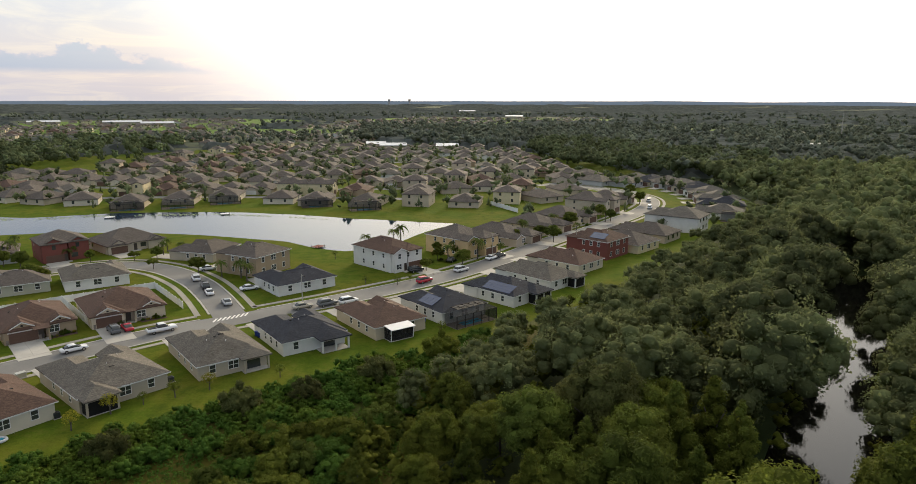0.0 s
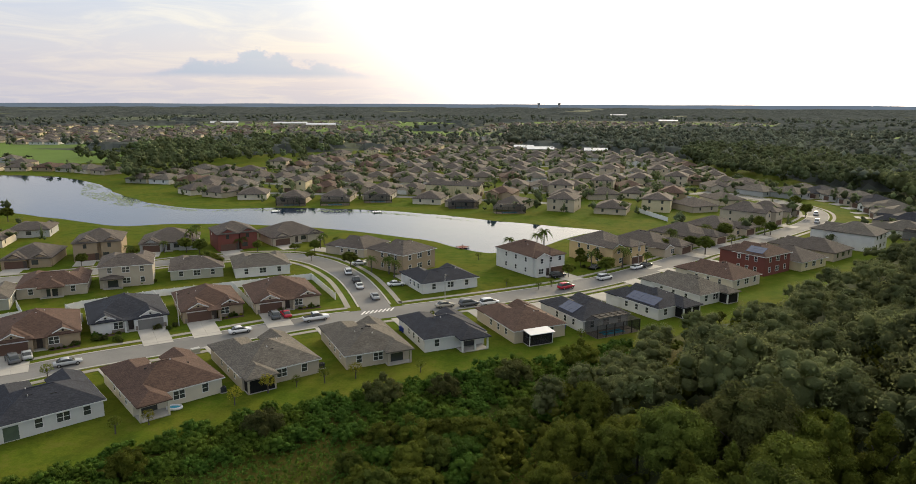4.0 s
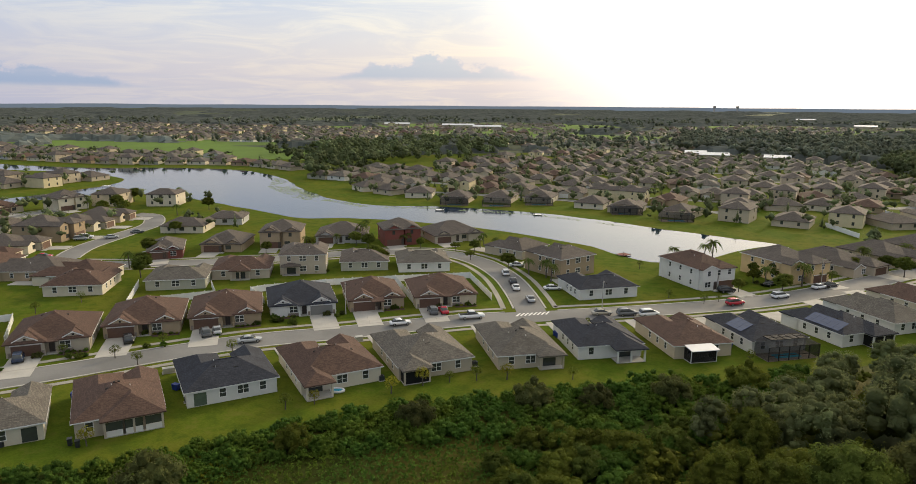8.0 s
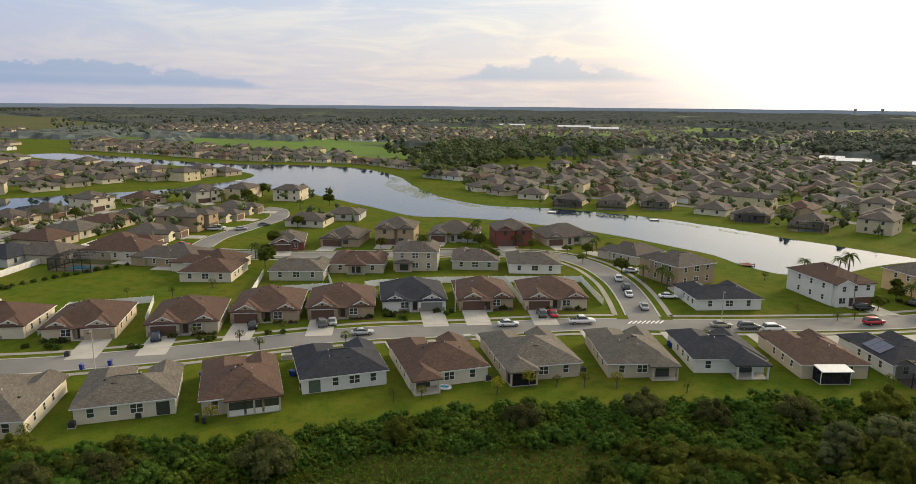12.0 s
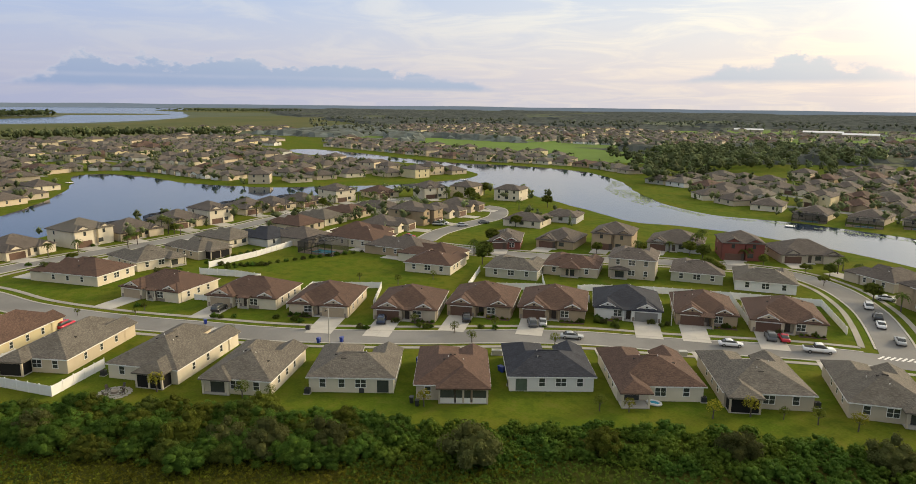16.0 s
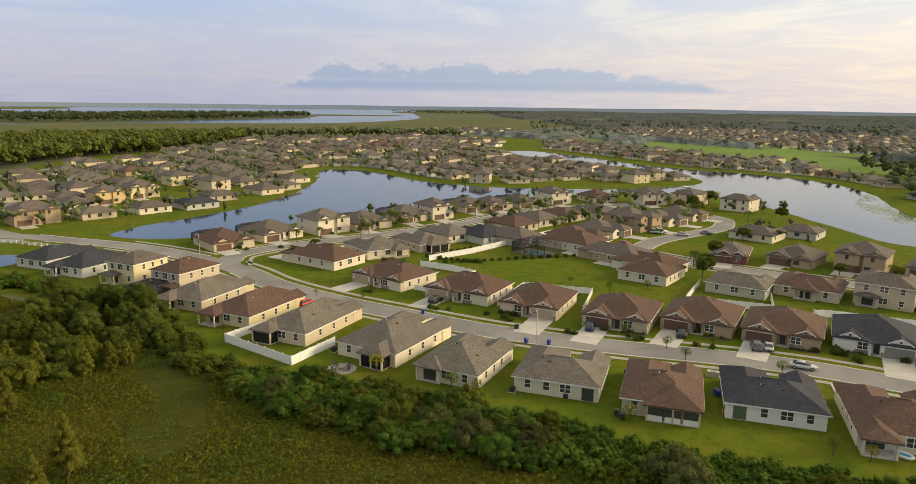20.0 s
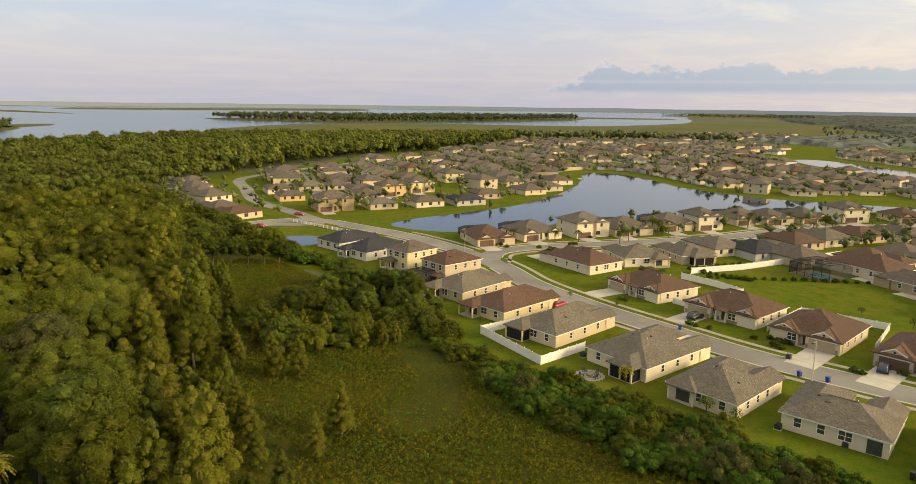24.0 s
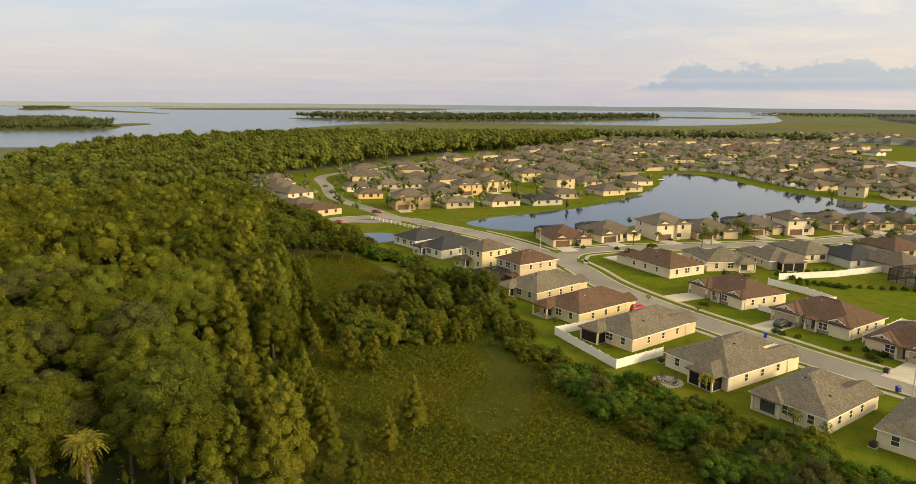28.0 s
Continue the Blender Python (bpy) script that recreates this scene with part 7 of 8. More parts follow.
def car(x, y, rot, kind, col):
    ln, wd, hi = CAR_SIZE[kind]
    words = {"sedan": "saloon car", "suv": "sport utility car", "pickup": "pickup truck"}[kind]
    top = thing("car", pose(x, y, 0.075, 0, 0, rot), f"parked {col} {words} on the pale paving", "car", "parked cars")
    part("body", cached(("body", kind), lambda: body_shape(kind)), PAINT[col], top)
    part("glasshouse", cached(("cabin", kind), lambda: cabin_shape(kind)), GLASS, top)
    part("roof_panel", cached(("roofp", kind), lambda: roof_panel(kind)), PAINT[col], top)
    tyre = cached("tyre", lambda: Geo().tube(0, 0, -0.11, 0.11, 0.34, 0.34, 16).mesh("tyre"))
    rim_ = cached("rim", lambda: Geo().tube(0, 0, -0.115, 0.115, 0.2, 0.2, 10).mesh("rim"))
    for sx_ in (-1, 1):
        for sy_ in (-1, 1):
            w = part("wheel", tyre, RUBBER, top, at=pose(sx_ * ln * 0.31, sy_ * (wd / 2 - 0.1), 0.34, 90))
            part("rim", rim_, CHROME, w)
        for s, mat, nm in ((-1, TAIL, "tail_light"), (1, LENS, "headlight")):
            part(nm, cached(nm, lambda: Geo().box(-0.06, 0.06, -0.2, 0.2, -0.09, 0.09).mesh(nm)), mat, top, at=pose(s * (ln / 2 - 0.14), sx_ * (wd / 2 - 0.36), hi * (0.50 if s < 0 else 0.45)))
    if kind == "pickup":
        part("bed", Geo().box(-ln / 2 + 0.15, -ln / 2 + 1.85, -wd / 2 + 0.28, wd / 2 - 0.28, 1.0, 1.152), RUBBER, top)


def frond_mesh(seed, n_=15, ln=2.6, droop=1.0):
    """Arching fronds of narrow leaflets."""
    r = random.Random(seed)
    g = Geo()
    for k in range(n_):
        a = 2 * math.pi * k / n_ + r.uniform(-0.15, 0.15)
        lift = r.uniform(0.2, 1.0)
        q = ln * r.uniform(0.8, 1.1)
        prev = None
        for s in range(9):
            t = s / 8
            rr = q * (t - 0.18 * t * t)
            z = q * (lift * t * 0.75 - droop * t * t * (0.95 - 0.2 * lift))
            c = Vector((rr * math.cos(a), rr * math.sin(a), z))
            side = Vector((-math.sin(a), math.cos(a), 0))
            if prev is not None:
                wdt = 0.42 * math.sin(math.pi * min(0.97, 0.15 + 0.85 * t)) + 0.04
                for d in (-1, 1):
                    tip = c + side * d * wdt + Vector((0, 0, -0.18 * wdt))
                    g.add([prev, c, tip, (prev + tip) / 2 + side * d * 0.06], [(0, 1, 2, 3)])
            prev = c
    return g.mesh("crown")


def palm(x, y, high=6.0):
    if inside(x, y, SHORE):
        return
    s = high / 6.0
    rnd = random.Random(int(x * 31 + y * 17))
    top = thing("palm_tree", pose(x, y, 0, 0, 0, rnd.uniform(0, 360)) @ Matrix.Diagonal((s, s, s, 1)), "feathery green palm with a slim grey trunk", "palm tree", "garden palms")
    part("trunk", cached("ptrunk", lambda: Geo().tube(0, 0, 0, 2.2, 0.2, 0.15, 8, 0.06).tube(0.06, 0, 2.2, 4.6, 0.15, 0.12, 8, 0.1).mesh("trunk")), BARK, top)
    part("crown", cached(("pcrown", rnd.randrange(3)), lambda: frond_mesh(5 + rnd.randrange(3), 20, 2.8)), PALMLEAF, top, at=pose(0.16, 0, 4.6))


def garden_tree(x, y, high=5.0):
    if inside(x, y, SHORE):
        return
    rnd = random.Random(int(x * 3 + y * 7))
    key = ("round", rnd.randrange(5)) if high > 3.8 else ("spread", rnd.randrange(3))
    tree(key, x, y, high / 9.6, rnd.uniform(0, 360), LEAF[rnd.choice((1, 2, 0, 2))], "garden_tree", "leafy green garden tree beside a house", "garden trees", squash=0.85)


def young_tree(x, y, high=2.4, yellow=0):
    if inside(x, y, SHORE):
        return
    rnd = random.Random(int(x * 3 + y * 7))
    tree(("young", rnd.randrange(2)), x, y, high / 3.2 * 1.15, rnd.uniform(0, 360), YELLOWLEAF if yellow else LEAF[2], "sapling", "slender yellowing sapling on the rear lawn" if yellow else "slender green sapling on the lawn", "saplings")


def garden_bush(x, y):
    rnd = random.Random(int(x * 3 + y * 7))
    tree(("clip", rnd.randrange(4)), x, y, rnd.uniform(0.28, 0.45), rnd.uniform(0, 360), (SHRUB, LEAF[1], LEAF[3])[rnd.randrange(3)], "garden_bush", "clipped green bush in a front bed", "garden bushes")


def flower_bed(x, y, rot, off):
    """A mulched bed with low shrubs under the front windows; off: its middle along the front."""
    rnd = random.Random(int(x * 5 + y * 3))
    a = radians(rot)
    top = thing("flower_bed", pose(x + math.cos(a) * off - math.sin(a) * 1.75, y + math.sin(a) * off + math.cos(a) * 1.75, 0.02, 0, 0, rot), "brown mulch bed with low green shrubs under a window", "flower bed", "flower beds")
    part("mulch", Geo().profile([(-0.75, 0.0), (0.75, 0.0), (0.6, 0.1), (-0.6, 0.1)], -2.6, 2.6).mesh("mulch"), MULCH, top, at=pose(0, 0, 0, 0, 0, 90))
    for k in range(5):
        s = rnd.uniform(0.13, 0.24)
        part("plant", TREES[("clip", rnd.randrange(4))][3], (SHRUB, LEAF[1], YELLOWLEAF, SHRUB)[rnd.randrange(4)], top, at=pose(-2.1 + k * 1.05, rnd.uniform(-0.3, 0.3), 0.06) @ Matrix.Diagonal((s, s, s, 1)))


def bin_parts(x, y, mat, label, rot):
    top = thing("wheelie_bin", pose(x, y, 0.05, 0, 0, rot), label, "bin", "wheelie bins")
    part("bin_body", cached("binb", lambda: Geo().add([(-0.24, -0.3, 0.06), (0.24, -0.3, 0.06), (0.24, 0.26, 0.06), (-0.24, 0.26, 0.06), (-0.31, -0.38, 1.0), (0.31, -0.38, 1.0), (0.31, 0.36, 1.0), (-0.31, 0.36, 1.0)],
                                                      [(3, 2, 1, 0), (4, 5, 6, 7), (0, 1, 5, 4), (1, 2, 6, 5), (2, 3, 7, 6), (3, 0, 4, 7)]).mesh("bin_body")), mat, top)
    part("lid", cached("binl", lambda: Geo().profile([(-0.34, 1.0), (0.34, 1.0), (0.3, 1.08), (-0.3, 1.08)], -0.42, 0.4).mesh("lid")), mat, top)
    for s in (-1, 1):
        part("wheel", cached("binw", lambda: Geo().tube(0, 0, -0.03, 0.03, 0.12, 0.12, 10).mesh("wheel")), RUBBER, top, at=pose(s * 0.27, 0.3, 0.12, 0, 90, 0))


def blue_bin(x, y):
    bin_parts(x, y, BLUEBIN, "blue plastic wheelie bin put out by the kerb", int(x * 5) % 90)


def dark_bin(x, y, ac=0):
    if not ac:
        return bin_parts(x, y, GREYBIN, "dark plastic wheelie bin beside a house wall", 50)
    top = thing("air_conditioner", pose(x, y, 0.02, 0, 0, 50), "dark boxy air conditioner on a slab by the wall", "air conditioner", "air conditioners")
    part("slab", cached("acs", lambda: Geo().box(-0.55, 0.55, -0.55, 0.55, 0, 0.08).mesh("slab")), CONCRETE, top)
    part("casing", cached("acc", lambda: Geo().box(-0.42, 0.42, -0.42, 0.42, 0.08, 0.92).mesh("casing")), GREYBIN, top)
    part("fan_grille", cached("acf", lambda: Geo().tube(0, 0, 0.92, 0.96, 0.36, 0.36, 14).mesh("fan_grille")), DARKTRIM, top)


def street_lamp(x, y, rot):
    top = thing("street_lamp", pose(x, y, 0.05, 0, 0, rot), "grey concrete street lamp with a short arm", "street lamp", "street lamps")
    part("pole", cached("pole", lambda: Geo().tube(0, 0, 0, 7.5, 0.11, 0.07, 10).mesh("pole")), CONCRETE, top)
    part("arm", cached("arm", lambda: Geo().box(-0.03, 0.03, -1.4, 0, 7.38, 7.46).mesh("arm")), CONCRETE, top)
    part("lantern", cached("lantern", lambda: Geo().profile([(-0.14, 7.36), (0.14, 7.36), (0.09, 7.5), (-0.09, 7.5)], -1.9, -1.3).mesh("lantern")), DARKTRIM, top)


def utility_box(x, y):
    top = thing("utility_box", pose(x, y, 0.03, 0, 0, 50), "squat grey-green utility cabinet by the kerb", "utility box", "utility boxes")
    part("cabinet", cached("ubox", lambda: Geo().box(-0.75, 0.75, -0.5, 0.5, 0.1, 0.85).mesh("cabinet")), WALL["sage"], top)
    part("lid", cached("ulid", lambda: Geo().box(-0.79, 0.79, -0.54, 0.54, 0.85, 0.95).mesh("lid")), WALL["grey"], top)
    part("plinth", cached("uplinth", lambda: Geo().box(-0.9, 0.9, -0.65, 0.65, 0, 0.1).mesh("plinth")), CONCRETE, top)


def fire_pit(x, y):
    top = thing("fire_pit", pose(x, y, 0.03), "round stone patio with a fire ring", "fire pit")
    g = Geo()
    n_ = 18
    for k in range(n_):
        a = 2 * math.pi * k / n_
        for q, s in ((2.3, 0.36), (1.5, 0.3), (0.7, 0.22)):
            c, d = q * math.cos(a + q), q * math.sin(a + q)
            g.box(c - s, c + s, d - s, d + s, 0, 0.05 + 0.01 * (k % 3))
    part("paving", g, PAVING, top)
    part("ring", Geo().tube(0, 0, 0.05, 0.42, 0.62, 0.55, 14), STONE, top)
    for k in range(4):
        a = 0.6 + k * 1.5
        ch = thing("garden_chair", pose(x + 1.6 * math.cos(a), y + 1.6 * math.sin(a), 0.09, 0, 0, math.degrees(a) - 90), "dark brown slatted garden chair by the fire ring", "chair", "fire pit chairs")
        part("seat", cached("cseat", lambda: Geo().box(-0.28, 0.28, -0.3, 0.28, 0.36, 0.41).mesh("seat")), DOOR, ch)
        part("backrest", cached("cback", lambda: Geo().add([(-0.28, 0.22, 0.4), (0.28, 0.22, 0.4), (0.28, 0.28, 0.4), (-0.28, 0.28, 0.4), (-0.24, 0.42, 1.0), (0.24, 0.42, 1.0), (0.24, 0.48, 1.0), (-0.24, 0.48, 1.0)],
                                                           [(3, 2, 1, 0), (4, 5, 6, 7), (0, 1, 5, 4), (1, 2, 6, 5), (2, 3, 7, 6), (3, 0, 4, 7)]).mesh("backrest")), DOOR, ch)
        for sx_ in (-0.24, 0.24):
            for sy_ in (-0.26, 0.24):
                part("leg", cached("cleg", lambda: Geo().box(-0.03, 0.03, -0.03, 0.03, 0, 0.36).mesh("leg")), DOOR, ch, at=pose(sx_, sy_, 0))


def paddling_pool(x, y):
    top = thing("paddling_pool", pose(x, y, 0.03, 0, 0, 20), "white and blue inflatable paddling pool on the grass", "paddling pool")
    g = Geo()
    n_, m_ = 20, 8
    for i in range(n_):
        a = 2 * math.pi * i / n_
        for j in range(m_):
            b = 2 * math.pi * j / m_
            g.v.append(((1.1 + 0.2 * math.cos(b)) * math.cos(a), (0.75 + 0.2 * math.cos(b)) * math.sin(a), 0.24 + 0.22 * math.sin(b)))
    g.f = [(i * m_ + j, ((i + 1) % n_) * m_ + j, ((i + 1) % n_) * m_ + (j + 1) % m_, i * m_ + (j + 1) % m_) for i in range(n_) for j in range(m_)]
    part("ring", g, VINYL, top)
    part("pool_water", Geo().tube(0, 0, 0.02, 0.3, 0.8, 0.8, 20), POOLBLUE, top)


POOLBLUE = material("pool_blue", (0.05, 0.35, 0.5), 0.1, None, 1.0, 5.0, 0.05)


def grill(x, y):
    top = thing("covered_grill", pose(x, y, 0.02, 0, 0, 50), "rounded grey covered barbecue by the wall", "grill")
    part("cover", Geo().tube(0, 0, 0.02, 0.7, 0.62, 0.6, 12).tube(0, 0, 0.7, 1.1, 0.6, 0.3, 12), GREYBIN, top)


def dock(x, y, rot, brown):
    top = thing("dock", pose(x, y, 0.06, 0, 0, rot), "small reddish wooden dock on the shore" if brown else "small white floating dock at the shore", "dock", "lake docks")
    mat = WALL["brick"] if brown else VINYL
    for k in range(9):
        part("plank", cached("plank", lambda: Geo().box(-0.19, 0.19, -1.6, 1.6, 0.3, 0.36).mesh("plank")), mat, top, at=pose(-1.6 + 0.4 * k, 0, 0))
    for sx_ in (-1.5, 1.5):
        for sy_ in (-1.4, 1.4):
            part("pile", cached("pile", lambda: Geo().tube(0, 0, -0.05, 0.8, 0.09, 0.08, 8).mesh("pile")), BARK, top, at=pose(sx_, sy_, 0))


def pool_cage(x, y, rot, w, d, high):
    """Screened pool enclosure: bronze frame, dark mesh, flat mansard roof."""
    top = thing("pool_cage", pose(x, y, 0.02, 0, 0, rot), "bronze-framed screened pool enclosure behind a house", "pool enclosure", "pool enclosures")
    part("deck", Geo().box(-w / 2, w / 2, -d / 2, d / 2, 0, 0.08), STONE, top)
    part("basin", Geo().box(-w / 4, w / 4, -d / 4, d / 4, 0.08, 0.085), POOLBLUE, top, "blue pool basin")
    h2, c = high + 0.8, 1.6
    low = [(-w / 2, -d / 2), (w / 2, -d / 2), (w / 2, d / 2), (-w / 2, d / 2)]
    hi_ = [(-w / 2 + c, -d / 2 + c), (w / 2 - c, -d / 2 + c), (w / 2 - c, d / 2), (-w / 2 + c, d / 2)]
    vs = [(*q, 0.08) for q in low] + [(*q, high) for q in low] + [(*q, h2) for q in hi_]
    part("mesh_screen", Geo().add(vs, [(0, 1, 5, 4), (1, 2, 6, 5), (3, 0, 4, 7), (4, 5, 9, 8), (5, 6, 10, 9), (7, 4, 8, 11), (8, 9, 10, 11)]), MESH, top, "dark see-through screen")
    nx_ = max(3, round(w / 2.4))
    for k in range(nx_ + 1):
        xq = -w / 2 + w * k / nx_
        xt = -w / 2 + c + (w - 2 * c) * k / nx_
        part("post", cached(("cagep", high), lambda: Geo().box(-0.07, 0.07, -0.07, 0.07, 0.08, high).mesh("post")), DARKTRIM, top, at=pose(xq, -d / 2, 0))
        ln = d - c
        part("roof_bar", cached(("cager", ln), lambda: Geo().box(-0.07, 0.07, 0, ln, -0.07, 0.07).mesh("roof_bar")), DARKTRIM, top, at=pose(xt, -d / 2 + c, h2))
    for z, y0 in ((high, -d / 2), (1.1, -d / 2)):
        part("rail", Geo().box(-w / 2, w / 2, y0 - 0.04, y0 + 0.04, z - 0.05, z + 0.05), DARKTRIM, top)
    for k in range(3):
        yq = -d / 2 + c + (d - c) * k / 2
        part("cross_bar", Geo().box(-w / 2 + c, w / 2 - c, yq - 0.045, yq + 0.045, h2 - 0.04, h2 + 0.06), DARKTRIM, top)


def white_hall(x, y, ln, high):
    rot = math.degrees(math.atan2(y, x)) - 90
    top = thing("hall", pose(x, y, 0, 0, 0, rot), "long pale commercial hall far among trees", "building", "far halls")
    part("wall", Geo().box(-ln / 2, ln / 2, -9, 9, 0, high * 0.7), WALL["beige"], top)
    part("roof", Geo().profile([(-9.6, high * 0.7), (0, high), (9.6, high * 0.7), (9.6, high * 0.7 - 0.3), (-9.6, high * 0.7 - 0.3)], -ln / 2 - 0.5, ln / 2 + 0.5), METALROOF, top, at=pose(0, 0, 0, 0, 0, 90))


flower_bed(-123.5, 77.2, 226, -4.2)
flower_bed(-116.5, 92.4, 222, -4.5)
flower_bed(-105.4, 104.2, 222, -4.5)
flower_bed(-95.7, 118.0, 223, 4.5)
flower_bed(-83.4, 129.2, 221, -3.6)
flower_bed(-70.4, 139.0, 218, -4.6)
flower_bed(-137.0, 63.1, 227, 4.1)
car(-72.4, 121.4, 44, "sedan", "white")
car(-60.5, 132.4, 40, "pickup", "white")
car(-93.6, 98.5, 47, "sedan", "silver")
car(-124.5, 71.8, 144, "suv", "blue")
car(-115.2, 87.8, 145, "suv", "black")
car(-104.6, 97.6, 145, "suv", "grey")
car(-103.7, 99.9, 137, "sedan", "silver")
car(-70.2, 132.1, 130, "suv", "grey")
car(-68.2, 133.6, 130, "sedan", "red")
car(-158.3, 15.6, 137, "suv", "red")
car(-152.4, 45.6, 132, "suv", "black")
car(-25.5, 152.4, 39, "suv", "white")
car(-30.1, 150.5, 39, "suv", "grey")
car(-35.3, 148.3, 36, "sedan", "champagne")
car(-8.7, 170.7, 46, "suv", "red")
car(0.9, 182.3, 46, "suv", "white")
car(9.9, 196.7, 53, "sedan", "white")
car(12.7, 200.1, 53, "sedan", "black")
car(-53.6, 151.5, 120, "sedan", "silver")
car(-60.6, 159.7, 118, "sedan", "white")
car(-63.4, 164.8, 118, "suv", "black")
car(-68.7, 172.6, 118, "suv", "white")
car(-51.9, 163.5, 30, "sedan", "white")
car(-69.2, 183.3, 30, "sedan", "white")
car(-11.6, 181.8, 40, "suv", "black")
car(-1.7, 193.9, 60, "sedan", "black")
car(-118.4, 194.6, 40, "suv", "white")
car(-217.4, 152.7, 45, "suv", "white")
car(-216.2, 149.9, 45, "suv", "silver")
car(-209.8, 156.7, 60, "sedan", "silver")
car(-201.5, 127.2, 40, "sedan", "red")
car(-210.1, 167.5, 60, "sedan", "grey")
car(-174.1, 142.4, 45, "suv", "silver")
car(83.2, 292.0, 70, "suv", "white")
car(88.2, 312.4, 75, "suv", "white")
car(39.6, 243.5, 60, "sedan", "black")
car(35.0, 241.3, 60, "sedan", "silver")
car(-250.0, -89.0, 60, "sedan", "red")
car(-278.7, -82.8, 75, "sedan", "red")
car(-287.5, 137.4, 100, "suv", "black")
car(-405.7, -12.3, 100, "suv", "black")
vinyl_fence([(-143.9, 6.0), (-137.4, -2.1), (-121.2, 9.4), (-129.7, 18.4)])
vinyl_fence([(-188.9, 51.6), (-181.0, 58.7), (-173.3, 63.0), (-171.7, 58.1)])
vinyl_fence([(-164.4, 43.5), (-161.1, 46.6)], 1.4)
vinyl_fence([(-195.0, 55.9), (-201.6, 72.2), (-224.7, 111.1)])
vinyl_fence([(-148.4, 117.5), (-136.0, 104.1), (-123.8, 119.4), (-131.5, 125.7)], 1.7)
vinyl_fence([(-109.4, 120.5), (-118.1, 125.5), (-116.6, 128.8), (-106.2, 140.4), (-92.1, 152.1), (-75.9, 164.5), (-62.4, 148.0)], 1.7)
vinyl_fence([(-105.7, 139.8), (-96.3, 130.6)], 1.7)
vinyl_fence([(-91.8, 151.8), (-77.2, 135.8)], 1.7)
vinyl_fence([(39.8, 349.7), (43.9, 339.9), (47.1, 317.2)])
vinyl_fence([(-145.5, 58.8), (-158.9, 71.3), (-148.6, 85.6), (-135.4, 75.9)], 1.6)
vinyl_fence([(14.7, 301.6), (25.0, 280.5)])
bridge_rail([(-262.8, -80.4), (-236.0, -44.3)])
palm(-130.5, 193.9, 7.5)
palm(-139.7, 174.9, 5)
palm(-29.0, 209.2, 6)
palm(-25.6, 209.3, 5)
palm(-20.9, 216.1, 6.5)
palm(-18.8, 218.9, 7.5)
palm(-89.3, 201.3, 5)
palm(-83.8, 201.1, 5)
palm(-81.1, 198.6, 4.5)
palm(-62.9, 175.6, 5.5)
palm(-57.5, 174.8, 6)
palm(-54.9, 171.2, 6)
palm(5.8, 197.2, 7.5)
palm(22.5, 234.3, 6.5)
palm(-2.9, 194.7, 6)
palm(-113.4, 196.1, 5)
palm(-114.1, 193.6, 4.5)
palm(-166.7, 129.4, 6)
palm(-75.3, 383.3, 6)
palm(-64.3, 375.1, 6)
palm(-90.1, 206.1, 5)
palm(-258.6, 58.0, 7)
palm(-254.1, 59.1, 7)
palm(-276.4, 80.7, 6.5)
palm(-272.3, 88.4, 7)
palm(-285.0, 97.2, 6)
palm(-273.7, 98.4, 6)
palm(-240.2, 46.1, 5)
palm(-248.6, 61.9, 5)
palm(-235.5, 20.2, 5)
palm(-236.9, 28.4, 5)
palm(-235.6, 42.4, 5)
palm(-206.3, 16.8, 5.5)
palm(-272.1, 108.2, 5)
palm(-280.0, 121.0, 5)
palm(-289.6, 141.5, 5)
palm(-289.7, 154.0, 6)
palm(-270.1, 191.8, 6)
palm(-229.3, 202.9, 5.5)
palm(-134.6, 184.7, 4.5)
palm(-137.5, 206.8, 6)
palm(-22.7, 222.0, 6)
palm(-19.1, 227.3, 7)
palm(-30.6, 217.2, 6)
palm(-26.8, 213.1, 6)
palm(5.5, 211.7, 6.5)
palm(-1.4, 201.4, 6)
palm(22.1, 235.0, 6)
palm(34.8, 246.4, 6.5)
palm(50.6, 265.8, 6)
palm(12.7, 200.8, 5)
palm(57.0, 259.7, 5.5)
palm(41.6, 235.0, 5)
garden_tree(31.7, 221.3, 6)
garden_tree(8.7, 205.1, 5)
garden_tree(1.2, 187.2, 5.5)
garden_tree(-6.0, 195.4, 4)
garden_tree(41.0, 245.8, 6.5)
garden_tree(56.8, 268.1, 6)
garden_tree(59.2, 260.5, 5)
garden_tree(84.4, 331.4, 6)
garden_tree(26.8, 229.5, 4)
garden_tree(19.5, 222.6, 4.5)
garden_tree(-8.8, 182.9, 4)
garden_tree(81.9, 304.1, 6)
garden_tree(55.0, 283.7, 5)
garden_bush(-5.1, 194.3)
garden_bush(-3.5, 192.8)
garden_bush(-8.1, 191.8)
garden_bush(2.6, 214.6)
garden_bush(4.2, 216.1)
garden_bush(15.0, 225.1)
garden_bush(24.3, 239.6)
garden_bush(27.2, 242.6)
garden_bush(35.7, 234.6)
garden_bush(48.5, 251.5)
garden_bush(59.0, 248.7)
garden_bush(61.2, 251.4)
palm(-269.2, 232.0, 6)
palm(-270.8, 242.0, 6)
palm(-261.9, 118.2, 6)
palm(-266.1, 126.9, 6)
palm(-286.1, 160.6, 6)
palm(-244.6, 188.5, 6)
palm(-300.5, 59.5, 7)
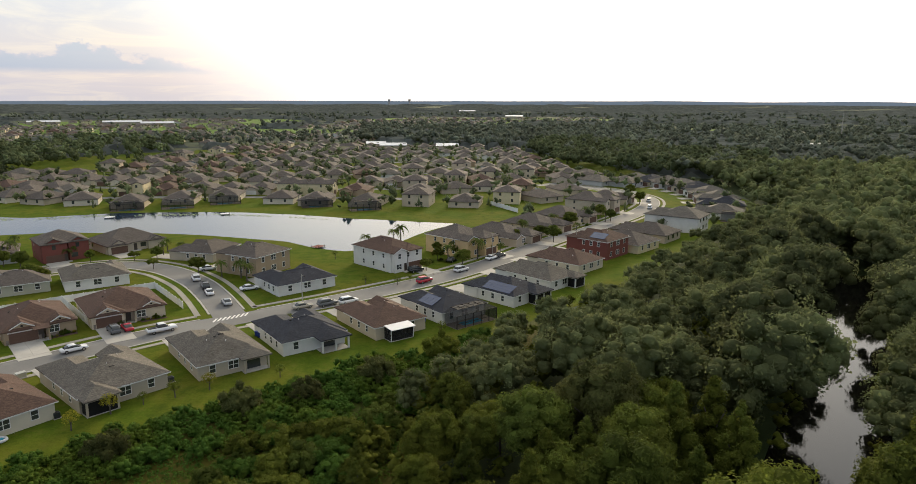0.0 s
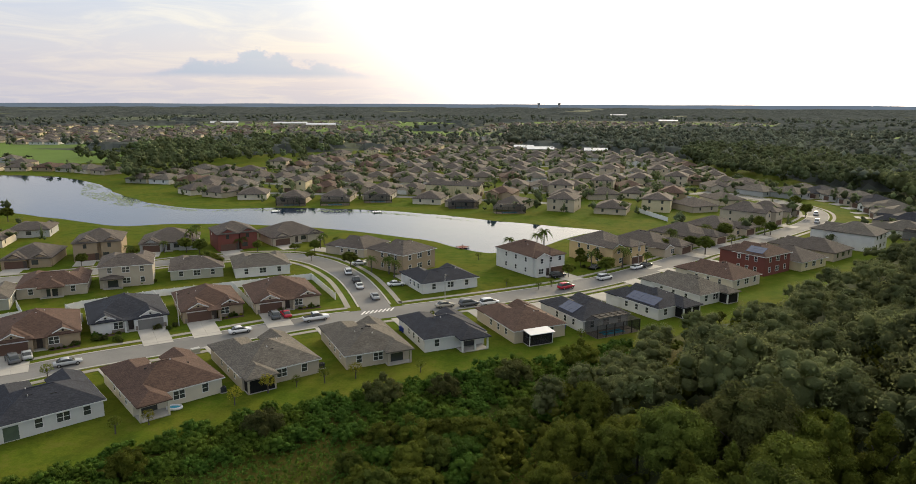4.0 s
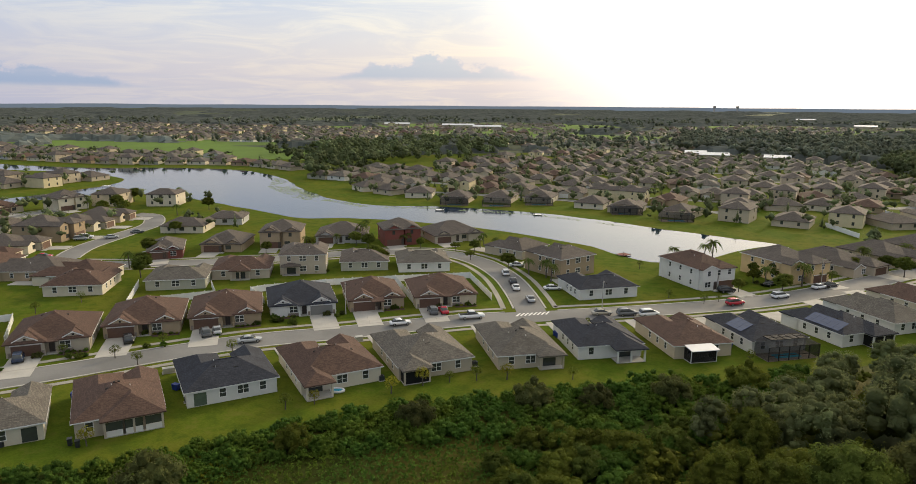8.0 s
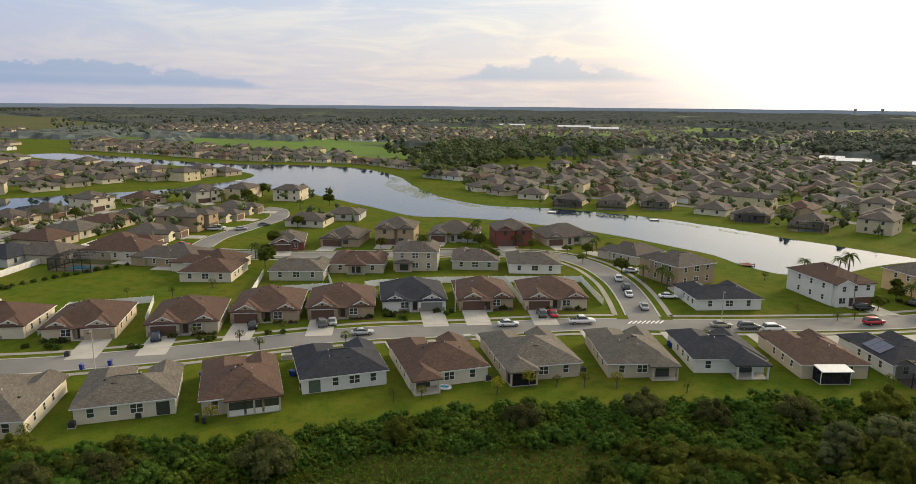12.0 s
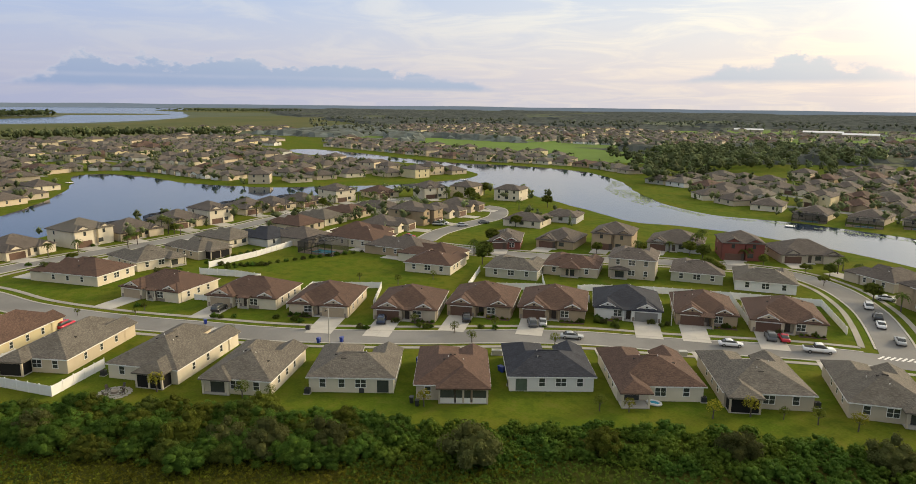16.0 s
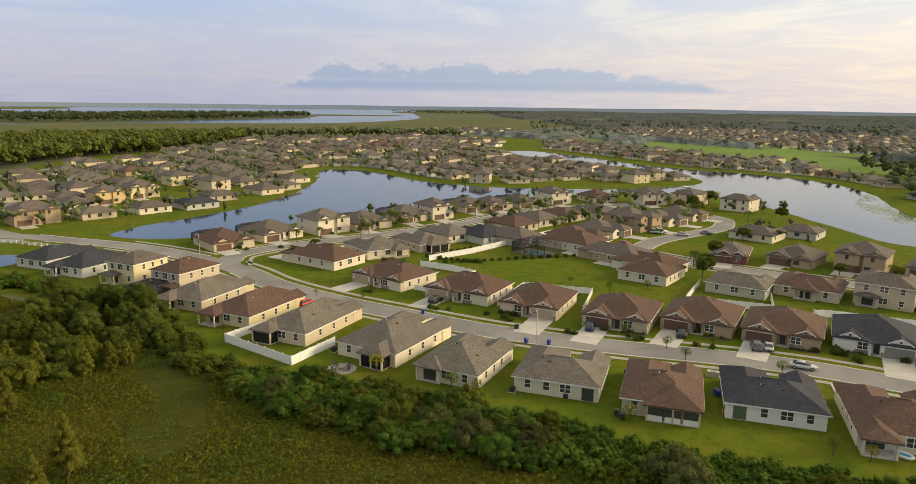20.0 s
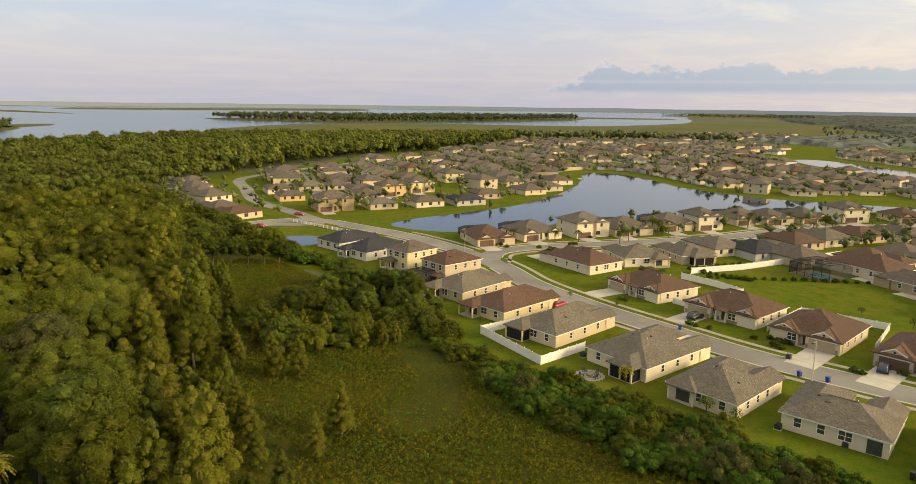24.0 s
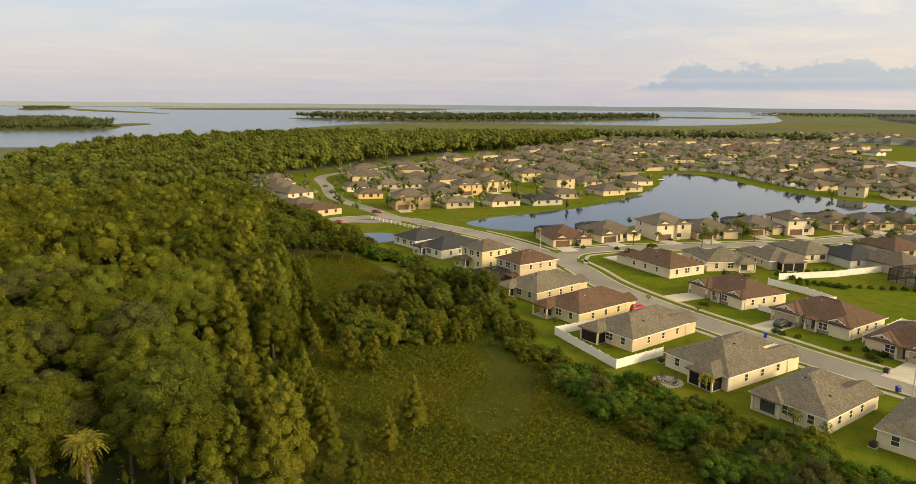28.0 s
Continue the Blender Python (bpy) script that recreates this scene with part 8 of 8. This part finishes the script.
palm(-304.8, 65.0, 7.5)
palm(-299.2, 66.7, 7)
palm(-289.8, 39.3, 6)
palm(-323.4, 88.4, 7)
palm(-318.7, 109.8, 6.5)
palm(-330.6, 118.6, 7)
palm(-263.2, 48.6, 5)
palm(-262.3, 64.7, 5)
palm(-240.1, 5.9, 4.5)
palm(-362.0, -31.3, 6)
palm(-310.9, -48.1, 5)
palm(-344.4, 92.7, 7)
palm(-289.1, 85.3, 6)
palm(-283.9, 103.4, 6)
palm(-287.5, 119.7, 6)
palm(-300.2, 103.3, 6)
palm(-271.8, 65.8, 5)
palm(-263.5, 55.6, 5)
garden_tree(-109.0, 167.6, 6)
garden_tree(-105.8, 167.5, 5)
garden_tree(-175.8, 144.3, 6)
garden_tree(-70.5, 179.3, 5)
garden_tree(10.1, 213.4, 5)
garden_tree(-0.2, 200.9, 4)
garden_tree(28.4, 226.8, 5)
garden_tree(-197.2, 173.0, 5)
garden_tree(-291.2, 214.3, 6)
garden_tree(-281.5, 213.1, 6)
garden_tree(-278.1, 221.4, 7)
garden_tree(-128.0, 186.3, 5)
garden_tree(-164.8, 161.7, 4.5)
garden_tree(-142.2, 187.7, 4)
garden_tree(-106.7, 192.2, 4)
garden_tree(-6.3, 204.9, 4)
garden_tree(-54.9, 179.8, 5)
garden_tree(-85.0, 184.4, 3.5)
garden_tree(-89.1, 196.3, 4)
garden_tree(-94.5, 193.5, 3.5)
garden_tree(-155.2, 123.7, 6.5)
garden_tree(-164.0, 131.7, 5)
garden_tree(-248.1, 46.7, 3.5)
garden_tree(-253.1, 60.9, 4)
garden_tree(-216.6, 29.0, 3)
garden_tree(-264.8, 202.1, 7)
garden_tree(-259.5, 191.1, 6)
garden_tree(-252.6, 196.3, 6)
garden_tree(-228.3, 219.5, 6)
garden_tree(-121.6, 183.7, 5.5)
garden_tree(-280.5, 131.2, 5)
garden_tree(-274.7, 83.8, 5)
garden_tree(-223.3, 25.0, 3.5)
garden_tree(-150.8, 173.4, 3.5)
garden_tree(-146.5, 163.3, 4)
garden_tree(-115.1, 203.2, 4.5)
garden_tree(-139.2, 176.4, 4)
young_tree(-84.3, 56.3, 2.6, 1)
young_tree(-55.6, 90.2, 2.8, 1)
young_tree(-52.6, 95.5, 3.0, 1)
young_tree(-64.4, 81.3, 2.2, 1)
young_tree(-67.3, 77.8, 2.6, 0)
young_tree(-113.8, 23.5, 3.2, 1)
young_tree(-103.2, 34.0, 2.8, 0)
young_tree(-100.6, 37.6, 2.2, 0)
young_tree(-107.7, 32.8, 1.6, 0)
young_tree(-143.5, -2.4, 1.6, 0)
young_tree(-49.1, 98.7, 2.0, 0)
young_tree(-109.7, 80.5, 2.4, 0)
young_tree(-103.1, 80.1, 2.4, 0)
young_tree(-92.2, 92.3, 2.6, 0)
young_tree(-119.5, 77.1, 2.2, 0)
young_tree(-107.7, 89.8, 2.2, 0)
young_tree(-159.1, 29.3, 1.8, 0)
young_tree(-166.1, 18.9, 1.6, 0)
young_tree(-132.9, 41.9, 2.4, 0)
young_tree(-161.9, 31.8, 2.0, 0)
young_tree(-173.6, 106.2, 2.2, 0)
young_tree(-148.3, 101.4, 2.4, 0)
young_tree(-149.4, 91.0, 2.6, 0)
young_tree(-159.1, 84.9, 2.0, 0)
young_tree(-45.2, 101.4, 2.6, 0)
young_tree(-40.7, 104.2, 2.8, 1)
young_tree(-30.5, 109.4, 2.2, 0)
young_tree(-3.3, 131.6, 2.4, 0)
young_tree(-15.5, 168.3, 2.2, 0)
young_tree(-12.5, 171.5, 2.0, 0)
young_tree(-35.9, 138.3, 2.0, 0)
young_tree(-36.5, 197.0, 2.4, 0)
young_tree(-23.9, 169.6, 2.0, 0)
young_tree(-49.2, 245.0, 2.0, 0)
blue_bin(-183.5, 3.8)
blue_bin(-154.5, 24.4)
blue_bin(-142.1, 33.4)
blue_bin(-144.5, 40.2)
blue_bin(-120.3, 55.1)
blue_bin(-118.1, 59.0)
blue_bin(-100.2, 65.5)
blue_bin(-99.1, 65.1)
blue_bin(-88.6, 75.4)
blue_bin(-88.0, 75.4)
blue_bin(-88.3, 125.7)
blue_bin(-100.4, 66.1)
blue_bin(-7.8, 139.7)
blue_bin(-7.3, 138.9)
blue_bin(-40.3, 129.8)
blue_bin(-39.5, 129.0)
blue_bin(-16.8, 148.1)
dark_bin(-99.3, 43.4, 1)
dark_bin(-82.9, 72.8, 1)
dark_bin(-82.1, 72.8, 0)
dark_bin(-86.5, 55.4, 0)
dark_bin(-85.0, 55.5, 0)
dark_bin(-60.0, 94.2, 1)
dark_bin(-48.4, 107.5, 1)
dark_bin(-126.2, 17.7, 1)
dark_bin(-129.0, 56.7, 1)
garden_bush(-123.6, 66.1)
garden_bush(-122.3, 66.8)
garden_bush(-122.6, 74.2)
garden_bush(-117.4, 76.9)
garden_bush(-115.7, 77.6)
garden_bush(-115.5, 78.6)
garden_bush(-109.3, 87.1)
garden_bush(-106.9, 89.1)
garden_bush(-104.3, 98.1)
garden_bush(-102.2, 98.7)
garden_bush(-97.9, 110.7)
garden_bush(-96.6, 111.4)
garden_bush(-88.0, 120.1)
garden_bush(-87.9, 121.9)
garden_bush(-79.7, 130.9)
garden_bush(-79.4, 133.5)
garden_bush(-71.5, 138.0)
garden_bush(-66.9, 142.5)
garden_bush(-66.6, 146.4)
garden_bush(-227.1, -0.6)
garden_bush(-227.6, 1.6)
garden_bush(-224.7, 3.7)
garden_bush(-224.9, 14.2)
garden_bush(-139.9, 54.1)
garden_bush(-134.2, 57.3)
garden_bush(-136.0, 56.7)
garden_bush(-93.9, 111.8)
garden_bush(-92.6, 111.1)
garden_bush(-90.4, 119.6)
garden_bush(-84.0, 128.9)
garden_bush(-82.3, 131.3)
garden_bush(-80.6, 133.8)
garden_bush(-99.5, 112.6)
garden_bush(-118.3, 149.1)
garden_bush(-116.9, 149.9)
garden_bush(-115.9, 151.2)
garden_bush(-114.8, 152.5)
garden_bush(-115.7, 99.8)
garden_bush(-102.3, 106.6)
garden_bush(-100.1, 107.8)
garden_bush(-115.9, 92.5)
garden_bush(-71.3, 136.9)
garden_bush(-65.8, 141.4)
garden_bush(-122.3, 81.6)
garden_bush(-196.2, 59.6)
garden_bush(-195.0, 61.2)
garden_bush(-193.9, 62.7)
garden_bush(-192.7, 64.2)
garden_bush(-191.6, 65.7)
garden_bush(-190.6, 67.1)
garden_bush(-189.5, 68.5)
garden_bush(-188.4, 70.0)
garden_bush(-198.4, 42.7)
garden_bush(-197.3, 44.1)
garden_bush(-195.3, 47.7)
garden_bush(-166.0, 31.1)
garden_bush(-165.3, 32.3)
garden_bush(-148.0, 43.0)
garden_bush(-146.7, 44.2)
garden_bush(-145.7, 46.8)
garden_bush(-140.4, 57.6)
garden_bush(-138.6, 58.5)
garden_bush(-137.5, 59.7)
garden_bush(-215.1, 35.4)
garden_bush(-213.9, 37.9)
garden_bush(-246.2, 31.8)
garden_bush(-244.4, 33.6)
garden_bush(-200.2, 56.9)
garden_bush(-201.2, 59.2)
garden_bush(-202.3, 61.5)
garden_bush(-203.4, 63.8)
garden_bush(-204.5, 66.2)
garden_bush(-205.7, 68.7)
garden_bush(-206.9, 71.2)
garden_bush(-208.1, 73.7)
garden_bush(-190.9, 59.7)
garden_bush(-190.8, 62.1)
garden_bush(-190.7, 64.5)
garden_bush(-190.7, 67.0)
garden_bush(-190.6, 69.5)
garden_bush(-190.5, 72.0)
garden_bush(-190.4, 74.5)
garden_bush(-190.3, 77.1)
garden_bush(-190.2, 79.7)
garden_bush(-190.1, 82.3)
garden_bush(-190.0, 85.0)
garden_bush(-189.9, 87.7)
garden_bush(-189.8, 90.4)
garden_bush(-189.7, 93.2)
garden_bush(-189.6, 96.0)
garden_bush(-189.5, 98.9)
garden_bush(-189.4, 101.8)
street_lamp(-87.2, 122.3, 44)
street_lamp(-118.1, 56.3, 47)
street_lamp(-35.7, 150.1, 36)
street_lamp(36.1, 203.8, 52)
street_lamp(-216.7, -10.0, 38)
street_lamp(10.4, 199.5, 53)
utility_box(-74.7, 109.1)
utility_box(-95.5, 80.0)
utility_box(-95.2, 80.4)
fire_pit(-117.1, 17.8)
paddling_pool(-64.0, 86.9)
grill(-94.8, 51.0)
dock(-44.7, 212.8, 60, True)
dock(-138.3, 266.3, 20, False)
dock(-95.3, 274.9, 30, False)
dock(-341.2, 254.5, 20, False)
dock(-441.1, 51.0, 20, False)
pool_cage(2.75, 139.0, 39, 11.0, 4.2, 2.8)
pool_cage(-196.7, 92.1, 28, 13, 9, 3.6)
pool_cage(-176.4, -20.6, 45, 8.6, 8.2, 2.5)
vinyl_fence([(-177.3, -30.0), (-180.3, -26.7)])
vinyl_fence([(-166.0, -16.5), (-169.1, -12.6)])
pool_cage(53.1, 216.6, 47, 8, 6, 3.0)
pool_cage(107.0, 262.3, 60, 8, 7, 3)
pool_cage(-140.2, 285.4, 22, 13, 6, 2.9)
pool_cage(-121.3, 291.4, 22, 13, 6, 2.9)
pool_cage(-105.1, 304.4, 22, 13, 6, 2.9)
pool_cage(-62.1, 296.2, 22, 13, 6, 2.9)
pool_cage(-39.9, 287.8, 22, 13, 6, 2.9)
for hx, hy, hr, hd in ((-228.0, -0.4, 114, 15), (-239.8, 15.8, 120, 15), (-252.1, 49.7, 108, 15), (-264.1, 69.2, 110, 15), (-281.7, 102.1, 108, 15), (-288.6, 130.0, 106, 15)):
    pool_cage(hx - math.sin(radians(hr)) * (hd + 3.4), hy + math.cos(radians(hr)) * (hd + 3.4), hr + 180, 10.5, 6.4, 2.7)
white_hall(-60.2, 636.7, 24, 6)
white_hall(-9.8, 631.6, 20, 6)
white_hall(-78.2, 656.3, 18, 6)
white_hall(29.4, 2180.1, 50, 8)
white_hall(128.2, 1580.9, 40, 8)
white_hall(-571.2, 1175.5, 60, 8)
white_hall(-492.3, 1131.0, 50, 8)
white_hall(-716.4, 1193.8, 50, 7)
white_hall(338.7, 655.6, 16, 5)

# solar panels on three of the roofs
panel_mesh = Geo().box(-0.5, 0.5, -0.83, 0.83, 0, 0.045).mesh("solar_panel")
slope = math.degrees(math.atan(0.44))
for top, w, x_lo, y_lo, nx_, ny_, ze in ((solar_b, 12.0, 1.3, -0.6, 3, 3, 2.75), (solar_a, 11.2, 1.0, -3.6, 3, 5, 2.75), (solar_c, 12.5, 1.6, -2.6, 3, 3, 5.55)):
    for i in range(nx_):
        for j in range(ny_):
            run = x_lo + i * 1.02
            part("solar_panel", panel_mesh, PANEL, top, "dark blue solar panel", at=pose(-w / 2 - 0.42 + run * math.cos(radians(slope)), y_lo + j * 1.7, ze + run * math.sin(radians(slope)) + 0.08, 0, -slope, 0))

# awning and dark screened terrace behind the brown-roofed house
aw = thing("patio_awning", pose(-12.2, 130.1, 0.02, 0, 0, 37), "white aluminium awning over a dark screened terrace", "awning")
part("awning_roof", Geo().add([(-3.0, -2.9, 2.45), (2.6, -2.9, 2.45), (2.6, 0.5, 2.75), (-3.0, 0.5, 2.75), (-3.0, -2.9, 2.57), (2.6, -2.9, 2.57), (2.6, 0.5, 2.87), (-3.0, 0.5, 2.87)],
                              [(3, 2, 1, 0), (4, 5, 6, 7), (0, 1, 5, 4), (1, 2, 6, 5), (2, 3, 7, 6), (3, 0, 4, 7)]), METALROOF, aw)
part("slab", Geo().box(-2.9, 2.5, -2.3, 0.7, 0, 0.1), CONCRETE, aw)
part("screen", Geo().box(-2.8, 2.4, -2.2, -2.16, 0.1, 2.42), MESH, aw)
for s in (-2.8, 2.4):
    part("screen", Geo().box(s - 0.02, s + 0.02, -2.1, 0.8, 0.1, 2.42), MESH, aw)
    part("post", Geo().box(s - 0.05, s + 0.05, -2.3, -2.2, 0.1, 2.42), VINYL, aw)

# lily pads along the far shore
def pads(poly, gap, seed, label):
    """Flat round leaves floating side by side."""
    r = np.random.default_rng(seed)
    pts = np.array([q for q in scatter(poly, gap, seed, 0.5) if noise.noise(Vector((q[0] * 0.09, q[1] * 0.09, 5))) > -0.18])
    ring = np.array([(math.cos(k * 1.0472), math.sin(k * 1.0472)) for k in range(6)])
    size = r.uniform(0.35, 0.8, len(pts)) * gap * 0.6
    v = np.concatenate([np.column_stack([p + ring * s, np.full(6, 0.062 + r.uniform(0, 0.01))]) for p, s in zip(pts, size)])
    tagged(part("lily_pads", raw_mesh("lily_pads", v, np.arange(len(v)).reshape(-1, 6)), LILY), label, "lily pads", kind="stuff")


pads([(-246, 294), (-206, 268), (-172, 258), (-140, 269), (-100, 273), (-70, 268), (-46, 261), (-70, 271), (-100, 277), (-140, 274), (-172, 263), (-205, 273), (-240, 298)], 1.3, 41, "pale green lily pads along the shore")
pads([(-290, 334), (-262, 296), (-226, 270), (-206, 262), (-196, 268), (-215, 276), (-245, 300), (-285, 334)], 1.7, 42, "scattered lily pads near the bend")

# water towers and a mast far off
for x, y in ((-300, 4300), (-425, 4290)):
    top = thing("water_tower", pose(x, y, 0), "pale water tower far on the horizon", "water tower", "water towers")
    part("stem", Geo().tube(0, 0, 0, 24, 5, 4, 10), CONCRETE, top)
    part("tank", Geo().tube(0, 0, 24, 29, 5, 9, 14).tube(0, 0, 29, 36, 9, 8, 14), CONCRETE, top)
top = thing("mast", pose(390, 700, 0), "thin pale lattice mast above the woods", "mast")
part("pole", Geo().tube(0, 0, 0, 32, 0.7, 0.4, 8), CONCRETE, top)

cp = thing("palm_tree", pose(*SABAL, 0), "tall sabal palm with a round olive head", "palm tree")
part("trunk", Geo().tube(0, 0, 0, 9.0, 0.3, 0.24, 9, 0.2), BARK, cp)
part("crown", frond_mesh(77, 80, 2.9, 0.75), SABALLEAF, cp, at=pose(0.2, 0, 9.2))
part("dead_fronds", frond_mesh(78, 20, 2.0, 1.9), RUST, cp, at=pose(0.2, 0, 8.8))
